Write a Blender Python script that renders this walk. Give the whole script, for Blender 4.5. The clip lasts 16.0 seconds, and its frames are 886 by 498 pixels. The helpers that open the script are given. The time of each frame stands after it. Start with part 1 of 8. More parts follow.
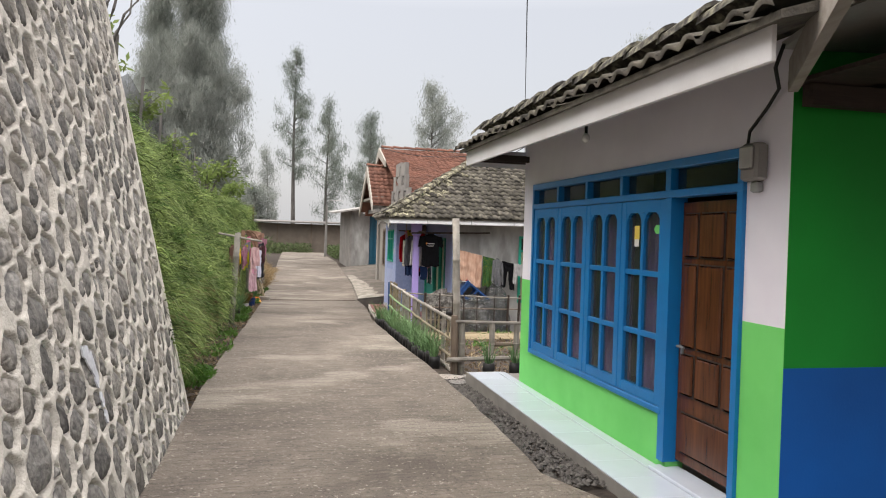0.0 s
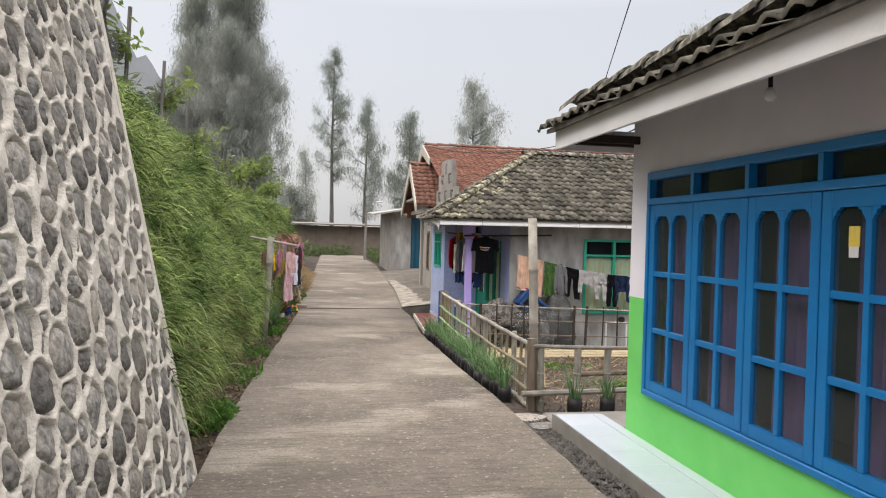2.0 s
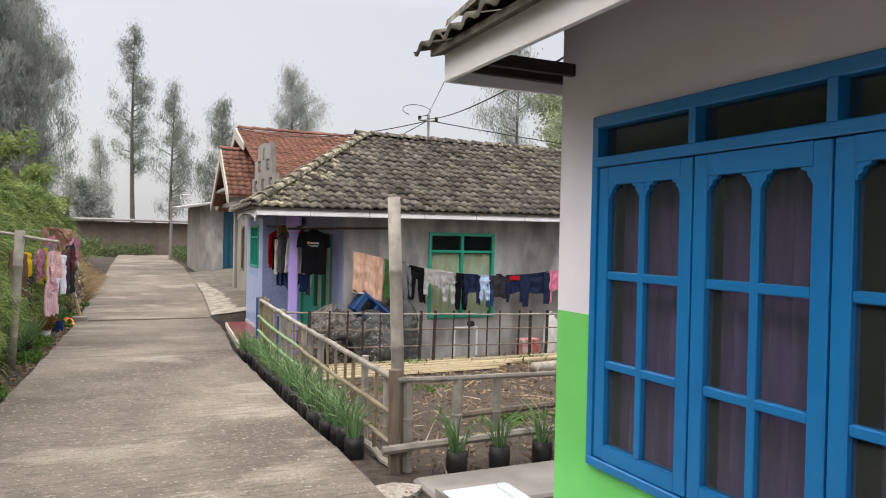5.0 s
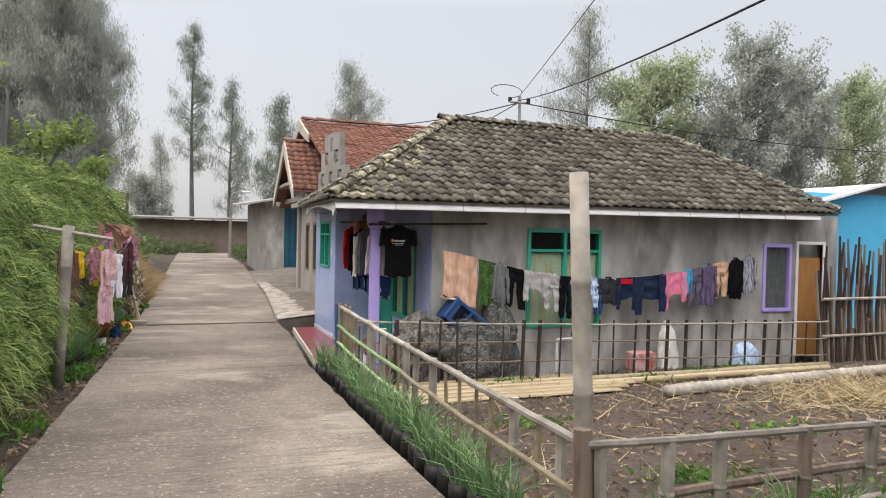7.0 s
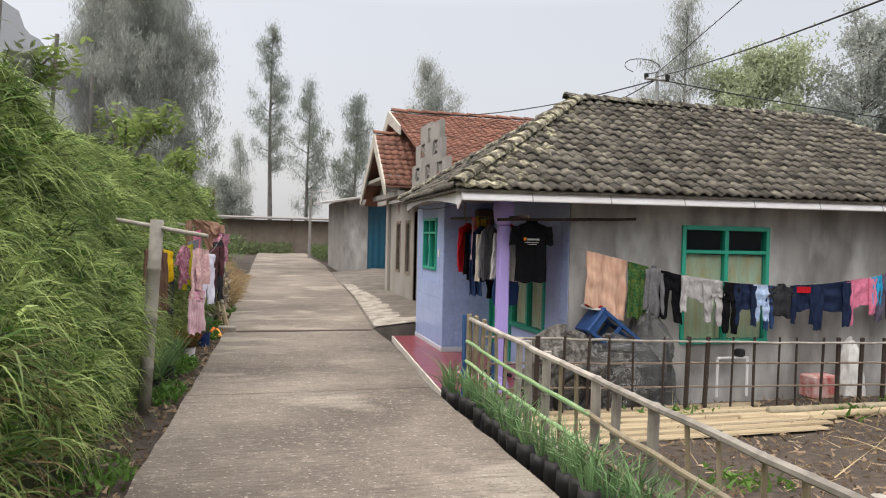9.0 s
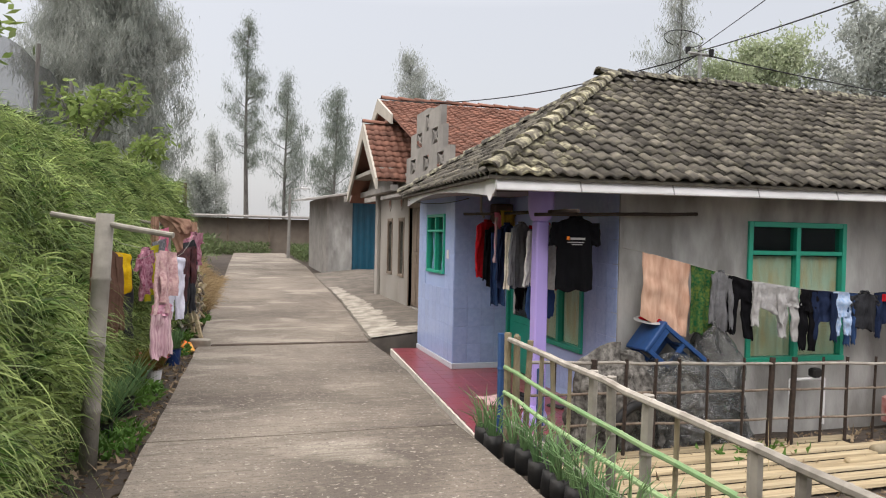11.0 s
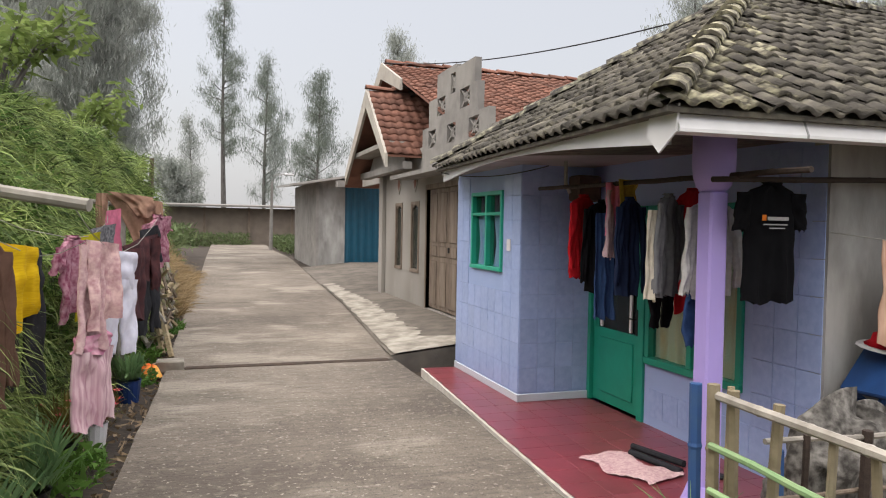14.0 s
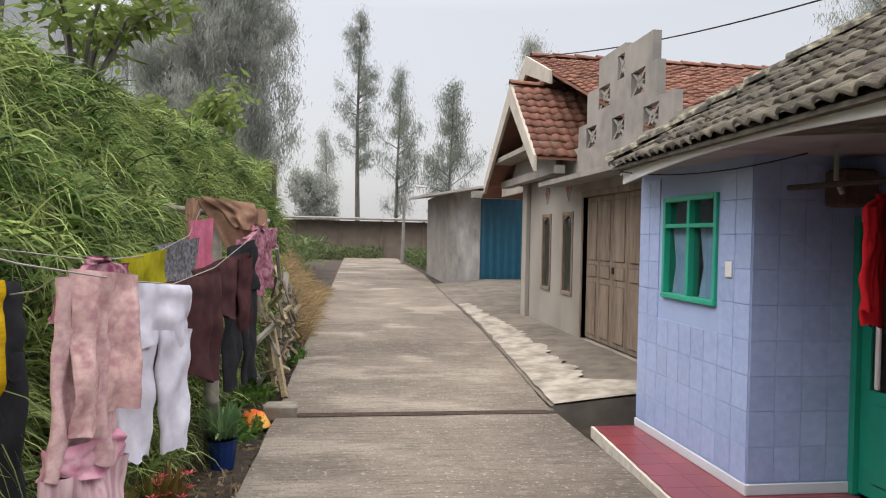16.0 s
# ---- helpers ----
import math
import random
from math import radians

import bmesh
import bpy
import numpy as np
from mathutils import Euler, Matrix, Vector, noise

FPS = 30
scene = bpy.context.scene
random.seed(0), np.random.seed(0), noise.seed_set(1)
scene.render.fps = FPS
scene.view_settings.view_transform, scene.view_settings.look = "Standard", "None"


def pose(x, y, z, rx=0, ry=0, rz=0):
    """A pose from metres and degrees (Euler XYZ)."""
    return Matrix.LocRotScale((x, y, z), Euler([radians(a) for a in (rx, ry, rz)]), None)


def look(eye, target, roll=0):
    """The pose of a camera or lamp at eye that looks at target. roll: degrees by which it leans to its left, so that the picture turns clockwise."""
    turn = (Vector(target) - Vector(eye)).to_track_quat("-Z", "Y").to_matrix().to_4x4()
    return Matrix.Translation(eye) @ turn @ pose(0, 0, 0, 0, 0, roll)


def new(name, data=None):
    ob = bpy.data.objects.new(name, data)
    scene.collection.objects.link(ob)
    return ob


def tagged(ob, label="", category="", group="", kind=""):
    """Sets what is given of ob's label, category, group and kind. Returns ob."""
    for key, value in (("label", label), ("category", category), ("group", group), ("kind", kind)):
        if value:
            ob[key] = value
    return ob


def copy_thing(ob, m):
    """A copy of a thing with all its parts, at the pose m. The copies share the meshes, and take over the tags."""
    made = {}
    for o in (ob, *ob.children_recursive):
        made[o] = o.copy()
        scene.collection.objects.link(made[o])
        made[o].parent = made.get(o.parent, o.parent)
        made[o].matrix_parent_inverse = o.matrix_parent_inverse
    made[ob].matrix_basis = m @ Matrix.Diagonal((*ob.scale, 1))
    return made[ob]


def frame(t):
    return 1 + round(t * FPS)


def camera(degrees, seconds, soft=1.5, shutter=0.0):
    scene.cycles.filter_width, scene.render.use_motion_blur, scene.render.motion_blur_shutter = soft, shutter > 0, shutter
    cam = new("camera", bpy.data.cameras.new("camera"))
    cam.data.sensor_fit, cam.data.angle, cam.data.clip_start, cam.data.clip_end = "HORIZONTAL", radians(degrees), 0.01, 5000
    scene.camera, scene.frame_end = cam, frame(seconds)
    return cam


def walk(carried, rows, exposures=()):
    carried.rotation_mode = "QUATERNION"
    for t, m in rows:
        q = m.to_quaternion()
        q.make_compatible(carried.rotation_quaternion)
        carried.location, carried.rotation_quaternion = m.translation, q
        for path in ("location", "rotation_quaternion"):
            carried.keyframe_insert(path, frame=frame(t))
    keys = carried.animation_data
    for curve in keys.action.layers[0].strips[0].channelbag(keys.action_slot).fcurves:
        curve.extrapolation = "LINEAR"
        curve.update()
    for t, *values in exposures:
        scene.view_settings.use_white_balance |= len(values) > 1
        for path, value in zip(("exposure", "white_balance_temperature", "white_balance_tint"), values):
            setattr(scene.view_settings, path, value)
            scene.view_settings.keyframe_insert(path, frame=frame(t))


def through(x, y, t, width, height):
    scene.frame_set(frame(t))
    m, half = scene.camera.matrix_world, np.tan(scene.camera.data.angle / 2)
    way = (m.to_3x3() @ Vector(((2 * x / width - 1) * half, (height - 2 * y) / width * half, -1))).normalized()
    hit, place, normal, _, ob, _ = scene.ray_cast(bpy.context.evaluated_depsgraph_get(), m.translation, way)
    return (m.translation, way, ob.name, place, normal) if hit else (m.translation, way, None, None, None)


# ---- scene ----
cam = camera(63.4, 16.0, 1.1)
PATH = [
    (0, (-0.079, 0.093, 1.536), (0.376, 2.04, 1.501), 1.7),
    (0.5, (0.007, 0.613, 1.559), (0.423, 2.57, 1.523), 1.6),
    (1, (-0.029, 1.092, 1.557), (0.347, 3.056, 1.521), 1.5),
    (1.5, (-0.007, 1.554, 1.517), (0.335, 3.524, 1.489), 1.6),
    (2, (-0.051, 2.052, 1.553), (0.302, 4.021, 1.52), 1.5),
    (2.5, (-0.067, 2.472, 1.551), (0.317, 4.435, 1.521), 1.3),
    (3, (-0.022, 2.916, 1.552), (0.455, 4.858, 1.52), 1.2),
    (3.5, (0.065, 3.292, 1.515), (0.646, 5.205, 1.492), 1.2),
    (4, (0.153, 3.652, 1.528), (0.893, 5.51, 1.503), 1.1),
    (4.2, (0.223, 3.831, 1.516), (1.027, 5.662, 1.49), 1.1),
    (6.3, (0.438, 5.85, 1.447), (1.274, 7.667, 1.419), 1.2),
    (6.5, (0.414, 6.049, 1.461), (1.208, 7.885, 1.431), 1.2),
    (7, (0.369, 6.612, 1.436), (1.066, 8.487, 1.4), 1.2),
    (7.5, (0.269, 7.136, 1.398), (0.899, 9.034, 1.359), 1.2),
    (8, (0.216, 7.675, 1.363), (0.801, 9.587, 1.327), 1.2),
    (8.5, (0.137, 8.187, 1.399), (0.678, 10.112, 1.36), 1.3),
    (8.7, (0.09, 8.356, 1.378), (0.605, 10.288, 1.341), 1.3),
    (10.8, (0.027, 10.276, 1.352), (0.552, 12.206, 1.313), 1.1),
    (11, (0.026, 10.471, 1.355), (0.603, 12.386, 1.316), 1.2),
    (11.5, (0.013, 10.985, 1.341), (0.717, 12.856, 1.29), 1.1),
    (12, (0.027, 11.505, 1.278), (0.832, 13.335, 1.222), 1.0),
    (12.5, (0.044, 12.066, 1.275), (0.883, 13.88, 1.212), 1.1),
    (13, (-0.031, 12.614, 1.279), (0.779, 14.441, 1.212), 1.0),
    (13.5, (0.002, 13.165, 1.276), (0.738, 15.024, 1.208), 0.9),
    (14, (0.008, 13.661, 1.254), (0.642, 15.557, 1.191), 1.0),
    (14.5, (0.084, 14.18, 1.235), (0.61, 16.109, 1.176), 1.1),
    (15, (0.135, 14.737, 1.243), (0.561, 16.69, 1.191), 1.1),
    (15.5, (0.137, 15.258, 1.244), (0.479, 17.228, 1.202), 1.1),
    (16, (0.197, 15.816, 1.262), (0.482, 17.795, 1.23), 1.2),
]
walk(cam, [(t, look(eye, target, roll)) for t, eye, target, roll in PATH])

# ---- world, sun, exposure ----
world = bpy.data.worlds.new("overcast_sky")
scene.world = world
world.use_nodes = True
wn, wl = world.node_tree.nodes, world.node_tree.links
wn.clear()
sky = wn.new("ShaderNodeTexSky")
sky.sky_type = "NISHITA"
sky.sun_disc = False
sky.sun_elevation, sky.sun_rotation = radians(58), radians(-70)
sky.air_density, sky.dust_density = 1.0, 6.0
b_sky, b_fog, w_mix, w_out = wn.new("ShaderNodeBackground"), wn.new("ShaderNodeBackground"), wn.new("ShaderNodeAddShader"), wn.new("ShaderNodeOutputWorld")
b_sky.inputs["Strength"].default_value = 0.05
# overcast sky: evenly white, brighter towards the zenith
w_co, w_sep, w_up, w_col = wn.new("ShaderNodeTexCoord"), wn.new("ShaderNodeSeparateXYZ"), wn.new("ShaderNodeMapRange"), wn.new("ShaderNodeMix")
w_col.data_type = "RGBA"
w_up.inputs[1].default_value, w_up.inputs[2].default_value = 0.30, 0.9
w_col.inputs[6].default_value, w_col.inputs[7].default_value = (0.492, 0.489, 0.499, 1), (2.36, 2.24, 2.16, 1)
wl.new(w_co.outputs["Generated"], w_sep.inputs[0])
wl.new(w_sep.outputs[2], w_up.inputs[0])
wl.new(w_up.outputs[0], w_col.inputs[0])
wl.new(w_col.outputs[2], b_fog.inputs["Color"])
b_fog.inputs["Strength"].default_value = 1.0
wl.new(sky.outputs[0], b_sky.inputs["Color"])
wl.new(b_sky.outputs[0], w_mix.inputs[0])
wl.new(b_fog.outputs[0], w_mix.inputs[1])
wl.new(w_mix.outputs[0], w_out.inputs[0])
sun = new("sun", bpy.data.lights.new("sun", "SUN"))
sun.data.energy, sun.data.angle, sun.data.color = 1.5, radians(60), (1.0, 0.96, 0.90)
sun.matrix_world = look((-12, -4, 22), (0, 8, 0))


scene.view_settings.exposure = 0.3


# ---- materials ----
def mat(name, base, rough=0.8, second=None, scale=6.0, mix=0.5, stain=None, stain_scale=0.7, stain_amount=0.5, bump=0.15, bump_scale=60.0, metal=0.0, vary=0.0, island=False, stretch=(1, 1, 1), spec=0.3):
    """A surface with grain (second colour), large stains, relief, and variation from piece to piece."""
    m = bpy.data.materials.new(name)
    m.use_nodes = True
    n, l = m.node_tree.nodes, m.node_tree.links
    p = n["Principled BSDF"]
    p.inputs["Roughness"].default_value, p.inputs["Metallic"].default_value = rough, metal
    p.inputs["Specular IOR Level"].default_value = spec
    mp = n.new("ShaderNodeMapping")
    mp.inputs["Scale"].default_value = stretch
    geo = n.new("ShaderNodeNewGeometry")
    l.new(geo.outputs["Position"], mp.inputs["Vector"])
    col = n.new("ShaderNodeRGB")
    col.outputs[0].default_value = (*base, 1)
    out = col.outputs[0]

    def noise_mix(src, colour, sc, amount, lo, hi, detail=6):
        t = n.new("ShaderNodeTexNoise")
        t.inputs["Scale"].default_value, t.inputs["Detail"].default_value = sc, detail
        l.new(mp.outputs[0], t.inputs["Vector"])
        r = n.new("ShaderNodeMapRange")
        r.inputs[1].default_value, r.inputs[2].default_value, r.inputs[4].default_value = lo, hi, amount
        l.new(t.outputs[0], r.inputs[0])
        x = n.new("ShaderNodeMix")
        x.data_type = "RGBA"
        l.new(r.outputs[0], x.inputs[0])
        l.new(src, x.inputs[6])
        x.inputs[7].default_value = (*colour, 1)
        return x.outputs[2]
    if second:
        out = noise_mix(out, second, scale, mix, 0.35, 0.65)
    if stain:
        out = noise_mix(out, stain, stain_scale, stain_amount, 0.45, 0.7, 9)
    if vary:
        rnd = geo.outputs["Random Per Island"] if island else n.new("ShaderNodeObjectInfo").outputs["Random"]
        r = n.new("ShaderNodeMapRange")
        r.inputs[3].default_value, r.inputs[4].default_value = 1 - vary, 1 + vary
        l.new(rnd, r.inputs[0])
        h = n.new("ShaderNodeHueSaturation")
        l.new(r.outputs[0], h.inputs["Value"])
        l.new(out, h.inputs["Color"])
        out = h.outputs[0]
    l.new(out, p.inputs["Base Color"])
    if bump:
        t = n.new("ShaderNodeTexNoise")
        t.inputs["Scale"].default_value, t.inputs["Detail"].default_value = bump_scale, 5
        l.new(mp.outputs[0], t.inputs["Vector"])
        b = n.new("ShaderNodeBump")
        b.inputs["Strength"].default_value, b.inputs["Distance"].default_value = bump, 0.01
        l.new(t.outputs[0], b.inputs["Height"])
        l.new(b.outputs[0], p.inputs["Normal"])
    return m


def glass_mat(name, tint, rough=0.05, clear=0.35):
    """A window pane: partly clear, with a real gloss."""
    m = bpy.data.materials.new(name)
    m.use_nodes = True
    n, l = m.node_tree.nodes, m.node_tree.links
    p = n["Principled BSDF"]
    p.inputs["Base Color"].default_value, p.inputs["Roughness"].default_value = (*tint, 1), rough
    tr, mx = n.new("ShaderNodeBsdfTransparent"), n.new("ShaderNodeMixShader")
    tr.inputs[0].default_value = (0.92, 0.95, 0.94, 1)
    mx.inputs[0].default_value = clear
    l.new(p.outputs[0], mx.inputs[1])
    l.new(tr.outputs[0], mx.inputs[2])
    l.new(mx.outputs[0], n["Material Output"].inputs[0])
    return m


def leaf_mat(name, base, second, scale=0.8, through=0.35, vary=0.35):
    """Foliage: varies leaf by leaf and patch by patch, and lets some light through."""
    m = mat(name, base, 0.6, second, scale, 0.9, bump=0, vary=vary, island=True, spec=0.25)
    n, l = m.node_tree.nodes, m.node_tree.links
    p = n["Principled BSDF"]
    t, mx = n.new("ShaderNodeBsdfTranslucent"), n.new("ShaderNodeMixShader")
    l.new(p.inputs["Base Color"].links[0].from_socket, t.inputs["Color"])
    mx.inputs[0].default_value = through
    l.new(p.outputs[0], mx.inputs[1])
    l.new(t.outputs[0], mx.inputs[2])
    l.new(mx.outputs[0], n["Material Output"].inputs[0])
    return m


ROAD = mat("road_concrete", (0.155, 0.131, 0.11), 0.85, (0.215, 0.182, 0.15), 3.2, 0.7, (0.30, 0.262, 0.215), 0.55, 0.6, 0, stretch=(1, 0.8, 1))


def rough_road(m):
    """Adds aggregate specks, damp patches and the ridges left by a broom drawn across the lane."""
    n, l = m.node_tree.nodes, m.node_tree.links
    p = n["Principled BSDF"]
    geo = n.new("ShaderNodeNewGeometry")
    src = p.inputs["Base Color"].links[0].from_socket

    def layer(src, colour, scale, lo, hi, amount, detail=4, stretch=(1, 1, 1)):
        mp, t, r, x = n.new("ShaderNodeMapping"), n.new("ShaderNodeTexNoise"), n.new("ShaderNodeMapRange"), n.new("ShaderNodeMix")
        mp.inputs["Scale"].default_value = stretch
        l.new(geo.outputs["Position"], mp.inputs["Vector"])
        l.new(mp.outputs[0], t.inputs["Vector"])
        t.inputs["Scale"].default_value, t.inputs["Detail"].default_value = scale, detail
        r.inputs[1].default_value, r.inputs[2].default_value, r.inputs[4].default_value = lo, hi, amount
        l.new(t.outputs[0], r.inputs[0])
        x.data_type = "RGBA"
        l.new(r.outputs[0], x.inputs[0])
        l.new(src, x.inputs[6])
        x.inputs[7].default_value = (*colour, 1)
        return x.outputs[2], t
    out, _ = layer(src, (0.085, 0.07, 0.058), 0.5, 0.48, 0.64, 0.68, 7, (0.8, 1.0, 1))
    out, _ = layer(out, (0.37, 0.33, 0.275), 0.7, 0.57, 0.64, 0.55, 10, (0.8, 1.2, 1))
    out, _ = layer(out, (0.46, 0.42, 0.36), 26, 0.62, 0.67, 0.6, 3)
    out, _ = layer(out, (0.055, 0.047, 0.04), 36, 0.57, 0.66, 0.5, 3)
    out, _ = layer(out, (0.34, 0.30, 0.25), 11, 0.55, 0.72, 0.4, 10)
    out, broom = layer(out, (0.085, 0.072, 0.06), 9, 0.5, 0.68, 0.5, 8, (0.35, 2.6, 1))
    l.new(out, p.inputs["Base Color"])
    fine = n.new("ShaderNodeTexNoise")
    fine.inputs["Scale"].default_value, fine.inputs["Detail"].default_value = 45, 6
    l.new(geo.outputs["Position"], fine.inputs["Vector"])
    a = n.new("ShaderNodeMath")
    l.new(broom.outputs[0], a.inputs[0])
    l.new(fine.outputs[0], a.inputs[1])
    b = n.new("ShaderNodeBump")
    b.inputs["Strength"].default_value, b.inputs["Distance"].default_value = 0.9, 0.02
    l.new(a.outputs[0], b.inputs["Height"])
    l.new(b.outputs[0], p.inputs["Normal"])


rough_road(ROAD)
SOIL = mat("dark_soil", (0.042, 0.033, 0.028), 0.95, (0.09, 0.07, 0.053), 14, 0.8, (0.024, 0.02, 0.018), 0.8, 0.7, 0.9, 25)
CONCRETE = mat("old_concrete", (0.25, 0.235, 0.22), 0.9, (0.17, 0.16, 0.15), 3.5, 0.7, (0.36, 0.34, 0.31), 0.9, 0.5, 0.3, 50)
CEMENT_WALL = mat("grey_cement_render", (0.33, 0.32, 0.305), 0.85, (0.16, 0.153, 0.146), 1.3, 0.9, (0.58, 0.57, 0.55), 1.8, 0.6, 0.35, 30, stretch=(1.4, 1.4, 0.55))
MORTAR = mat("pale_mortar", (0.66, 0.615, 0.55), 0.95, (0.48, 0.445, 0.395), 9, 0.85, (0.48, 0.44, 0.385), 1.1, 0.4, 1.0, 55)
STONE = mat("river_stone", (0.12, 0.114, 0.11), 0.85, (0.33, 0.31, 0.285), 26, 0.85, (0.30, 0.25, 0.19), 2.2, 0.45, 1.0, 45, vary=0.5)
STONE_STUFF = mat("river_stone_far", (0.12, 0.114, 0.11), 0.85, (0.33, 0.31, 0.285), 26, 0.85, (0.30, 0.25, 0.19), 2.2, 0.45, 1.0, 45, vary=0.5, island=True)
LILAC = mat("lilac_white_paint", (0.80, 0.775, 0.84), 0.75, (0.73, 0.70, 0.78), 2.5, 0.6, (0.58, 0.55, 0.60), 0.6, 0.35, 0.1, 60)
WHITE = mat("white_paint", (0.74, 0.73, 0.74), 0.7, (0.66, 0.64, 0.64), 4, 0.5, (0.5, 0.47, 0.42), 0.9, 0.3, 0.12, 50)
LIME = mat("lime_green_paint", (0.16, 0.60, 0.14), 0.65, (0.20, 0.66, 0.18), 3, 0.6, (0.10, 0.46, 0.10), 1.4, 0.35, 0.1, 60)
GREEN_D = mat("deep_green_paint", (0.008, 0.26, 0.025), 0.7, (0.008, 0.21, 0.02), 2.5, 0.6, (0.012, 0.3, 0.035), 1.0, 0.4, 0.1, 60)
BLUE_D = mat("deep_blue_paint", (0.004, 0.10, 0.40), 0.65, (0.005, 0.08, 0.32), 2.5, 0.6, bump=0.1)
BLUE = mat("blue_gloss_paint", (0.006, 0.17, 0.46), 0.35, (0.008, 0.14, 0.38), 8, 0.5, (0.01, 0.22, 0.52), 2, 0.3, 0.1, 40, spec=0.5)
DOOR_WOOD = mat("varnished_red_wood", (0.10, 0.032, 0.011), 0.25, (0.045, 0.013, 0.006), 14, 0.8, (0.17, 0.06, 0.022), 2.5, 0.5, 0.1, 40, stretch=(1, 3, 0.25), spec=0.5)
DARK_WOOD = mat("dark_wood", (0.05, 0.035, 0.028), 0.8, (0.025, 0.018, 0.015), 10, 0.8, bump=0.3, stretch=(0.3, 3, 3))
OLD_WOOD = mat("weathered_wood", (0.20, 0.155, 0.12), 0.85, (0.10, 0.075, 0.058), 12, 0.85, (0.29, 0.24, 0.19), 1.8, 0.5, 0.4, 60, stretch=(2.5, 2.5, 0.3))
BAMBOO = mat("grey_bamboo", (0.31, 0.285, 0.25), 0.75, (0.16, 0.145, 0.125), 9, 0.75, (0.42, 0.395, 0.35), 2.5, 0.5, 0.2, 60, vary=0.25)
BAMBOO_Y = mat("yellow_bamboo", (0.28, 0.235, 0.155), 0.7, (0.15, 0.12, 0.075), 9, 0.75, (0.38, 0.34, 0.26), 2, 0.4, 0.15, 60, vary=0.2)
BAMBOO_G = mat("green_bamboo", (0.19, 0.33, 0.15), 0.6, (0.30, 0.38, 0.20), 6, 0.7, bump=0.15, vary=0.15)
BAMBOO_SPLIT = mat("split_bamboo", (0.38, 0.305, 0.19), 0.7, (0.19, 0.145, 0.085), 9, 0.8, (0.46, 0.40, 0.28), 2.5, 0.5, 0.3, 40, vary=0.25, stretch=(0.2, 3, 3))
TILE_DARK = mat("mossy_grey_roof_tile", (0.06, 0.054, 0.047), 0.9, (0.125, 0.113, 0.094), 6.0, 0.75, (0.26, 0.24, 0.17), 9, 0.35, 0.8, 50, vary=0.5)
TILE_LICHEN = mat("lichened_roof_tile", (0.07, 0.062, 0.05), 0.95, (0.16, 0.145, 0.11), 6, 0.8, (0.46, 0.43, 0.29), 11, 0.95, 0.9, 45, vary=0.35)
TILE_DARK_S = mat("mossy_grey_roof_tile_far", (0.06, 0.054, 0.047), 0.9, (0.125, 0.113, 0.094), 6.0, 0.75, (0.26, 0.24, 0.17), 9, 0.35, 0.8, 50, vary=0.5, island=True)
RIDGE_M = mat("lichened_ridge_cap", (0.075, 0.068, 0.06), 0.95, (0.04, 0.037, 0.034), 5, 0.8, (0.42, 0.40, 0.29), 13, 0.7, 1.0, 35)
TILE_RED = mat("red_clay_tile", (0.215, 0.10, 0.07), 0.85, (0.145, 0.068, 0.05), 3, 0.7, (0.12, 0.07, 0.055), 1.3, 0.5, 0.3, 50, vary=0.25)
TILE_RED_S = mat("red_clay_tile_far", (0.215, 0.10, 0.07), 0.85, (0.145, 0.068, 0.05), 3, 0.7, (0.12, 0.07, 0.055), 1.3, 0.5, 0.3, 50, vary=0.25, island=True)
GREY_BLUE_TILE = mat("pale_blue_wall_tile", (0.35, 0.445, 0.70), 0.3, (0.25, 0.33, 0.60), 16, 0.6, (0.43, 0.51, 0.74), 2, 0.3, 0.05, 30, vary=0.05, spec=0.5)
BLUE_PLASTER = mat("pale_blue_plaster", (0.35, 0.44, 0.69), 0.5, (0.31, 0.40, 0.65), 3, 0.6, bump=0.08)
PURPLE = mat("lilac_column_paint", (0.42, 0.33, 0.72), 0.45, (0.37, 0.28, 0.66), 3, 0.5, (0.5, 0.42, 0.75), 3, 0.3, 0.08, 50)
RED_TILE = mat("polished_red_floor_tile", (0.24, 0.045, 0.06), 0.28, (0.18, 0.035, 0.045), 5, 0.7, (0.13, 0.05, 0.055), 1.6, 0.4, 0.05, 30, vary=0.08, spec=0.5)
WHITE_TILE = mat("white_glazed_tile", (0.58, 0.63, 0.71), 0.18, (0.52, 0.57, 0.65), 3, 0.5, (0.5, 0.52, 0.54), 1.4, 0.3, 0.03, 30, vary=0.03, spec=0.5)
TEAL = mat("green_window_paint", (0.02, 0.36, 0.24), 0.4, (0.018, 0.30, 0.20), 6, 0.6, bump=0.06, spec=0.5)
TEAL_DOOR = mat("green_door_paint", (0.012, 0.27, 0.18), 0.4, (0.012, 0.22, 0.15), 5, 0.6, (0.02, 0.33, 0.22), 2, 0.3, 0.06, 40, spec=0.5)
GUTTER = mat("white_gutter", (0.76, 0.75, 0.76), 0.4, (0.66, 0.65, 0.65), 3, 0.6, (0.5, 0.48, 0.45), 1.5, 0.3, 0.05, 30, spec=0.5)
ROLLER = mat("blue_roller_door", (0.004, 0.07, 0.12), 0.45, (0.003, 0.05, 0.085), 3, 0.6, bump=0.05, spec=0.5)
GALV = mat("galvanised_sheet", (0.42, 0.41, 0.39), 0.5, (0.28, 0.26, 0.24), 3, 0.7, bump=0.1, metal=0.3)
BLACK_RUBBER = mat("black_plastic", (0.012, 0.012, 0.013), 0.5, (0.03, 0.028, 0.027), 8, 0.5, bump=0.2, bump_scale=30)
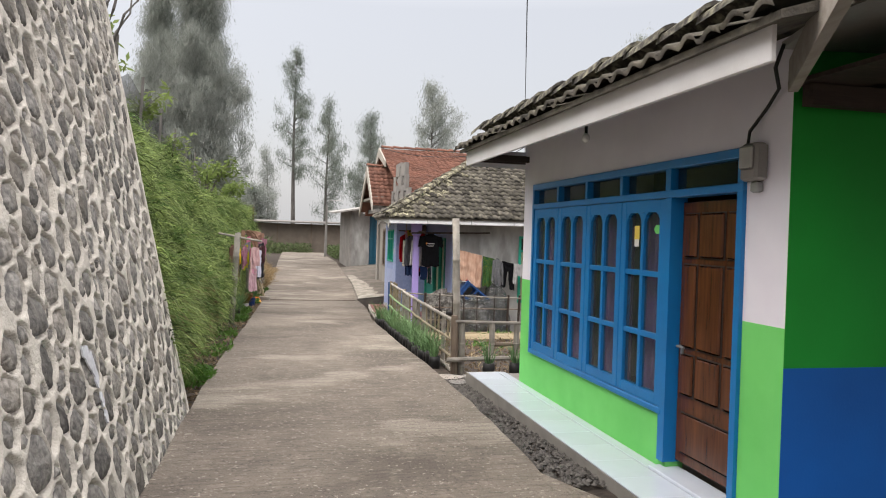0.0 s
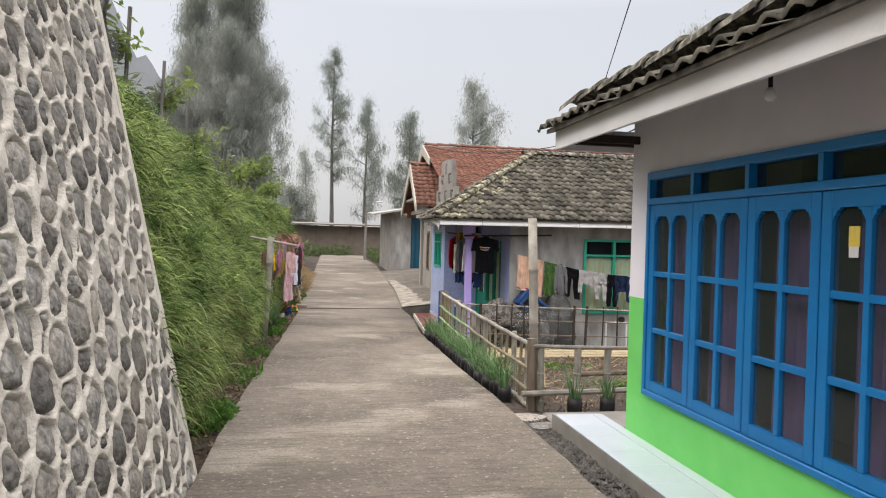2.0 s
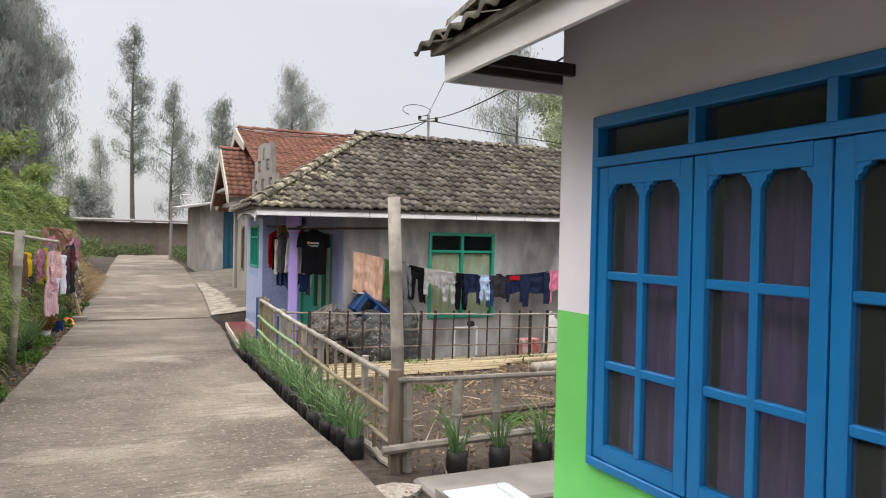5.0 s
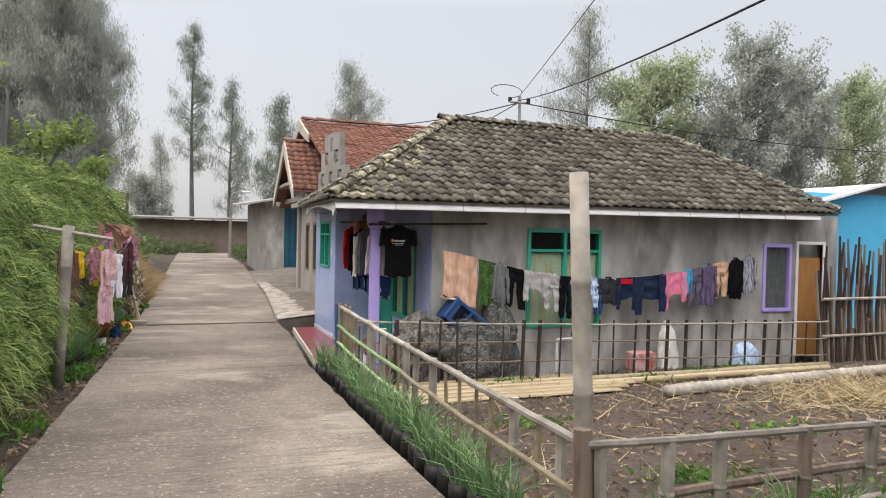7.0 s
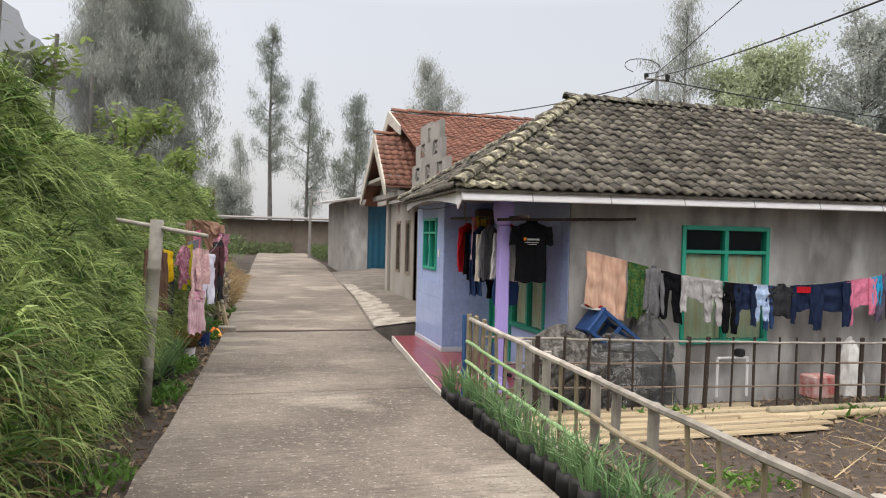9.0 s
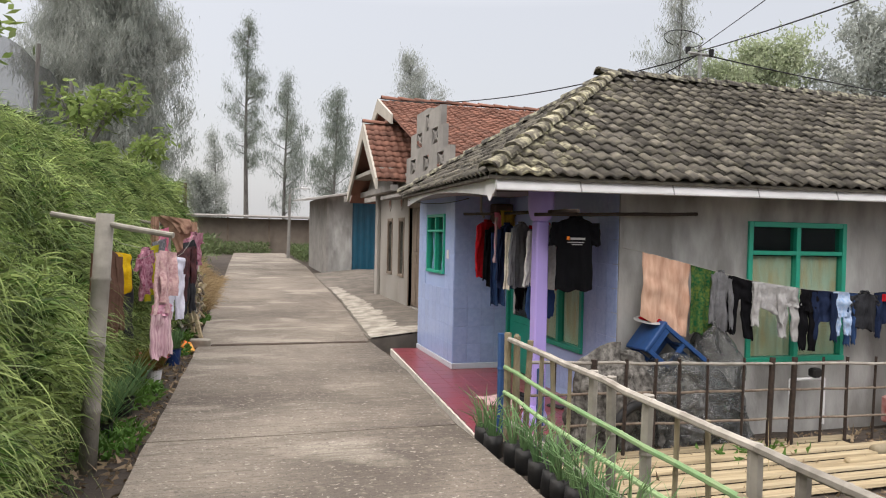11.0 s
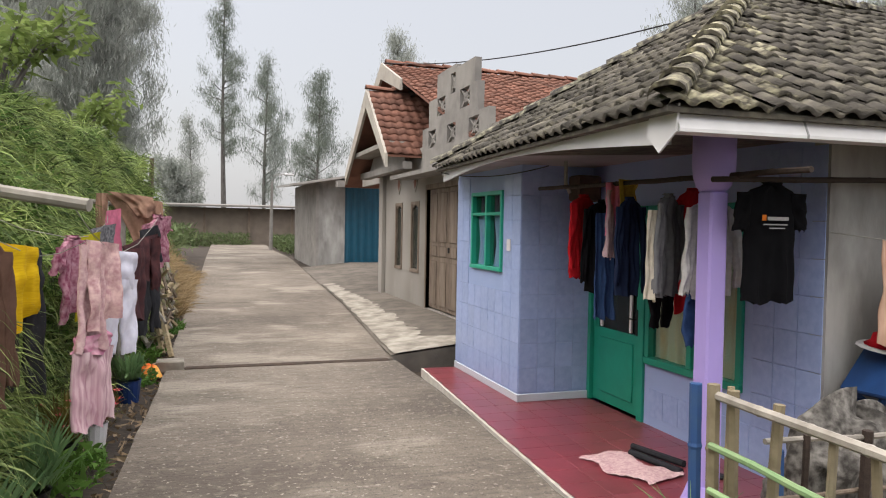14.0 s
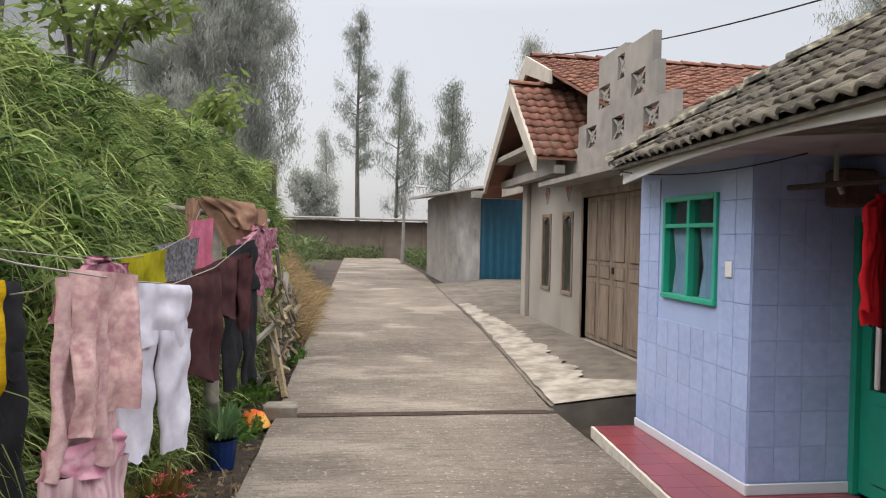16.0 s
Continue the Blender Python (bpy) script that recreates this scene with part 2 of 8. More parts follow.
METAL = mat("grey_metal", (0.35, 0.35, 0.34), 0.4, (0.22, 0.22, 0.21), 8, 0.6, metal=0.6, bump=0.1)
STRAW = mat("dry_straw", (0.44, 0.36, 0.22), 0.9, (0.30, 0.23, 0.13), 6, 0.7, bump=0, vary=0.3, island=True)
GRAVEL = mat("dark_gravel", (0.085, 0.078, 0.072), 0.9, (0.15, 0.14, 0.13), 12, 0.7, bump=0.3, vary=0.4, island=True)
GLASS = glass_mat("window_glass", (0.03, 0.04, 0.045), 0.04, 0.88)
GLASS_DARK = glass_mat("dark_window_glass", (0.05, 0.06, 0.058), 0.05, 0.68)
CURTAIN = mat("purple_curtain", (0.36, 0.23, 0.52), 0.95, (0.20, 0.12, 0.32), 6, 0.8, bump=0.1, stretch=(1, 5, 0.3))
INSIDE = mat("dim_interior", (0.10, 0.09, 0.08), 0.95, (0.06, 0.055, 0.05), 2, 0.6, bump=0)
GRASS = leaf_mat("bank_grass", (0.045, 0.10, 0.02), (0.38, 0.46, 0.16), 2.6, 0.3, 0.85)
GRASS_DRY = leaf_mat("dry_grass", (0.27, 0.19, 0.10), (0.37, 0.28, 0.16), 2.0, 0.3, 0.3)
WEED = leaf_mat("broad_weed_leaf", (0.12, 0.22, 0.045), (0.06, 0.15, 0.025), 1.5, 0.35, 0.35)
SPRING_ONION = leaf_mat("onion_leaf", (0.12, 0.23, 0.095), (0.24, 0.36, 0.17), 2.0, 0.3, 0.3)
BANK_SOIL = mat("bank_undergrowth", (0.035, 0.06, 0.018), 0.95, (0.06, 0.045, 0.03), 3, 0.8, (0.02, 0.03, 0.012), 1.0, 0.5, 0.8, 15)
# foliage of the distant trees: mist haze is mixed into these base colours
CASUARINA = leaf_mat("hazed_casuarina_needles", (0.175, 0.205, 0.17), (0.23, 0.26, 0.22), 0.25, 0.5, 0.12)
HAZED_LEAF = leaf_mat("hazed_grey_leaf", (0.30, 0.325, 0.29), (0.38, 0.40, 0.37), 0.25, 0.4, 0.25)
ROUND_LEAF = leaf_mat("hazed_broadleaf_crown", (0.33, 0.385, 0.235), (0.42, 0.465, 0.32), 0.3, 0.4, 0.2)
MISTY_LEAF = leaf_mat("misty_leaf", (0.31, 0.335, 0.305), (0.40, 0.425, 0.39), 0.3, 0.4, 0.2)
BARK = mat("grey_bark", (0.17, 0.16, 0.15), 0.95, (0.08, 0.07, 0.065), 4, 0.8, bump=0.5, bump_scale=20, stretch=(2, 2, 0.4))


# ---- mesh helpers ----
class Geo:
    """Collects vertices and faces of one mesh."""

    def __init__(self):
        self.v, self.f = [], []

    def add(self, vs, fs):
        o = len(self.v)
        self.v += [tuple(v) for v in vs]
        self.f += [tuple(i + o for i in f) for f in fs]
        return self

    def box(self, x0, x1, y0, y1, z0, z1, bevel=0.0):
        if bevel:
            b = min(bevel, (x1 - x0) * 0.45, (y1 - y0) * 0.45, (z1 - z0) * 0.45)
            rings = [(z0, b), (z0 + b, 0), (z1 - b, 0), (z1, b)]
            vs = []
            for z, i in rings:
                c = b
                xa, xb, ya, yb = x0 + i, x1 - i, y0 + i, y1 - i
                vs += [(xa + c, ya, z), (xb - c, ya, z), (xb, ya + c, z), (xb, yb - c, z), (xb - c, yb, z), (xa + c, yb, z), (xa, yb - c, z), (xa, ya + c, z)]
            fs = [tuple(range(7, -1, -1)), tuple(range(24, 32))]
            for r in range(3):
                for k in range(8):
                    a, c2 = r * 8 + k, r * 8 + (k + 1) % 8
                    fs.append((a, c2, c2 + 8, a + 8))
            return self.add(vs, fs)
        return self.add([(x0, y0, z0), (x1, y0, z0), (x1, y1, z0), (x0, y1, z0), (x0, y0, z1), (x1, y0, z1), (x1, y1, z1), (x0, y1, z1)],
                        [(3, 2, 1, 0), (4, 5, 6, 7), (0, 1, 5, 4), (1, 2, 6, 5), (2, 3, 7, 6), (3, 0, 4, 7)])

    def tube(self, pts, radii, sides=8, caps=True):
        pts = [Vector(p) for p in pts]
        if not hasattr(radii, "__len__"):
            radii = [radii] * len(pts)
        vs, fs = [], []
        for i, p in enumerate(pts):
            d = (pts[min(i + 1, len(pts) - 1)] - pts[max(i - 1, 0)]).normalized()
            a = d.cross(Vector((0, 0, 1)) if abs(d.z) < 0.9 else Vector((1, 0, 0))).normalized()
            b = d.cross(a)
            for k in range(sides):
                w = 2 * math.pi * k / sides
                vs.append(p + (a * math.cos(w) + b * math.sin(w)) * radii[i])
        for i in range(len(pts) - 1):
            for k in range(sides):
                q, r = i * sides + k, i * sides + (k + 1) % sides
                fs.append((q, r, r + sides, q + sides))
        if caps:
            fs += [tuple(range(sides)), tuple(range(len(vs) - 1, len(vs) - 1 - sides, -1))]
        return self.add(vs, fs)

    def prism(self, outline, axis, a, b):
        """An outline of (u, v) pairs drawn out along one axis from a to b."""
        put = {"x": lambda u, v, w: (w, u, v), "y": lambda u, v, w: (u, w, v), "z": lambda u, v, w: (u, v, w)}[axis]
        n = len(outline)
        vs = [put(u, v, a) for u, v in outline] + [put(u, v, b) for u, v in outline]
        fs = [tuple(range(n)), tuple(range(2 * n - 1, n - 1, -1))] + [(i, i + n, (i + 1) % n + n, (i + 1) % n) for i in range(n)]
        return self.add(vs, fs)

    def mesh(self, name, material, smooth=False):
        me = bpy.data.meshes.new(name)
        me.from_pydata(self.v, [], self.f)
        me.materials.append(material)
        if smooth:
            me.shade_smooth()
        b = bmesh.new()
        b.from_mesh(me)
        if len(b.faces) < 40000:
            bmesh.ops.recalc_face_normals(b, faces=b.faces)
        b.to_mesh(me)
        b.free()
        return me


def part(name, geo, material, parent=None, label="", smooth=False, at=None):
    me = geo if isinstance(geo, bpy.types.Mesh) else geo.mesh(name, material, smooth)
    ob = new(name, me)
    if parent:
        ob.parent = parent
    if at is not None:
        ob.matrix_basis = at
    if label:
        ob["label"] = label
    return ob


def thing(name, label, category, group="", kind="", at=None):
    ob = new(name)
    if at is not None:
        ob.matrix_basis = at
    return tagged(ob, label, category, group, kind)


def single(name, geo, material, label, category, group="", kind="", smooth=False, at=None):
    return tagged(part(name, geo, material, None, "", smooth, at), label, category, group, kind)


def structure(name, geo, material, label="", parent=None, smooth=False):
    return tagged(part(name, geo, material, parent, "", smooth), label, name.split("_")[0], kind="structure")


rnd = random.Random(7)


def lerp(table, y):
    """Piecewise straight interpolation in a table of (y, value)."""
    return float(np.interp(y, [a for a, _ in table], [b for _, b in table]))


# ---- the lie of the land ----
ROAD_Z = [(-10, 0.13), (0, -0.1), (24, -0.652), (34, -0.50), (46, -0.28), (64, -0.22), (75, -0.5), (400, -1.0)]
ROAD_L = [(-10, -0.75), (4.5, -0.90), (7.7, -0.88), (10.8, -0.84), (16, -0.65), (21.6, -0.47), (27, -0.38), (40, -0.02), (66, 0.55)]
ROAD_R = [(-10, 2.2), (4.4, 2.2), (5.0, 1.9), (6.25, 2.0), (10, 2.12), (13, 2.13), (17, 2.2), (20.5, 2.5), (23.6, 2.6), (30, 3.05), (46, 3.7), (55, 3.75), (66, 4.1)]


def gz(y):
    return lerp(ROAD_Z, y)


def soil_z(x, y):
    """Height of the bare ground beside the road."""
    z = gz(y) - 0.07
    if x > lerp(ROAD_R, y) - 0.2 and 8.6 < y < 17.9:
        g = lerp([(8.6, -0.36), (9.8, -0.42), (17.9, -0.86)], y)
        w = min(1, max(0, (x - lerp(ROAD_R, y)) / 0.5))
        z = z * (1 - w) + g * w
    if x > lerp(ROAD_R, y) + 0.1 and 17.2 < y < 23.6:
        z = -1.0
    return z


def axis_lines(lo, hi, fine, outer):
    mid = list(np.arange(lo, hi + 1e-6, fine))
    return sorted([lo - d for d in outer] + mid + [hi + d for d in outer])


gx, gy = axis_lines(-5, 15, 0.25, [1, 3, 8, 20, 60, 200, 800]), axis_lines(-6, 48, 0.25, [1, 3, 8, 20, 60, 200, 800])
g = Geo()
vs = []
for y in gy:
    for x in gx:
        bump = 0.03 * noise.noise(Vector((x * 0.9, y * 0.9, 0))) + 0.02 * noise.noise(Vector((x * 3, y * 3, 5)))
        on_road = lerp(ROAD_L, y) - 0.1 < x < lerp(ROAD_R, y) + 0.1
        vs.append((x, y, soil_z(x, y) + (bump if not on_road else -0.03)))
nx = len(gx)
g.add(vs, [(j * nx + i, j * nx + i + 1, (j + 1) * nx + i + 1, (j + 1) * nx + i) for j in range(len(gy) - 1) for i in range(nx - 1)])
structure("ground", g, SOIL, "dark bare volcanic soil with litter beside the lane", smooth=True)

# road: slabs of rough concrete between cross joints
joints = [-6, 17.1, 23.38, 23.52, 30.5, 38, 47, 56, 66]
road = thing("road", "worn grey-brown concrete lane with brushed surface", "road", kind="structure")
for a, b in zip(joints, joints[1:]):
    if b - a < 0.3:
        continue
    g = Geo()
    ys = np.linspace(a + 0.012, b - 0.012, max(4, int((b - a) / 0.4)))
    us = np.linspace(0, 1, 15)
    vs = []
    for y in ys:
        l, r = lerp(ROAD_L, y), lerp(ROAD_R, y)
        l += 0.03 * noise.noise(Vector((0, y * 2.3, 1)))
        r += 0.035 * noise.noise(Vector((3, y * 2.3, 1)))
        for u in us:
            x = l + (r - l) * u
            vs.append((x, y, gz(y) + 0.008 * noise.noise(Vector((x * 1.3, y * 0.8, 2)))))
    n, m = len(us), len(ys)
    fs = [(j * n + i, j * n + i + 1, (j + 1) * n + i + 1, (j + 1) * n + i) for j in range(m - 1) for i in range(n - 1)]
    ring = [j * n for j in range(m)] + [(m - 1) * n + i for i in range(1, n)] + [j * n + n - 1 for j in range(m - 2, -1, -1)] + [i for i in range(n - 2, 0, -1)]
    base = len(vs)
    vs += [(vs[k][0], vs[k][1], vs[k][2] - 0.14) for k in ring]
    fs += [(ring[k], base + k, base + (k + 1) % len(ring), ring[(k + 1) % len(ring)]) for k in range(len(ring))]
    g.add(vs, fs)
    part("slab", g, ROAD, road)
# steel-edged drain channel across the lane
drain = thing("drain_channel", "narrow rusty steel drain channel across the lane", "drain")
RUST = mat("rusty_steel", (0.10, 0.07, 0.055), 0.8, (0.05, 0.04, 0.035), 12, 0.7, bump=0.3)
for dy in (0.0, 0.055, 0.11):
    part("bar", Geo().box(-0.2, 2.5, 23.395 + dy - 0.012, 23.395 + dy + 0.012, gz(23.4) - 0.05, gz(23.4) + 0.012, 0.004), RUST, drain)
part("channel_bed", Geo().box(-0.25, 2.52, 23.385, 23.515, gz(23.4) - 0.12, gz(23.4) - 0.06), RUST, drain)

# ---- stone retaining wall ----
WALL_Y0, WALL_Y1, BATTER, WALL_H = -3.0, 7.7, 0.215, 4.8


def wall_pt(y, h, out=0.0):
    k = 1 / math.hypot(1, BATTER)
    return (-0.9 - BATTER * h + out * k, y, gz(y) + h + out * k * BATTER)


stones = []
srnd = random.Random(3)
placed = np.zeros((9000, 4))
made = 0
for k in range(30000):
    y, h = srnd.uniform(WALL_Y0 + 0.1, WALL_Y1 - 0.16), srnd.uniform(-0.05, WALL_H - 0.1)
    size = (0.14, 0.112, 0.098, 0.082, 0.068, 0.055, 0.044)[min(6, k // 4300 + (k > 60))] * srnd.uniform(0.9, 1.12)
    a, b = size, size * srnd.uniform(0.6, 0.92)
    if srnd.random() < 0.15:
        a, b = b, a
    q = placed[:made]
    if made and ((y - q[:, 0]) ** 2 / (a + q[:, 2] + 0.012) ** 2 + (h - q[:, 1]) ** 2 / (b + q[:, 3] + 0.012) ** 2 < 1).any():
        continue
    if y + a < WALL_Y1 - 0.07:
        placed[made] = (y, h, a, b)
        made += 1
placed = placed[:made]


def stone_outline(k):
    """A rounded, slightly angular stone that fills the room between its neighbours."""
    y, h, a, b = placed[k]
    tip = srnd.uniform(-0.35, 0.35)
    poly = []
    for i in range(14):
        w = 2 * math.pi * i / 14
        rad = 1.2 * srnd.uniform(0.94, 1.05)
        u, v = math.cos(w) * a * rad, math.sin(w) * b * rad
        poly.append((y + u * math.cos(tip) - v * math.sin(tip), h + u * math.sin(tip) + v * math.cos(tip)))
    d2 = (placed[:, 0] - y) ** 2 + (placed[:, 1] - h) ** 2
    for j in np.argsort(d2)[1:14]:
        oy, oh, oa, ob = placed[j]
        dist = math.sqrt(d2[j])
        ny, nh = (oy - y) / dist, (oh - h) / dist
        mine, its = 1 / math.hypot(ny / a, nh / b), 1 / math.hypot(ny / oa, nh / ob)
        lim = dist * mine / (mine + its) - 0.015
        cut = []
        for (p, q), (p2, q2) in zip(poly, poly[1:] + poly[:1]):
            e, e2 = (p - y) * ny + (q - h) * nh - lim, (p2 - y) * ny + (q2 - h) * nh - lim
            if e <= 0:
                cut.append((p, q))
            if e * e2 < 0:
                f = e / (e - e2)
                cut.append((p + (p2 - p) * f, q + (q2 - q) * f))
        poly = cut
        if len(poly) < 4:
            return None
    pts = []
    for (p, q), (p2, q2) in zip(poly, poly[1:] + poly[:1]):
        pts += [(p * 0.75 + p2 * 0.25, q * 0.75 + q2 * 0.25), (p * 0.25 + p2 * 0.75, q * 0.25 + q2 * 0.75)]
    return [p for i, p in enumerate(pts) if math.dist(p, pts[i - 1]) > 0.004]


for k in range(made):
    outline = stone_outline(k)
    if outline and len(outline) > 4:
        stones.append((placed[k][0], placed[k][1], outline))
step = 0.0125
ys, hs = np.concatenate([np.arange(WALL_Y0, 0.8, 0.05), np.arange(0.8, WALL_Y1 + step / 2, step)]), np.arange(-0.25, WALL_H + step, step)
Y, H = np.meshgrid(ys, hs)
D = np.full(Y.shape, 9.0)
for y, h, outline in stones:
    oy, oh = [p[0] for p in outline], [p[1] for p in outline]
    i0, i1 = np.searchsorted(hs, min(oh) - 0.06), np.searchsorted(hs, max(oh) + 0.06)
    j0, j1 = np.searchsorted(ys, min(oy) - 0.06), np.searchsorted(ys, max(oy) + 0.06)
    gap = np.full((i1 - i0, j1 - j0), -9.0)
    for (p, q), (p2, q2) in zip(outline, outline[1:] + outline[:1]):
        ln = math.hypot(p2 - p, q2 - q)
        gap = np.maximum(gap, ((Y[i0:i1, j0:j1] - p) * (q2 - q) - (H[i0:i1, j0:j1] - q) * (p2 - p)) / ln)
    D[i0:i1, j0:j1] = np.minimum(D[i0:i1, j0:j1], gap)
out = np.clip((D + 0.003) / 0.012, 0, 1) * 0.046 - 0.036
verts = []
for i in range(len(hs)):
    for j in range(len(ys)):
        verts.append(wall_pt(ys[j], hs[i], float(out[i, j]) + 0.009 * noise.noise(Vector((ys[j] * 6, hs[i] * 6, 0))) + 0.005 * noise.noise(Vector((ys[j] * 24, hs[i] * 24, 3)))))
n = len(ys)
g = Geo().add(verts, [(i * n + j, i * n + j + 1, (i + 1) * n + j + 1, (i + 1) * n + j) for i in range(len(hs) - 1) for j in range(n - 1)])
stone_wall = structure("wall_stone", g, MORTAR, "tall leaning retaining wall of river stones in pale mortar", smooth=True)
g = Geo()
h0, h1 = -0.25, WALL_H
g.add([wall_pt(WALL_Y1, h0, -0.03), wall_pt(WALL_Y1, h0, 0.012), wall_pt(WALL_Y1, h1, 0.012), wall_pt(WALL_Y1, h1, -0.03),
       wall_pt(WALL_Y1 - 0.09, h0, 0.012), wall_pt(WALL_Y1 - 0.09, h1, 0.012), wall_pt(WALL_Y1 - 0.09, h0, -0.03), wall_pt(WALL_Y1 - 0.09, h1, -0.03)],
      [(0, 1, 2, 3), (1, 4, 5, 2), (4, 6, 7, 5), (3, 2, 5, 7)])
part("end_band", g, MORTAR, stone_wall, "smooth mortar edge")
g = Geo().add([wall_pt(WALL_Y1, h0, 0), (-3.2, WALL_Y1, gz(7.7) - 0.3), (-3.2, WALL_Y1, gz(7.7) + WALL_H), wall_pt(WALL_Y1, WALL_H, 0), wall_pt(WALL_Y0, h1, 0), (-3.2, WALL_Y0, WALL_H)], [(0, 1, 2, 3), (3, 2, 5, 4)])
part("wall_end", g, MORTAR, stone_wall)


def stone_geo(y, h, outline, r):
    """One set stone: sides sunk in the mortar, a worn rim and an uneven, tilted face."""
    n = len(outline)
    cy, ch = sum(p[0] for p in outline) / n, sum(p[1] for p in outline) / n
    ty, th, lift = r.uniform(-0.12, 0.12), r.uniform(-0.12, 0.12), r.uniform(-0.008, 0.008)
    vs = []
    for scale, depth, rough in ((1.0, -0.06, 0), (0.95, -0.026, 0.003), (0.87, -0.002, 0.005), (0.48, 0.005, 0.007)):
        for p, q in outline:
            u, v = cy + (p - cy) * scale, ch + (q - ch) * scale
            vs.append(wall_pt(u, v, depth + lift + (ty * (u - cy) + th * (v - ch)) * (depth > -0.05) + r.uniform(-rough, rough)))
    vs.append(wall_pt(cy, ch, 0.009 + lift))
    fs = [(k * n + i, k * n + (i + 1) % n, (k + 1) * n + (i + 1) % n, (k + 1) * n + i) for k in range(3) for i in range(n)]
    return Geo().add(vs, fs + [(3 * n + i, 3 * n + (i + 1) % n, 4 * n) for i in range(n)])


rest = Geo()
count = 0
for y, h, outline in sorted(stones, key=lambda q: (q[0] < 3.2, q[1])):
    q = stone_geo(y, h, outline, srnd)
    if y > 3.2 and count < 300:
        part("stone", q, STONE, stone_wall, smooth=True)
        count += 1
    else:
        rest.add(q.v, q.f)
tagged(part("stones", rest, STONE_STUFF, stone_wall, smooth=True), kind="stuff")


splash = Geo()
r = random.Random(8)
for dy, dh, rad in ((0.0, 0.0, 0.06), (0.07, -0.05, 0.05), (0.1, -0.14, 0.045), (-0.06, 0.03, 0.03), (0.12, -0.28, 0.035), (0.13, -0.38, 0.03)):
    ring = [(4.5 + dy + rad * math.cos(w) * r.uniform(0.6, 1.2), 1.0 + dh + rad * 1.4 * math.sin(w) * r.uniform(0.6, 1.2)) for w in np.linspace(0, 6.28, 11, endpoint=False)]
    splash.add([wall_pt(y, h, 0.016) for y, h in ring] + [wall_pt(y, h, 0.006) for y, h in ring], [tuple(range(11))] + [(i, 11 + i, 11 + (i + 1) % 11, (i + 1) % 11) for i in range(11)])
part("paint_splash", splash, mat("white_paint_splash", (0.75, 0.76, 0.8), 0.4, (0.5, 0.5, 0.55), 30, 0.7, bump=0.2), stone_wall, "splash of white paint")


# ---- roof tiles ----
def tile_geo(w, l, amp=0.02, thick=0.028):
    cols = 7
    us = [w * 1.06 * (i / (cols - 1) - 0.5) for i in range(cols)]
    prof = [amp * math.sin(2 * math.pi * (i / (cols - 1)) - 0.6) for i in range(cols)]
    vs = [(u, 0, p + 0.034) for u, p in zip(us, prof)] + [(u, l * 1.15, p + 0.004) for u, p in zip(us, prof)] + [(u, 0.004, p + 0.034 - thick) for u, p in zip(us, prof)]
    fs = [(i, i + 1, cols + i + 1, cols + i) for i in range(cols - 1)] + [(2 * cols + i, 2 * cols + i + 1, i + 1, i) for i in range(cols - 1)]
    return Geo().add(vs, fs)


def tiled(parent, corner, along, up, width, length, tw, tl, inside, near, material, material_far, limit, seed=1, spotted=None):
    """Lays pantiles on a slope: the near ones one by one, the rest in one mesh."""
    r = random.Random(seed)
    along, up = Vector(along).normalized(), Vector(up).normalized()
    nrm = along.cross(up).normalized()
    if nrm.z < 0:
        nrm = -nrm
    base = Matrix((along, up, nrm)).transposed().to_4x4()
    geo = tile_geo(tw, tl)
    me = geo.mesh("tile", material, True)
    me_l = geo.mesh("tile", TILE_LICHEN, True)
    far, made = Geo(), 0
    for j in range(int(length / tl) + 1):
        for i in range(int(width / tw) + 1):
            u, v = (i + 0.5) * tw, j * tl
            if not inside(u, v + tl * 0.5):
                continue
            p = Vector(corner) + along * u + up * v
            m = Matrix.Translation(p + nrm * r.uniform(-0.008, 0.014)) @ base @ Matrix.Rotation(r.uniform(-0.03, 0.03), 4, "Z") @ Matrix.Rotation(r.uniform(-0.02, 0.02), 4, "X")
            if made < limit and near(u, v):
                old = spotted and spotted(u, v) > r.random()
                part("tile", me_l if old else me, material, parent, at=m)
                made += 1
            else:
                far.add([m @ Vector(x) for x in geo.v], geo.f)
    if far.v:
        tagged(part("tiles", far, material_far, parent, smooth=True), kind="stuff")


def ridge_caps(parent, a, b, radius, material, piece=0.34, seed=2, squash=0.8):
    """Half-round cap tiles lapped along a ridge or hip from a (low) to b."""
    r = random.Random(seed)
    a, b = Vector(a), Vector(b)
    d = (b - a).normalized()
    side = d.cross(Vector((0, 0, 1))).normalized()
    upv = side.cross(d)
    n = max(1, int((b - a).length / piece))
    for k in range(n):
        g = Geo()
        p0, p1 = a + (b - a) * (k / n), a + (b - a) * ((k + 1.12) / n)
        vs = []
        for p, rad, lift in ((p0, radius * 1.1, 0.015), (p1, radius * 0.92, -0.01)):
            for i in range(8):
                w = math.pi * i / 7
                vs.append(p + side * math.cos(w) * rad + upv * (math.sin(w) * rad * squash + lift + r.uniform(-0.006, 0.006)))
        o = [Vector(v) - upv * 0.03 for v in vs[:8]]
        g.add(vs + o, [(i, i + 1, i + 9, i + 8) for i in range(7)] + [(i, 16 + i, 17 + i, i + 1) for i in range(7)])
        part("ridge_cap", g, material, parent)


# ---- first house (blue windows) ----
AX, AY0, AY1, A_TOP = 2.80, 3.67, 8.21, 2.76
TERR_Z = -0.17
house_a = thing("house_with_blue_windows", "small house with lilac and lime walls, blue window frames and mossy tiled roof", "house", at=None)
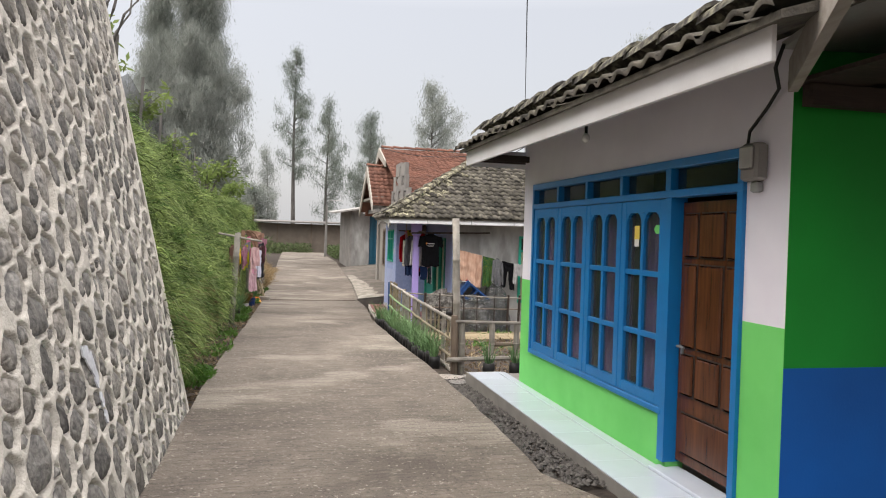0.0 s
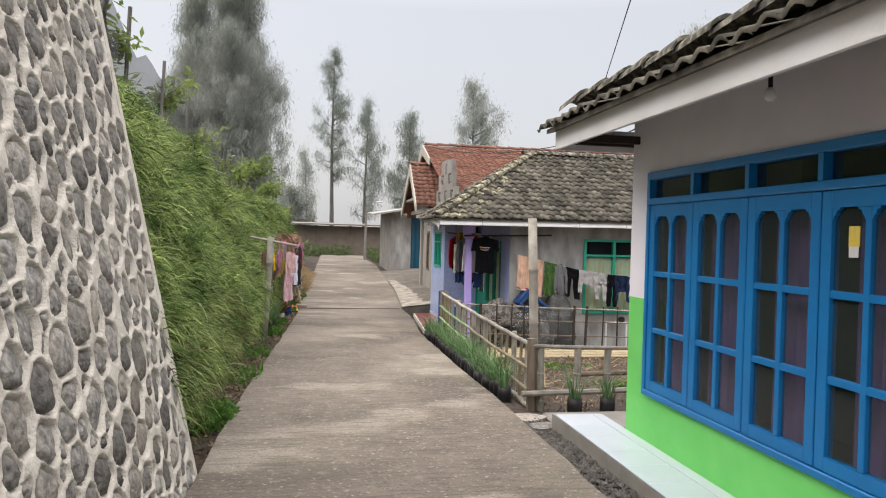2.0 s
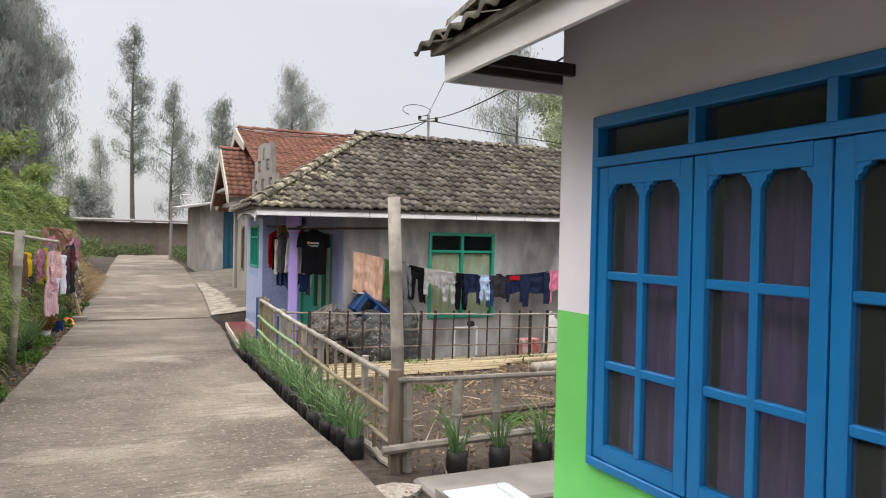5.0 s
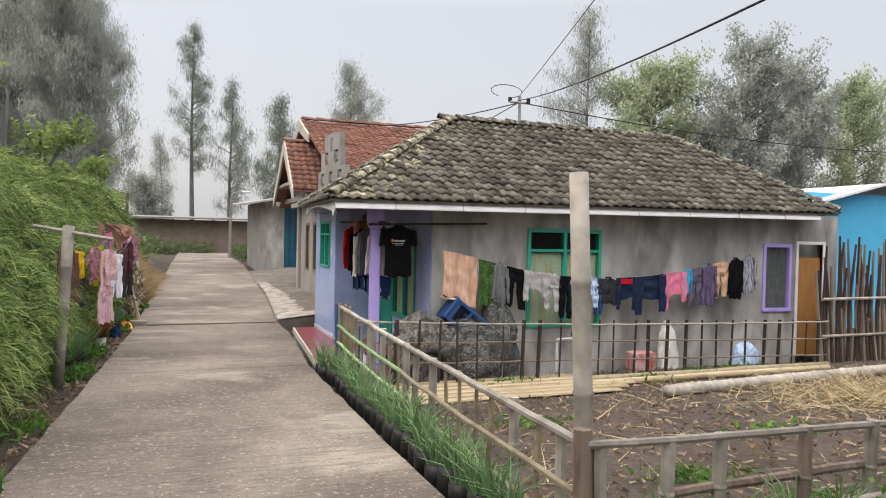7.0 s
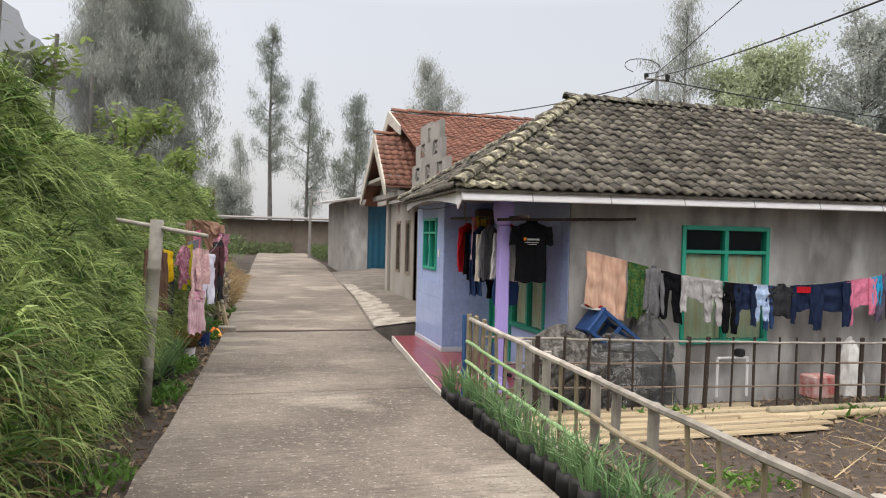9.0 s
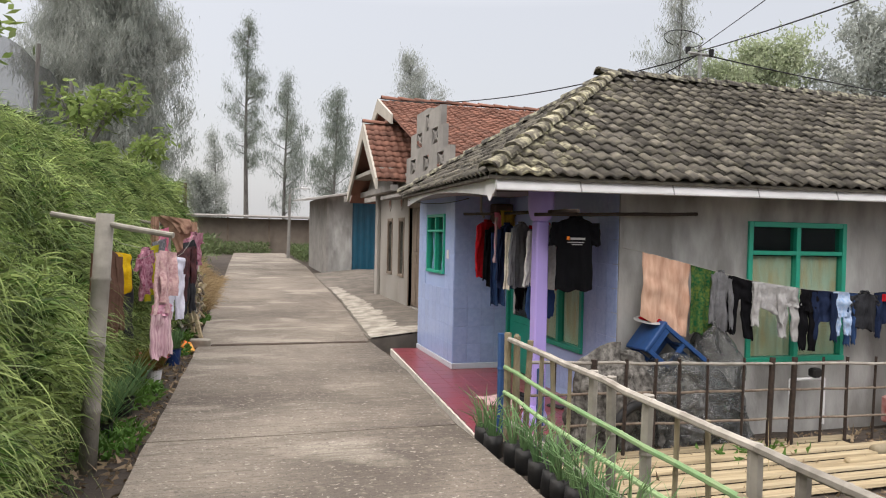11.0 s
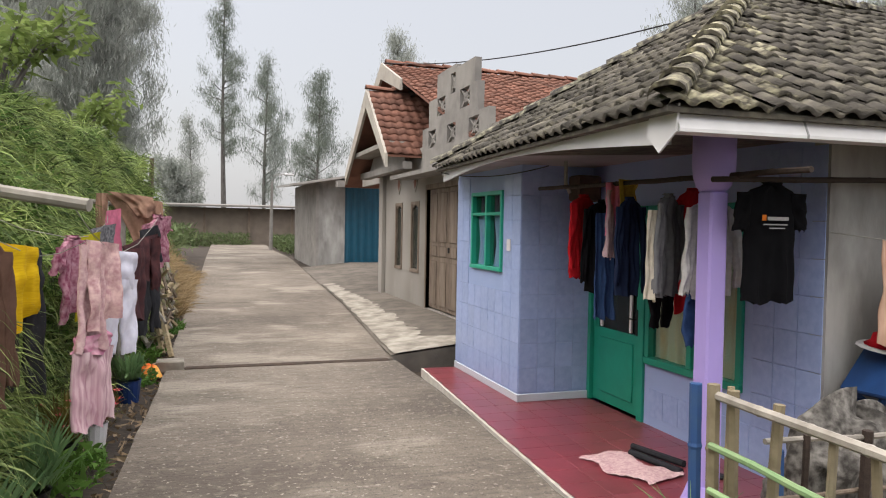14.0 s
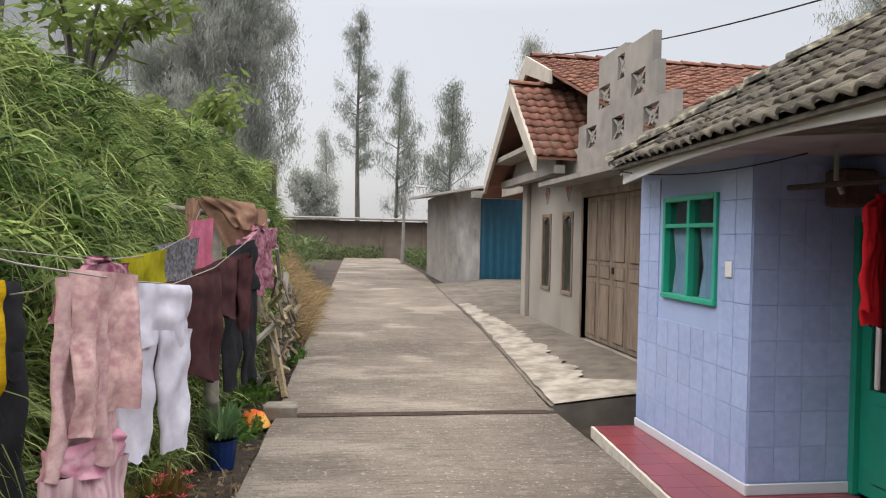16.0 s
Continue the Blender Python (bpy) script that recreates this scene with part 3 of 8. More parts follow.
W0, W1, WZ0, WZ1 = 4.95, 7.865, 0.24, 2.155
D0, D1 = 4.12, 4.90


def wall_with_hole(x0, x1, y0, y1, z0, z1, hy0, hy1, hz0, hz1):
    g = Geo()
    g.box(x0, x1, y0, hy0, z0, z1)
    g.box(x0, x1, hy1, y1, z0, z1)
    if hz0 > z0:
        g.box(x0, x1, hy0, hy1, z0, hz0)
    if z1 > hz1:
        g.box(x0, x1, hy0, hy1, hz1, z1)
    return g


SPLIT = 1.06
g = Geo()
g.box(AX, AX + 0.15, AY0 + 0.004, D0 - 0.06, -0.3, SPLIT).box(AX, AX + 0.15, D1 + 0.012, W0 + 0.001, -0.3, SPLIT).box(AX, AX + 0.15, W1, AY1, -0.3, SPLIT).box(AX, AX + 0.15, W0, W1, -0.3, WZ0)
part("lower_wall", g, LIME, house_a, "lime green painted lower wall")
g = Geo()
g.box(AX, AX + 0.15, AY0 + 0.004, D0 - 0.06, SPLIT, A_TOP).box(AX, AX + 0.15, W1, AY1, SPLIT, A_TOP).box(AX, AX + 0.15, D0 - 0.06, W1, WZ1, A_TOP)
part("upper_wall", g, LILAC, house_a, "lilac-white painted upper wall")
part("north_wall", Geo().box(AX + 0.15, 7.6, AY1 - 0.15, AY1, -0.5, A_TOP), LILAC, house_a)
part("east_wall", Geo().box(7.45, 7.6, AY0 + 0.15, AY1 - 0.15, -0.4, A_TOP), LILAC, house_a)
BLUE_LINE = 0.83
part("south_wall_upper", Geo().box(AX + 0.002, 7.6, AY0, AY0 + 0.15, BLUE_LINE, A_TOP), GREEN_D, house_a, "deep green painted end wall")
part("south_wall_lower", Geo().box(AX + 0.002, 7.6, AY0, AY0 + 0.15, -0.4, BLUE_LINE), BLUE_D, house_a, "deep blue painted plinth of the end wall")
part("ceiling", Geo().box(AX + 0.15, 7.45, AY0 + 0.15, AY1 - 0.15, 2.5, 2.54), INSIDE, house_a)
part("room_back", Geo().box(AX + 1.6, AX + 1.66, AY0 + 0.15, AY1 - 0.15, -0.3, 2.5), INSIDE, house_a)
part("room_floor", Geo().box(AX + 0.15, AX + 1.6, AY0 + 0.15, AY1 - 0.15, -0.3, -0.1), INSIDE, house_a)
# window and door surround
frame_x0, frame_x1 = AX - 0.03, AX + 0.10
win = part("window", Geo().box(frame_x0, frame_x1, W0, W1, WZ0, WZ0 + 0.05, 0.006).box(frame_x0, frame_x1, D0 - 0.06, W1, 2.09, WZ1, 0.006)
           .box(frame_x0, frame_x1, D0 - 0.06, W1, 1.875, 1.93, 0.006).box(frame_x0 + 0.003, frame_x1 - 0.003, W1 - 0.05, W1 - 0.003, WZ0 + 0.04, 2.1).box(frame_x0 + 0.003, frame_x1 - 0.003, D0 - 0.057, D0, -0.1, 2.08)
           .box(frame_x0 + 0.004, frame_x1 + 0.01, D1, W0 + 0.04, -0.1, 1.875).box(frame_x0, frame_x1, D1 + 0.01, W0 + 0.03, 1.93, 2.09), BLUE, house_a, "blue painted timber window and door frame")
cw = (W1 - 0.05 - (W0 + 0.04)) / 4
for k in range(4):
    ya = W0 + 0.04 + cw * k
    yb = ya + cw
    za, zb = WZ0 + 0.05, 1.875
    if k:
        part("transom_bar", Geo().box(frame_x0, frame_x1, ya - 0.022, ya + 0.022, 1.93, 2.09), BLUE, win)
    part("transom_pane", Geo().box(AX + 0.03, AX + 0.036, ya + 0.01, yb - 0.01, 1.93, 2.09), GLASS_DARK, win).visible_shadow = False
    c = Geo()
    s, x0, x1 = 0.085, AX - 0.018, AX + 0.045
    c.box(x0, x1, ya + 0.006, ya + s, za + 0.006, zb - 0.006, 0.005).box(x0, x1, yb - s, yb - 0.006, za + 0.006, zb - 0.006, 0.005)
    c.box(x0 + 0.002, x1 - 0.002, ya + s, yb - s, za + 0.006, za + 0.085).box(x0 + 0.002, x1 - 0.002, ya + s, yb - s, zb - 0.10, zb - 0.006)
    ym = (ya + yb) / 2
    c.box(x0 + 0.004, x1 - 0.01, ym - 0.022, ym + 0.022, za + 0.085, zb - 0.10, 0.005)
    rows = [za + 0.085, 0.81, 1.29, zb - 0.10]
    for z in rows[1:3]:
        c.box(x0 + 0.006, x1 - 0.012, ya + s, yb - s, z - 0.022, z + 0.022, 0.005)
    for pa, pb in ((ya + s, ym - 0.022), (ym + 0.022, yb - s)):
        for edge, sg in ((pa, 1), (pb, -1)):
            zt = rows[3] + 0.002
            c.prism([(edge, zt), (edge + sg * 0.06, zt), (edge + sg * 0.055, zt - 0.014), (edge + sg * 0.03, zt - 0.022), (edge + sg * 0.027, zt - 0.04), (edge + sg * 0.012, zt - 0.05), (edge + sg * 0.008, zt - 0.068), (edge, zt - 0.068)], "x", x0 + 0.008, x1 - 0.014)
    sash = part("casement", c, BLUE, win)
    for z0_, z1_ in zip(rows, rows[1:]):
        for pa, pb in ((ya + s, ym - 0.02), (ym + 0.02, yb - s)):
            part("pane", Geo().box(AX + 0.012, AX + 0.017, pa, pb, z0_, z1_), GLASS_DARK, sash).visible_shadow = False
part("transom_pane", Geo().box(AX + 0.03, AX + 0.036, D0, D1 + 0.01, 1.93, 2.09), GLASS_DARK, win).visible_shadow = False
# curtains hang in folds behind the panes
for ya, yb in ((W0 + 0.1, W0 + 0.62), (W0 + 0.78, W0 + 1.36), (W0 + 1.52, W0 + 2.1), (W0 + 2.28, W1 - 0.1)):
    g = Geo()
    cols = 40
    vs = []
    for z in (0.2, 1.86):
        for i in range(cols + 1):
            y = ya + (yb - ya) * i / cols
            vs.append((AX + 0.14 + 0.025 * math.sin(y * 62) + 0.01 * math.sin(y * 23), y, z))
    g.add(vs, [(i, i + 1, cols + 2 + i, cols + 1 + i) for i in range(cols)])
    single("curtain", g, CURTAIN, "dark purple curtain hanging behind the window panes", "curtain", "curtains of the blue window", smooth=True)
# stickers on the last casement
YELLOW = mat("yellow_sticker", (0.75, 0.55, 0.05), 0.5, (0.8, 0.7, 0.3), 60, 0.5, bump=0)
single("sticker", Geo().box(AX + 0.004, AX + 0.008, 5.42, 5.50, 1.56, 1.67), YELLOW, "small yellow and white sticker on the window pane", "sticker")
single("sticker", Geo().box(AX + 0.003, AX + 0.007, 5.425, 5.495, 1.50, 1.56), WHITE, "small white sticker under the yellow one", "sticker")
single("sticker", Geo().prism([(5.13 + 0.06 * math.cos(a * math.pi / 3), 1.64 + 0.04 * math.sin(a * math.pi / 3)) for a in range(6)], "x", AX + 0.004, AX + 0.008), LIME, "green hexagonal sticker on the window pane", "sticker")
# panelled front door
door_x = AX + 0.075
door = tagged(part("door_1", Geo().box(door_x, door_x + 0.04, D0 + 0.004, D1 - 0.004, -0.08, 1.842, 0.004), DOOR_WOOD), "closed varnished red-brown panelled wooden front door", "door", kind="structure")
dy = (D1 - D0)
for c0, c1 in ((0.07, 0.27), (0.33, 0.67), (0.73, 0.93)):
    for z0_, z1_ in ((1.44, 1.75), (0.78, 1.38), (0.43, 0.72)):
        a, b = D0 + dy * c0, D0 + dy * c1
        # dark wood strip, slightly proud, paints a shaded groove around the panel
        part("groove", Geo().box(door_x - 0.003, door_x + 0.002, a - 0.012, b + 0.012, z0_ - 0.012, z1_ + 0.012), DARK_WOOD, door)
        part("panel", Geo().box(door_x - 0.022, door_x + 0.002, a, b, z0_, z1_, 0.018), DOOR_WOOD, door)
part("groove", Geo().box(door_x - 0.003, door_x + 0.002, D0 + 0.06, D1 - 0.06, -0.01, 0.30), DARK_WOOD, door)
part("panel", Geo().box(door_x - 0.016, door_x + 0.002, D0 + 0.072, D1 - 0.072, 0.0, 0.288, 0.012), DOOR_WOOD, door)
part("lock_plate", Geo().box(door_x - 0.012, door_x, D1 - 0.075, D1 - 0.045, 0.62, 0.86, 0.003), METAL, door)
part("door_handle", Geo().tube([(door_x - 0.01, D1 - 0.06, 0.78), (door_x - 0.05, D1 - 0.06, 0.78), (door_x - 0.055, D1 - 0.16, 0.78)], 0.009, 8), METAL, door)
# terrace of white tiles
terrace = thing("terrace", "low terrace of glossy white floor tiles", "terrace", kind="structure")
part("terrace_bed", Geo().box(2.33, AX, 3.2, 8.9, -0.40, TERR_Z - 0.014), CONCRETE, terrace)
tile_me = Geo().box(-0.199, 0.199, -0.199, 0.199, -0.006, 0.006, 0.003).mesh("tile", WHITE_TILE)
half_me = Geo().box(-0.032, 0.032, -0.199, 0.199, -0.006, 0.006, 0.003).mesh("tile", WHITE_TILE)
for k in range(14):
    part("tile", tile_me, WHITE_TILE, terrace, at=pose(2.532, 3.5 + 0.4 * k - 0.1, TERR_Z - 0.004))
    part("tile", half_me, WHITE_TILE, terrace, at=pose(2.766, 3.5 + 0.4 * k - 0.1, TERR_Z - 0.004))
part("skirting", Geo().box(AX - 0.1, AX - 0.002, 5.0, 8.75, TERR_Z + 0.002, TERR_Z + 0.012, 0.004), WHITE_TILE, terrace, "slightly raised white tiled strip at the wall's foot")
part("door_step", Geo().box(AX - 0.1, AX + 0.12, 3.7, 4.98, TERR_Z + 0.002, TERR_Z + 0.03, 0.006), WHITE_TILE, terrace)
# eave: fascia, soffit, tiles
EX, EZ0, EZ1 = 2.13, 2.39, 2.59
part("fascia", Geo().box(EX, EX + 0.03, 3.0, 8.45, EZ0, EZ1, 0.004), WHITE, house_a, "white fascia board")
part("fascia", Geo().box(EX + 0.03, 6.0, 8.42, 8.45, EZ0, EZ1), WHITE, house_a)
part("soffit", Geo().box(EX + 0.03, 7.9, AY1 + 0.002, 8.42, 2.5, 2.52), DARK_WOOD, house_a, "dark open timber soffit at the gable")
for y in np.arange(8.3, 8.0, -0.2):
    part("rafter", Geo().box(EX + 0.03, 5, y - 0.02, y + 0.02, 2.43, 2.499), DARK_WOOD, house_a)
roof_a = part("roof", Geo().prism([(2.06, 2.58), (2.5, 2.72), (5.2, 3.95), (7.9, 2.6), (7.9, 2.56), (5.2, 3.88), (2.5, 2.66), (2.06, 2.54)], "y", 2.85, 8.5), TILE_DARK_S, house_a, "mossy grey tiled roof")
tiled(roof_a, (2.02, 2.85, 2.585), (0, 1, 0), (1, 0, 0.36), 5.75, 0.6, 0.2, 0.26, lambda u, v: v < 0.55, lambda u, v: True, TILE_DARK, TILE_DARK_S, 120, 5)
ridge_caps(roof_a, (2.34, 2.85, 2.80), (2.34, 8.62, 2.80), 0.12, RIDGE_M, 0.42, 4)
# bulb under the eave
bulb = thing("light_bulb", "small bare light bulb in a white holder under the eave", "lamp")
part("holder", Geo().tube([(2.42, 5.67, 2.62), (2.42, 5.67, 2.43)], 0.013, 10), BLACK_RUBBER, bulb)
OPAL = mat("opal_bulb", (0.75, 0.74, 0.72), 0.3, bump=0)
part("bulb", Geo().tube([(2.42, 5.67, 2.43), (2.42, 5.67, 2.41), (2.42, 5.67, 2.375), (2.42, 5.67, 2.355)], [0.014, 0.03, 0.033, 0.014], 12), OPAL, bulb, smooth=True)
# electricity meter with its cable
meter = thing("electricity_meter", "grey plastic electricity meter box with a clear cover on the wall", "meter")
part("box", Geo().box(AX - 0.09, AX, 3.86, 4.02, 1.93, 2.16, 0.015), CONCRETE, meter)
part("cover", Geo().box(AX - 0.115, AX - 0.09, 3.88, 4.0, 2.0, 2.14, 0.01), GALV, meter)
part("bracket", Geo().box(AX - 0.05, AX, 3.9, 3.97, 1.86, 1.93, 0.01), METAL, meter)
CABLE = mat("black_cable", (0.015, 0.015, 0.016), 0.6, bump=0)
single("meter_cable", Geo().tube([(2.55, 3.45, 2.62), (2.58, 3.55, 2.52), (2.74, 3.72, 2.45), (2.77, 3.86, 2.36), (2.76, 4.0, 2.24), (2.76, 4.03, 2.05), (2.75, 3.98, 1.93)], 0.011, 6), CABLE, "black cable running down to the meter", "cable", smooth=True)
# neighbour's lean-to roof
lean = thing("lean_to_roof", "lean-to roof of dark brown planks with a rough pale edge board", "roof", kind="structure")
for k in range(7):
    part("plank", Geo().box(2.75 + 0.42 * k, 3.155 + 0.42 * k, 0.4, AY0 - 0.01, 2.455 + 0.03 * k, 2.48 + 0.03 * k), DARK_WOOD, lean)
part("beam", Geo().box(2.8, 5.6, 3.52, 3.6, 2.33, 2.45), DARK_WOOD, lean)
LEANB = mat("rough_pale_board", (0.36, 0.33, 0.29), 0.9, (0.25, 0.22, 0.19), 8, 0.7, bump=0.4, stretch=(2, 0.4, 2))
part("edge_board", Geo().add([(2.72, 3.62, 2.41), (2.72, 3.62, 2.59), (1.80, 2.1, 2.76), (1.80, 2.1, 2.54), (2.77, 3.6, 2.41), (2.77, 3.6, 2.59), (1.85, 2.07, 2.76), (1.85, 2.07, 2.54)], [(0, 1, 2, 3), (7, 6, 5, 4), (0, 4, 5, 1), (3, 2, 6, 7), (1, 5, 6, 2), (0, 3, 7, 4)]), LEANB, lean, "rough pale timber edge board")
part("roof_sheet", Geo().add([(2.7, 3.66, 2.66), (5.6, 3.66, 2.80), (5.6, 0.3, 2.80), (1.6, 0.3, 2.66), (2.7, 3.66, 2.70), (5.6, 3.66, 2.84), (5.6, 0.3, 2.84), (1.6, 0.3, 2.70)], [(0, 1, 2, 3), (7, 6, 5, 4), (0, 4, 5, 1), (1, 5, 6, 2), (2, 6, 7, 3), (3, 7, 4, 0)]), GALV, lean)

# ---- second house (grey, hipped roof, blue-tiled porch) ----
BX, BY, PF = 4.30, 17.70, -0.72
house_b = thing("house_with_porch", "grey rendered house with mossy hipped roof and blue-tiled porch", "house")
GW = (6.04, 7.52, -0.12, 1.60)
g = Geo()
B_TOP = 2.0
x_end = 12.9
PW = (11.24, 11.97, 0.07, 1.42)
OD = (12.15, 12.8, -0.85, 1.42)
xs = [BX, GW[0], GW[1], PW[0], PW[1], OD[0], OD[1], x_end + 0.3]
for i, (a, b) in enumerate(zip(xs, xs[1:])):
    hole = {1: GW, 3: PW, 5: OD}.get(i)
    if not hole:
        part("south_wall", Geo().box(a, b, BY, BY + 0.15, -1.0, B_TOP), CEMENT_WALL, house_b, "stained grey cement south wall")
    else:
        part("south_wall", Geo().box(a, b, BY, BY + 0.15, hole[3], B_TOP), CEMENT_WALL, house_b, "stained grey cement south wall")
        if hole[2] > -0.8:
            part("south_wall", Geo().box(a, b, BY, BY + 0.15, -1.0, hole[2]), CEMENT_WALL, house_b, "stained grey cement south wall")
part("other_walls", Geo().box(x_end + 0.15, x_end + 0.3, BY + 0.15, 23.1, -1, B_TOP).box(BX, x_end + 0.3, 23.0, 23.15, -1, B_TOP), CEMENT_WALL, house_b)
DW = (19.95, 21.03, -0.70, 1.50)
PWN = (18.52, 19.9, -0.10, 1.50)
for y0, y1, z0, z1 in ((BY + 0.15, PWN[0], -0.8, B_TOP), (PWN[0], PWN[1], -0.8, PWN[2]), (PWN[1], DW[0], -0.8, B_TOP), (PWN[0], PWN[1], 1.5, B_TOP), (DW[0], 21.04, 1.5, B_TOP)):
    part("porch_wall", Geo().box(BX, BX + 0.15, y0, y1, z0, z1), BLUE_PLASTER, house_b)
BW = (21.55, 22.57, 0.72, 1.70)
g = wall_with_hole(3.4, 3.52, 21.04, 23.15, -0.8, B_TOP, *BW)
bay = part("bay_wall", g, BLUE_PLASTER, house_b, "pale blue tiled bay wall")
part("bay_return", Geo().box(3.52, BX + 0.15, 21.04, 21.16, -0.8, B_TOP), BLUE_PLASTER, house_b)
part("bay_return", Geo().box(3.52, BX, 23.03, 23.15, -0.8, B_TOP), BLUE_PLASTER, house_b)
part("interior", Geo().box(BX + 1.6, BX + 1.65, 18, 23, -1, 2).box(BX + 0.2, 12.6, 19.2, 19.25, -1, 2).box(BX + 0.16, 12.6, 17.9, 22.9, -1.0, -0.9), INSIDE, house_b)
# wall tiles
tw, th = 0.2345, 0.28
wt = Geo().box(-tw / 2 + 0.0025, tw / 2 - 0.0025, -th / 2 + 0.0025, th / 2 - 0.0025, -0.004, 0.004, 0.002).mesh("wall_tile", GREY_BLUE_TILE)
face_w = Matrix(((0, 0, -1), (-1, 0, 0), (0, 1, 0))).to_4x4()
face_s = Matrix(((1, 0, 0), (0, 0, -1), (0, 1, 0))).to_4x4()
for i in range(9):
    for j in range(9):
        y, z = 21.04 + tw * (i + 0.5), -0.62 + th * (j + 0.5)
        if BW[0] - tw * 0.45 < y < BW[1] + tw * 0.45 and BW[2] - th * 0.45 < z < BW[3] + th * 0.45:
            continue
        part("wall_tile", wt, GREY_BLUE_TILE, bay, at=Matrix.Translation((3.395, y, z)) @ face_w)
for i in range(4):
    for j in range(9):
        part("wall_tile", wt, GREY_BLUE_TILE, bay, at=Matrix.Translation((3.4 + 0.225 * (i + 0.5), 21.035, -0.62 + th * (j + 0.5))) @ face_s @ Matrix.Diagonal((0.96, 1, 1, 1)))
for i in range(14):
    for j in range(9):
        y, z = BY + 0.02 + tw * (i + 0.5), -0.62 + th * (j + 0.5)
        if (y > PWN[0] - 0.13 and z > PWN[2] - 0.1) or y > DW[0] - 0.05:
            continue
        part("wall_tile", wt, GREY_BLUE_TILE, bay, at=Matrix.Translation((BX - 0.005, y, z)) @ face_w)
part("skirting", Geo().box(3.375, 3.4, 21.01, 23.15, PF, -0.63, 0.006).box(3.4, BX, 21.015, 21.04, PF, -0.63, 0.006), WHITE_TILE, bay, "white skirting")


def framed_window(name, ya, yb, za, zb, plane, axis, frame_mat, pane_mat, parent, mullion=True, transom=None, bar=0.06, depth=0.1, proud=0.03):
    """A casement window: outer frame, mullion, transom bar and panes, in a wall across x or y."""
    def b(g, a0, a1, z0, z1, d0, d1):
        return g.box(plane + d0, plane + d1, a0, a1, z0, z1, 0.005) if axis == "x" else g.box(a0, a1, plane + d0, plane + d1, z0, z1, 0.005)
    w = part(name, b(Geo(), ya, yb, za, za + bar, -proud - 0.01, depth), frame_mat, parent)
    part("stile", b(Geo(), ya, ya + bar, za + bar, zb, -proud, depth), frame_mat, w)
    part("stile", b(Geo(), yb - bar, yb, za + bar, zb, -proud, depth), frame_mat, w)
    part("head", b(Geo(), ya + bar, yb - bar, zb - bar, zb, -proud, depth), frame_mat, w)
    mid = (ya + yb) / 2
    if mullion:
        part("mullion", b(Geo(), mid - bar * 0.5, mid + bar * 0.5, za + bar, zb - bar, -proud + 0.004, depth - 0.01), frame_mat, w)
    if transom:
        part("transom", b(Geo(), ya + bar, yb - bar, transom - bar * 0.4, transom + bar * 0.4, -proud + 0.006, depth - 0.012), frame_mat, w)
    zs = [za + bar, transom, zb - bar] if transom else [za + bar, zb - bar]
    cols = [ya + bar, mid, yb - bar] if mullion else [ya + bar, yb - bar]
    for a, c in zip(cols, cols[1:]):
        for z0, z1 in zip(zs, zs[1:]):
            h = Geo()
            if axis == "x":
                h.box(plane + 0.03, plane + 0.035, a, c, z0, z1)
            else:
                h.box(a, c, plane + 0.03, plane + 0.035, z0, z1)
            part("pane", h, pane_mat, w).visible_shadow = False
    return w


framed_window("window_bay", *BW, 3.4, "x", TEAL, GLASS, house_b, True, 1.42, 0.048)
framed_window("window_green", *GW, BY, "y", TEAL, GLASS, house_b, True, 1.22, 0.065)
framed_window("window_purple", *PW, BY, "y", PURPLE, GLASS, house_b, False, None, 0.07)
framed_window("window_porch", *PWN, BX, "x", TEAL_DOOR, GLASS, house_b, True, None, 0.07)
ORANGE = mat("orange_brown_door", (0.38, 0.19, 0.06), 0.5, (0.28, 0.13, 0.04), 5, 0.7, bump=0.1, stretch=(3, 3, 0.4))
od = tagged(part("door_3", Geo().box(OD[0], OD[1], BY + 0.05, BY + 0.09, OD[2], 1.15, 0.004), ORANGE), "closed orange-brown wooden side door of the grey house", "door", kind="structure")
part("fanlight", Geo().box(OD[0], OD[1], BY + 0.05, BY + 0.06, 1.18, 1.42), GLASS, od)
part("door_frame", Geo().box(OD[0] - 0.06, OD[0], BY - 0.02, BY + 0.1, OD[2], 1.48).box(OD[1], OD[1] + 0.06, BY - 0.02, BY + 0.1, OD[2], 1.48).box(OD[0], OD[1], BY - 0.02, BY + 0.1, 1.42, 1.48), WHITE, od)
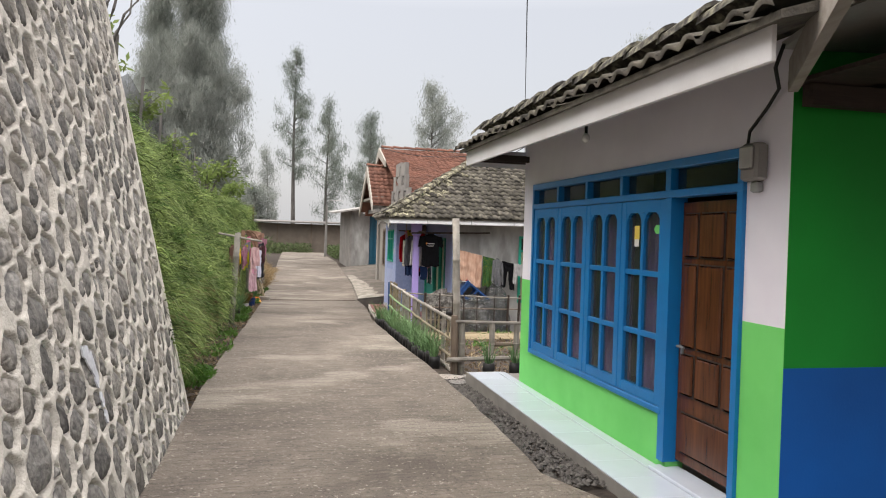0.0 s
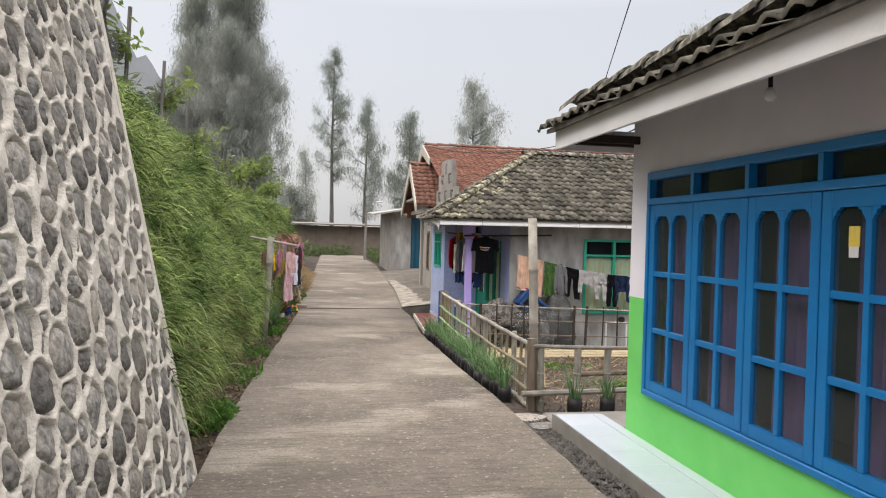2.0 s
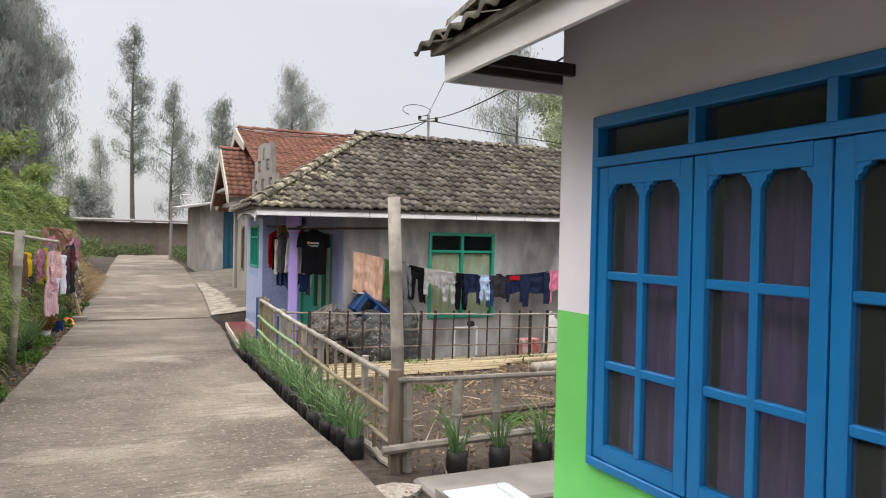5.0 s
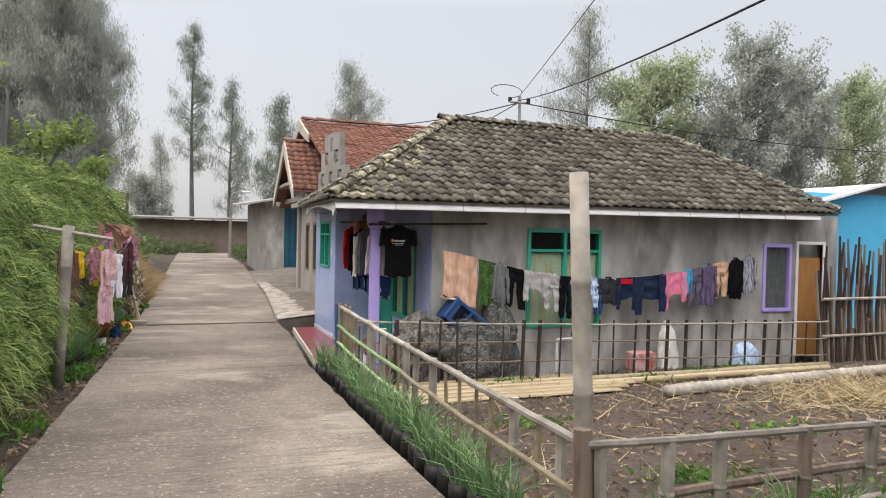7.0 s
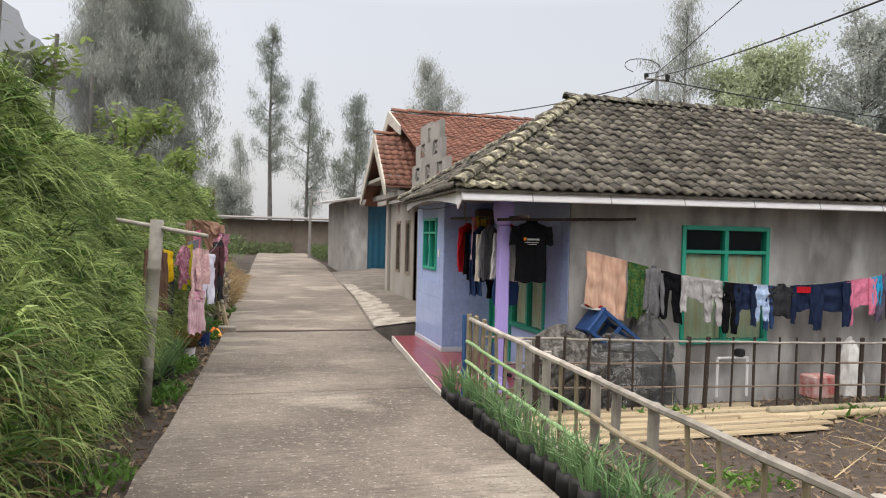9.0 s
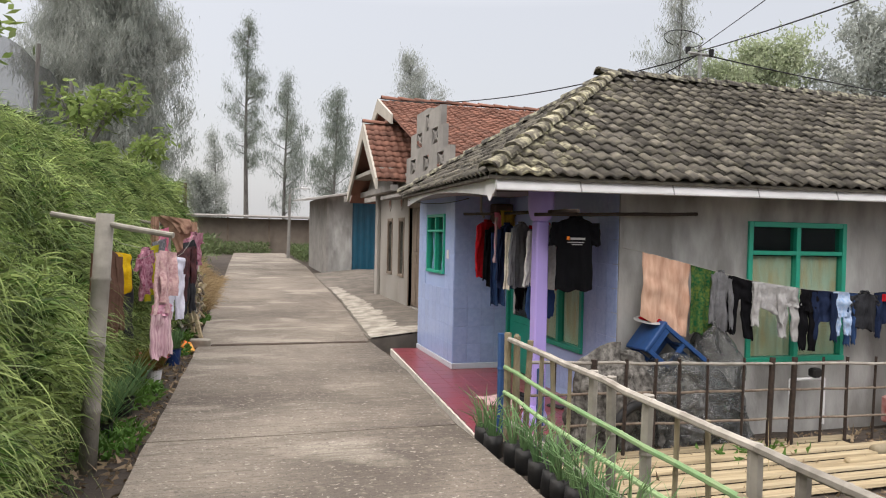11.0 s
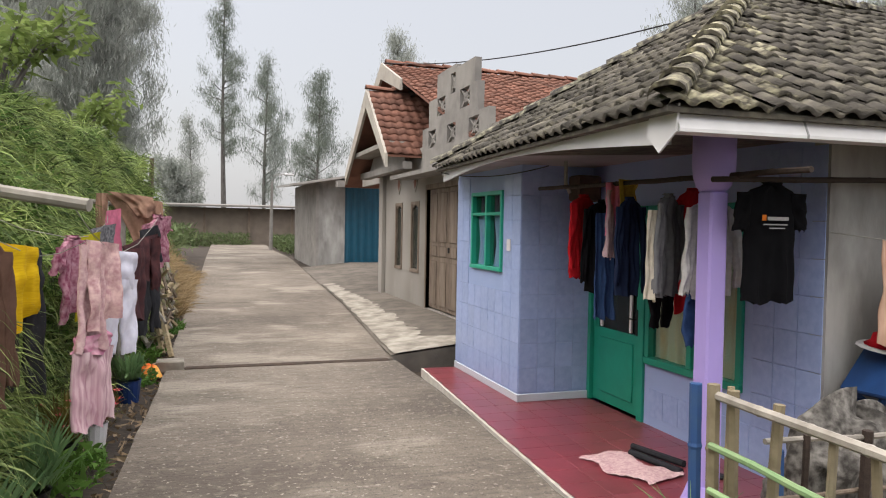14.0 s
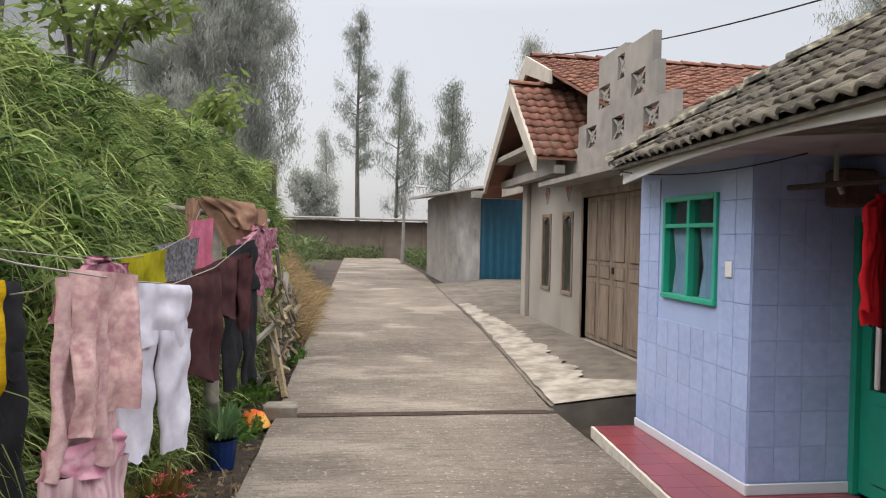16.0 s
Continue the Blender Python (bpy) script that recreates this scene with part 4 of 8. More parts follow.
# lace curtains behind the green windows
LACE = mat("green_orange_curtain", (0.70, 0.85, 0.66), 0.95, (0.70, 0.42, 0.14), 4, 0.6, (0.5, 0.7, 0.55), 9, 0.4, 0.1, 60, stretch=(2, 2, 0.5))
GREY_LACE = mat("grey_lace", (0.20, 0.195, 0.20), 0.95, (0.12, 0.115, 0.12), 8, 0.8, bump=0.1)
BLUEC = mat("blue_curtain", (0.30, 0.45, 0.66), 0.95, (0.18, 0.30, 0.52), 6, 0.7, bump=0.1)
for x0, x1, axis, plane, z0, z1, m_, lb in ((GW[0] + 0.07, GW[1] - 0.07, "y", BY + 0.06, -0.05, 1.18, LACE, "patterned green and orange curtain behind the window"), (21.6, 21.98, "x", 3.465, 0.76, 1.4, BLUEC, "blue tied curtain behind the bay window"), (22.12, 22.5, "x", 3.465, 0.76, 1.4, BLUEC, "blue tied curtain behind the bay window"), (18.6, 19.85, "x", BX + 0.065, -0.05, 1.4, LACE, "patterned green curtain behind the porch window"), (PW[0] + 0.06, PW[1] - 0.06, "y", BY + 0.065, PW[2] + 0.06, PW[3] - 0.06, GREY_LACE, "grey lace curtain behind the lilac window")):
    cols, vs = 48, []
    for z, pinch in ((z0, 1), (z0 + (z1 - z0) * 0.45, 0.7 if m_ is BLUEC else 1), (z1, 1)):
        for i in range(cols + 1):
            u = (x0 + x1) / 2 + (x1 - x0) * (i / cols - 0.5) * pinch
            d = plane + 0.012 * math.sin(u * 48) + 0.006 * math.sin(u * 17)
            vs.append((u, d, z) if axis == "y" else (d, u, z))
    single("curtain", Geo().add(vs, [(r_ * (cols + 1) + i, r_ * (cols + 1) + i + 1, (r_ + 1) * (cols + 1) + i + 1, (r_ + 1) * (cols + 1) + i) for r_ in range(2) for i in range(cols)]), m_, lb, "curtain", smooth=True)
single("light_switch", Geo().box(3.378, 3.391, 21.3, 21.4, 0.98, 1.12, 0.006), WHITE, "white plastic light switch plate on the tiled bay", "switch")
# green porch door
dg = tagged(part("door_2", Geo().box(BX + 0.02, BX + 0.06, 20.02, 20.97, PF + 0.02, 0.14, 0.004).box(BX + 0.02, BX + 0.06, 20.02, 20.12, 0.14, 1.45).box(BX + 0.02, BX + 0.06, 20.87, 20.97, 0.14, 1.45).box(BX + 0.02, BX + 0.06, 20.12, 20.87, 1.33, 1.45), TEAL_DOOR), "closed green wooden porch door with a dark glazed upper half", "door", kind="structure")
part("door_frame", Geo().box(BX - 0.03, BX + 0.12, 20.97, 21.035, PF, 1.5, 0.004).box(BX - 0.03, BX + 0.12, 19.92, 20.02, PF, 1.5, 0.004).box(BX - 0.03, BX + 0.12, 20.02, 20.97, 1.45, 1.5), TEAL_DOOR, dg)
part("glass_panel", Geo().box(BX + 0.035, BX + 0.04, 20.12, 20.87, 0.14, 1.33), GLASS_DARK, dg)
for y in (20.2, 20.78):
    part("trim_bar", Geo().box(BX - 0.005, BX + 0.02, y - 0.02, y + 0.02, 0.16, 1.32, 0.004), GUTTER, dg, "pale metal bar")
part("raised_panel", Geo().box(BX + 0.005, BX + 0.021, 20.16, 20.83, PF + 0.14, 0.04, 0.006), TEAL_DOOR, dg)
part("door_handle", Geo().box(BX - 0.02, BX + 0.02, 20.045, 20.085, 0.15, 0.42, 0.006).tube([(BX - 0.02, 20.065, 0.32), (BX - 0.05, 20.065, 0.32), (BX - 0.05, 20.17, 0.32)], 0.009), BLACK_RUBBER, dg)
# red porch floor
porch = thing("porch_floor", "polished dark red tiled porch floor with a pale edge", "floor", kind="structure")


def porch_edge(y):
    return 2.62 + (y - 18.9) * 0.066


ya, yb = 17.35, 23.15
part("porch_bed", Geo().prism([(porch_edge(ya) + 0.02, ya + 0.01), (BX, ya + 0.01), (BX, yb - 0.01), (porch_edge(yb) + 0.02, yb - 0.01)], "z", -1.1, PF - 0.012), CONCRETE, porch)
part("edge_strip", Geo().prism([(porch_edge(ya) - 0.01, ya), (porch_edge(ya) + 0.018, ya), (porch_edge(yb) + 0.018, yb), (porch_edge(yb) - 0.01, yb)], "z", PF - 0.12, PF - 0.002), MORTAR, porch, "chipped pale tile edging")
k = 0
for j in range(20):
    y0, y1 = ya + 0.3 * j, min(ya + 0.3 * (j + 1), yb)
    x = porch_edge(y1) + 0.02
    while x < BX - 0.02 and y1 - y0 > 0.05:
        x2 = min(x + 0.3, BX)
        if not (x > 3.36 and y0 > 21.0):
            part("tile", Geo().box(x + 0.0015, x2 - 0.0015, y0 + 0.0015, y1 - 0.0015, PF - 0.012, PF, 0.002), RED_TILE, porch)
        x = x2
# corner column
column = part("column", Geo().box(3.287, 3.437, 17.725, 17.875, PF, 1.53, 0.015), PURPLE, house_b, "lilac painted porch column")
part("capital", Geo().tube([(3.362, 17.8, 1.53), (3.362, 17.8, 1.56), (3.362, 17.8, 1.62), (3.362, 17.8, 1.70), (3.362, 17.8, 1.97)], [0.085, 0.115, 0.135, 0.145, 0.145], 16), PURPLE, column, smooth=True)
part("column_base", Geo().tube([(3.34, 17.8, PF), (3.34, 17.8, PF + 0.08), (3.34, 17.8, PF + 0.14), (3.34, 17.8, PF + 0.2)], [0.15, 0.145, 0.12, 0.1], 14), PURPLE, column)
# eaves: ceiling with the porch shade put into its grey, curved fascia, gutter
GX, GY_, GZ_ = 2.60, 17.27, 1.95
part("porch_ceiling", Geo().prism([(GX + 0.03, GY_ + 0.05), (BX, GY_ + 0.05), (BX, 23.15), (3.15, 23.15)], "z", 1.965, 1.985), mat("shade_grey_ceiling_board", (0.34, 0.33, 0.34), 0.9, (0.26, 0.25, 0.25), 3, 0.7, (0.18, 0.17, 0.16), 1.2, 0.5, 0.1, 40), house_b, "porch ceiling, greyed in colour for the shade under the eave")
g = Geo()
ns, vs = 24, []
for i in range(ns + 1):
    s = i / ns
    y = GY_ + (23.0 - GY_) * s
    x = GX + 0.52 * s - 0.05 * math.sin(math.pi * s)
    sag = 0.12 * math.sin(math.pi * s) - 0.10 * (1 - s)
    for dx in (0, 0.025):
        vs += [(x + dx, y, 1.86 + sag), (x + dx, y, 2.05 - 0.08 * (1 - s) ** 2)]
g.add(vs, [f for i in range(ns) for f in ((i * 4, i * 4 + 4, i * 4 + 5, i * 4 + 1), (i * 4 + 2, i * 4 + 3, i * 4 + 7, i * 4 + 6), (i * 4, i * 4 + 2, i * 4 + 6, i * 4 + 4), (i * 4 + 1, i * 4 + 5, i * 4 + 7, i * 4 + 3))])
part("curved_fascia", g, GUTTER, house_b, "bowed white fascia sheet over the porch")
gut_geo = Geo().prism([(GY_, 1.90), (GY_ - 0.14, 1.90), (GY_ - 0.14, 1.92), (GY_ - 0.085, 2.05), (GY_ - 0.072, 2.05), (GY_ - 0.125, 1.925), (GY_ - 0.12, 1.915), (GY_ - 0.01, 1.915), (GY_ - 0.01, 2.05), (GY_, 2.05)], "x", GX - 0.02, 12.1)
gut_geo.v = [(x, y, z - 0.08 * (12.1 - x) / 9.5) for x, y, z in gut_geo.v]
gut = part("gutter", gut_geo, GUTTER, house_b, "white box gutter")
for x in np.arange(3.5, 12, 1.1):
    part("joint_strap", Geo().prism([(GY_ - 0.143, 1.9), (GY_ - 0.143, 1.921), (GY_ - 0.088, 2.054), (GY_ - 0.08, 2.054), (GY_ - 0.136, 1.918), (GY_ - 0.136, 1.9)], "x", x, x + 0.015), METAL, gut, at=pose(0, 0, -0.08 * (12.1 - x) / 9.5))
part("torn_end", Geo().prism([(GY_ - 0.14, 2.06), (GY_ + 0.14, 2.06), (GY_ + 0.16, 1.90), (GY_ + 0.04, 1.79), (GY_ - 0.12, 1.9)], "x", GX - 0.035, GX - 0.022), GUTTER, gut, at=pose(0, 0, -0.08))
# hipped roof
RZ0, RZ1, RZS = 2.03, 3.70, 1.955
WX, WXN, EX2, SY, NY = 2.48, 3.02, 12.55, 17.12, 23.05
R1, R2, RY = (5.36, 19.9), (10.6, 19.9), 19.9
roof_b = part("roof", Geo().add([(WX, SY, RZS), (EX2, SY, RZ0), (EX2, NY, RZ0), (WXN, NY, RZ0), (R1[0], RY, RZ1), (R2[0], RY, RZ1), (WX, SY, RZS - 0.03), (EX2, SY, RZ0 - 0.03), (EX2, NY, RZ0 - 0.03), (WXN, NY, RZ0 - 0.03)],
                                [(0, 1, 5, 4), (1, 2, 5), (2, 3, 4, 5), (3, 0, 4), (0, 6, 7, 1), (1, 7, 8, 2), (2, 8, 9, 3), (3, 9, 6, 0), (9, 8, 7, 6)]), TILE_DARK_S, house_b, "weathered grey-brown pantile roof with lichen")


def hip(corner, along_pt, apex_a, apex_b):
    """An inside test in slope coordinates for a trapezoid from corner along the eave up to two apexes."""
    c, al = Vector(corner), (Vector(along_pt) - Vector(corner))
    w = al.length
    al.normalize()
    a = Vector(apex_a) - c
    upv = (a - al * a.dot(al))
    length = upv.length
    upv.normalize()
    ua, ub = a.dot(al), (Vector(apex_b) - c).dot(al)

    def inside(u, v):
        s = v / length
        return 0 <= s <= 1 and ua * s - 0.02 < u < w + (ub - w) * s + 0.02
    return al, upv, w, length, inside


A1, A2 = (R1[0], RY, RZ1), (R2[0], RY, RZ1)
al, upv, w, ln, ins = hip((WX, SY, RZS), (EX2, SY, RZ0), A1, A2)
tiled(roof_b, (WX, SY - 0.03, RZS + 0.01), al, upv, w, ln, 0.18, 0.205, ins, lambda u, v: u < 3.2 and v < 2.9, TILE_DARK, TILE_DARK_S, 290, 11, lambda u, v: 1.1 - 1.6 * abs(u - v * 2.88 / ln - 0.2) - 0.15 * v)
al, upv, w, ln, ins = hip((WXN, NY, RZ0), (WX, SY, RZS), A1, A1)
tiled(roof_b, (WXN - 0.03, NY, RZ0 + 0.01), al, upv, w, ln, 0.18, 0.205, ins, lambda u, v: v < 0.9, TILE_DARK, TILE_DARK_S, 75, 12)
al, upv, w, ln, ins = hip((EX2, SY, RZ0), (EX2, NY, RZ0), A2, A2)
tiled(roof_b, (EX2, SY, RZ0 + 0.01), al, upv, w, ln, 0.18, 0.205, ins, lambda u, v: False, TILE_DARK, TILE_DARK_S, 0, 13)
ridge_caps(roof_b, (WX, SY, RZS + 0.05), (R1[0] + 0.05, RY, RZ1 + 0.06), 0.10, TILE_LICHEN, 0.3, 6)
ridge_caps(roof_b, (R1[0] - 0.2, RY, RZ1 + 0.05), (R2[0], RY, RZ1 + 0.02), 0.11, RIDGE_M, 0.36, 7)
ridge_caps(roof_b, (EX2, SY, RZ0 + 0.05), (R2[0], RY, RZ1 + 0.03), 0.11, RIDGE_M, 0.36, 8)
ridge_caps(roof_b, (WXN, NY, RZ0 + 0.05), (R1[0], RY, RZ1 + 0.03), 0.11, RIDGE_M, 0.36, 9)

# ---- third house (red roof, old folding doors) ----
CX, C_Z = 4.35, -0.42
house_c = thing("house_with_red_roof", "old grey rendered house with red clay tile gables", "house")
OLD_WALL = mat("patched_old_render", (0.27, 0.25, 0.225), 0.9, (0.17, 0.155, 0.14), 2.2, 0.75, (0.40, 0.38, 0.35), 1.1, 0.6, 0.35, 40, stretch=(1, 1, 0.6))
DRY = (25.3, 27.72, C_Z, 2.03)
W2, W1_ = (28.25, 28.88, 0.25, 1.78), (29.6, 30.22, 0.25, 1.78)
ys = [23.3, DRY[0], DRY[1], W2[0], W2[1], W1_[0], W1_[1], 30.9]
g = Geo()
for i, (a, b) in enumerate(zip(ys, ys[1:])):
    hole = {1: DRY, 3: W2, 5: W1_}.get(i)
    if not hole:
        g.box(CX, CX + 0.18, a, b, -0.9, 2.9)
    else:
        g.box(CX, CX + 0.18, a, b, hole[3], 2.9)
        g.box(CX, CX + 0.18, a, b, -0.9, hole[2])
part("front_wall", g, OLD_WALL, house_c, "stained and patched cement front wall")
part("other_walls", Geo().box(CX + 0.18, 13.5, 23.5, 23.65, -0.9, 2.9).box(CX, 13.5, 31.56, 31.7, -0.9, 2.9).box(13.35, 13.5, 23.65, 31.56, -0.9, 2.9).box(CX + 0.5, CX + 0.6, 23.7, 31.5, -0.9, 2.9), OLD_WALL, house_c)
part("recess_wall", Geo().box(CX, CX + 0.18, 30.9, 31.55, -0.9, 2.9), OLD_WALL, house_c)
part("pillar", Geo().box(CX - 0.1, CX - 0.002, 31.2, 31.55, -0.9, 2.6, 0.01), OLD_WALL, house_c)
for k in range(4):
    a = DRY[0] + 0.02 + k * (DRY[1] - DRY[0] - 0.04) / 4
    b = a + (DRY[1] - DRY[0] - 0.04) / 4 - 0.012
    z0, z1 = C_Z + 0.03, 2.0
    leaf = tagged(part("folding_door", Geo().box(CX + 0.06, CX + 0.1, a, b, z0, z1, 0.004), OLD_WOOD), "closed weathered brown panelled wooden folding door leaf", "door", "leaves of the old folding door", kind="structure")
    for za, zb in ((0.08, 0.95), (1.05, 1.25), (1.33, 2.3)):
        part("panel", Geo().box(CX + 0.044, CX + 0.062, a + 0.1, b - 0.1, z0 + za, z0 + zb, 0.012), OLD_WOOD, leaf)
    if k == 1:
        part("lock", Geo().box(CX + 0.03, CX + 0.062, b - 0.07, b - 0.02, 0.75, 0.85, 0.006), BLACK_RUBBER, leaf)
part("door_frame", Geo().box(CX - 0.015, CX + 0.12, DRY[1], DRY[1] + 0.08, C_Z, 2.1).box(CX - 0.015, CX + 0.12, DRY[0] - 0.08, DRY[0], C_Z, 2.1).box(CX - 0.015, CX + 0.12, DRY[0], DRY[1], 2.0, 2.1), OLD_WOOD, house_c)
for wa in (W2, W1_):
    w = framed_window("tall_window", *wa, CX, "x", OLD_WOOD, GLASS_DARK, house_c, False, None, 0.07, 0.1, 0.02)
    mid = (wa[0] + wa[1]) / 2
    part("arch", Geo().prism([(wa[0] + 0.06, 1.72), (wa[0] + 0.06, 1.55), (wa[0] + 0.1, 1.64), (mid - 0.08, 1.69), (mid, 1.71), (mid + 0.08, 1.69), (wa[1] - 0.1, 1.64), (wa[1] - 0.06, 1.55), (wa[1] - 0.06, 1.72)], "x", CX, CX + 0.05), OLD_WOOD, w)
    dia = part("diamond_vent", Geo().prism([(mid, 1.98), (mid + 0.16, 2.2), (mid, 2.42), (mid - 0.16, 2.2)], "x", CX - 0.02, CX + 0.01), OLD_WALL, house_c)
    part("diamond_inset", Geo().prism([(mid, 2.04), (mid + 0.11, 2.2), (mid, 2.36), (mid - 0.11, 2.2)], "x", CX - 0.024, CX - 0.019), TILE_RED, dia)
# concrete canopy over the doors
part("canopy", Geo().prism([(3.78, 2.22), (CX, 2.25), (CX, 2.36), (3.78, 2.30)], "y", 23.6, 28.6), CONCRETE, house_c, "thin cast concrete canopy")
# stepped parapet with pierced vent blocks
holes = [(26.05, 3.86, 0.13, 0.18), (26.72, 3.54, 0.24, 0.17), (25.42, 3.50, 0.24, 0.17), (27.28, 2.98, 0.24, 0.17), (26.12, 2.97, 0.24, 0.17), (24.97, 2.94, 0.24, 0.17)]


def parapet_top(y):
    for lim, z in ((27.95, 0), (27.5, 3.23), (26.98, 3.74), (25.9, 4.18), (24.95, 4.10), (24.8, 3.68), (24.3, 3.18), (23.9, 2.78)):
        if y > lim:
            return z
    return 2.6


g = Geo()
cuts_y = sorted({24.0, 24.3, 24.8, 24.95, 25.9, 26.98, 27.5, 27.92, *[h[0] - h[2] for h in holes], *[h[0] + h[2] for h in holes]})
cuts_z = sorted({2.36, 2.78, 3.18, 3.23, 3.68, 3.74, 4.10, 4.18, *[h[1] - h[3] for h in holes], *[h[1] + h[3] for h in holes]})
for ya, yb in zip(cuts_y, cuts_y[1:]):
    for za, zb in zip(cuts_z, cuts_z[1:]):
        ym, zm = (ya + yb) / 2, (za + zb) / 2
        if zm > parapet_top(ym) or any(abs(ym - h[0]) < h[2] and abs(zm - h[1]) < h[3] for h in holes):
            continue
        g.box(CX - 0.06, CX + 0.06, ya, yb, za, zb)
par = part("parapet", g, CONCRETE, house_c, "stepped grey parapet with pierced vent blocks")
for y, z, a, b in holes:
    q = Geo()
    x0, x1 = CX - 0.04, CX + 0.04
    t = 0.022
    for s1, s2 in ((1, 1), (1, -1)):
        q.prism([(y - a * s1, z - b * s2 - t), (y - a * s1, z - b * s2 + t), (y + a * s1, z + b * s2 + t), (y + a * s1, z + b * s2 - t)], "x", x0, x1)
    q.prism([(y - a * 0.5, z), (y, z + b * 0.6), (y + a * 0.5, z), (y, z - b * 0.6)], "x", x0 + 0.004, x1 - 0.004)
    part("vent_block", q, CONCRETE, par)
# main red roof and the lower front gable
MR = (4.25, 31.5, 5.32)
EAVE_S, EAVE_N, EZ = 24.3, 36.5, 2.5
roof_c = part("roof", Geo().prism([(EAVE_S, EZ - 0.05), (EAVE_S, EZ), (MR[1], MR[2]), (EAVE_N, EZ), (EAVE_N, EZ - 0.05), (MR[1], MR[2] - 0.06)], "x", MR[0] + 0.045, 14.0), TILE_RED_S, house_c, "red clay tile roof")
up_s = Vector((0, MR[1] - EAVE_S, MR[2] - EZ))
tiled(roof_c, (MR[0] + 0.05, EAVE_S, EZ + 0.01), (1, 0, 0), up_s, 9.7, up_s.length, 0.22, 0.245, lambda u, v: v < up_s.length - 0.05, lambda u, v: u < 3.5 and v > 2.0, TILE_RED, TILE_RED_S, 180, 21)
ridge_caps(roof_c, (MR[0] + 0.1, MR[1], MR[2] + 0.03), (14.0, MR[1], MR[2] + 0.03), 0.11, TILE_RED, 0.5, 3)
LG = (3.55, 30.1, 4.38)
LS, LN, LZ = 28.15, 32.55, 2.72
roof_d = part("front_gable_roof", Geo().prism([(LS, LZ - 0.04), (LS, LZ), (LG[1], LG[2]), (LN, LZ - 0.15), (LN, LZ - 0.2), (LG[1], LG[2] - 0.06)], "x", LG[0] + 0.05, 6.4), TILE_RED_S, house_c, "lower red tiled front gable")
up_l = Vector((0, LG[1] - LS, LG[2] - LZ))
tiled(roof_d, (LG[0] + 0.05, LS, LZ + 0.01), (1, 0, 0), up_l, 2.6, up_l.length, 0.22, 0.245, lambda u, v: v < up_l.length - 0.05, lambda u, v: True, TILE_RED, TILE_RED_S, 110, 22)
ridge_caps(roof_d, (LG[0], LG[1], LG[2] + 0.02), (6.0, LG[1], LG[2] + 0.02), 0.10, TILE_RED, 0.5, 3)
BARGE = mat("pale_barge_board", (0.42, 0.39, 0.34), 0.85, (0.31, 0.28, 0.25), 4, 0.7, (0.5, 0.47, 0.42), 1.5, 0.4, 0.2, 50)
for x, top, ls, lz, ln, lzn, wd in ((LG[0], LG, LS, LZ, LN, LZ - 0.15, 0.3), (MR[0] - 0.02, MR, 29.6, 4.58, 33.4, 4.25, 0.28)):
    part("barge_board", Geo().prism([(top[1], top[2] + 0.03), (ls, lz + 0.03), (ls - 0.02, lz - wd * 0.85), (top[1], top[2] - wd * 1.35)], "x", x, x + 0.06), BARGE, house_c, "pale cement barge board")
    part("barge_board", Geo().prism([(top[1], top[2] + 0.03), (ln, lzn + 0.03), (ln + 0.02, lzn - wd * 0.85), (top[1], top[2] - wd * 1.35)], "x", x + 0.003, x + 0.063), BARGE, house_c, "pale cement barge board")
part("gable_wall", Geo().prism([(LS + 0.3, 2.55), (LG[1], LG[2] - 0.3), (LN - 0.3, 2.45)], "x", LG[0] + 0.55, LG[0] + 0.65), OLD_WALL, house_c)
part("gable_beam", Geo().box(LG[0] + 0.1, LG[0] + 0.55, LS + 0.35, LN - 0.3, 2.95, 3.05), OLD_WALL, house_c)
part("gable_tie", Geo().box(LG[0] + 0.4, LG[0] + 0.6, LS + 0.05, LN - 0.1, 2.45, 2.6), CONCRETE, house_c)
part("upper_gable_wall", Geo().prism([(29.7, 4.3), (MR[1], MR[2] - 0.25), (33.2, 4.1)], "x", MR[0] + 0.35, MR[0] + 0.42), DARK_WOOD, house_c)
part("upper_gable_wall", Geo().box(MR[0] + 0.3, MR[0] + 0.4, 24.6, 35, 2.4, 2.9), OLD_WALL, house_c)

# paved apron in front of the old house
def apron_z(x, y):
    t = max(gz(y) + 0.04, lerp([(23.6, -0.43), (32, -0.40), (40, -0.16)], y))
    return gz(y) + 0.03 + (t - gz(y) - 0.03) * min(1, max(0, (x - lerp(ROAD_R, y)) / 1.7))



apron = thing("apron", "broken concrete and brick forecourt beside the lane", "pavement", kind="structure")
g = Geo()
vs = []
yy = np.linspace(23.62, 40.4, 120)
for y in yy:
    for u in range(9):
        x = lerp(ROAD_R, y) - 0.02 + (7.0 - lerp(ROAD_R, y)) * (u / 8) ** 1.4
        e = apron_z(x, y)
        vs.append((x, y, e + 0.012 * noise.noise(Vector((x * 2, y * 2, 3)))))
g.add(vs, [(j * 9 + i, j * 9 + i + 1, (j + 1) * 9 + i + 1, (j + 1) * 9 + i) for j in range(119) for i in range(8)])
o = len(g.v)
g.add([vs[i] for i in range(9)] + [(vs[i][0], vs[i][1], -1.0) for i in range(9)], [(i, i + 1, 10 + i, 9 + i) for i in range(8)])
DARK_PAVE = mat("dark_worn_paving", (0.15, 0.13, 0.11), 0.9, (0.085, 0.075, 0.065), 4, 0.8, (0.24, 0.21, 0.18), 1.3, 0.5, 0.7, 40)
part("paving", g, DARK_PAVE, apron, smooth=True)
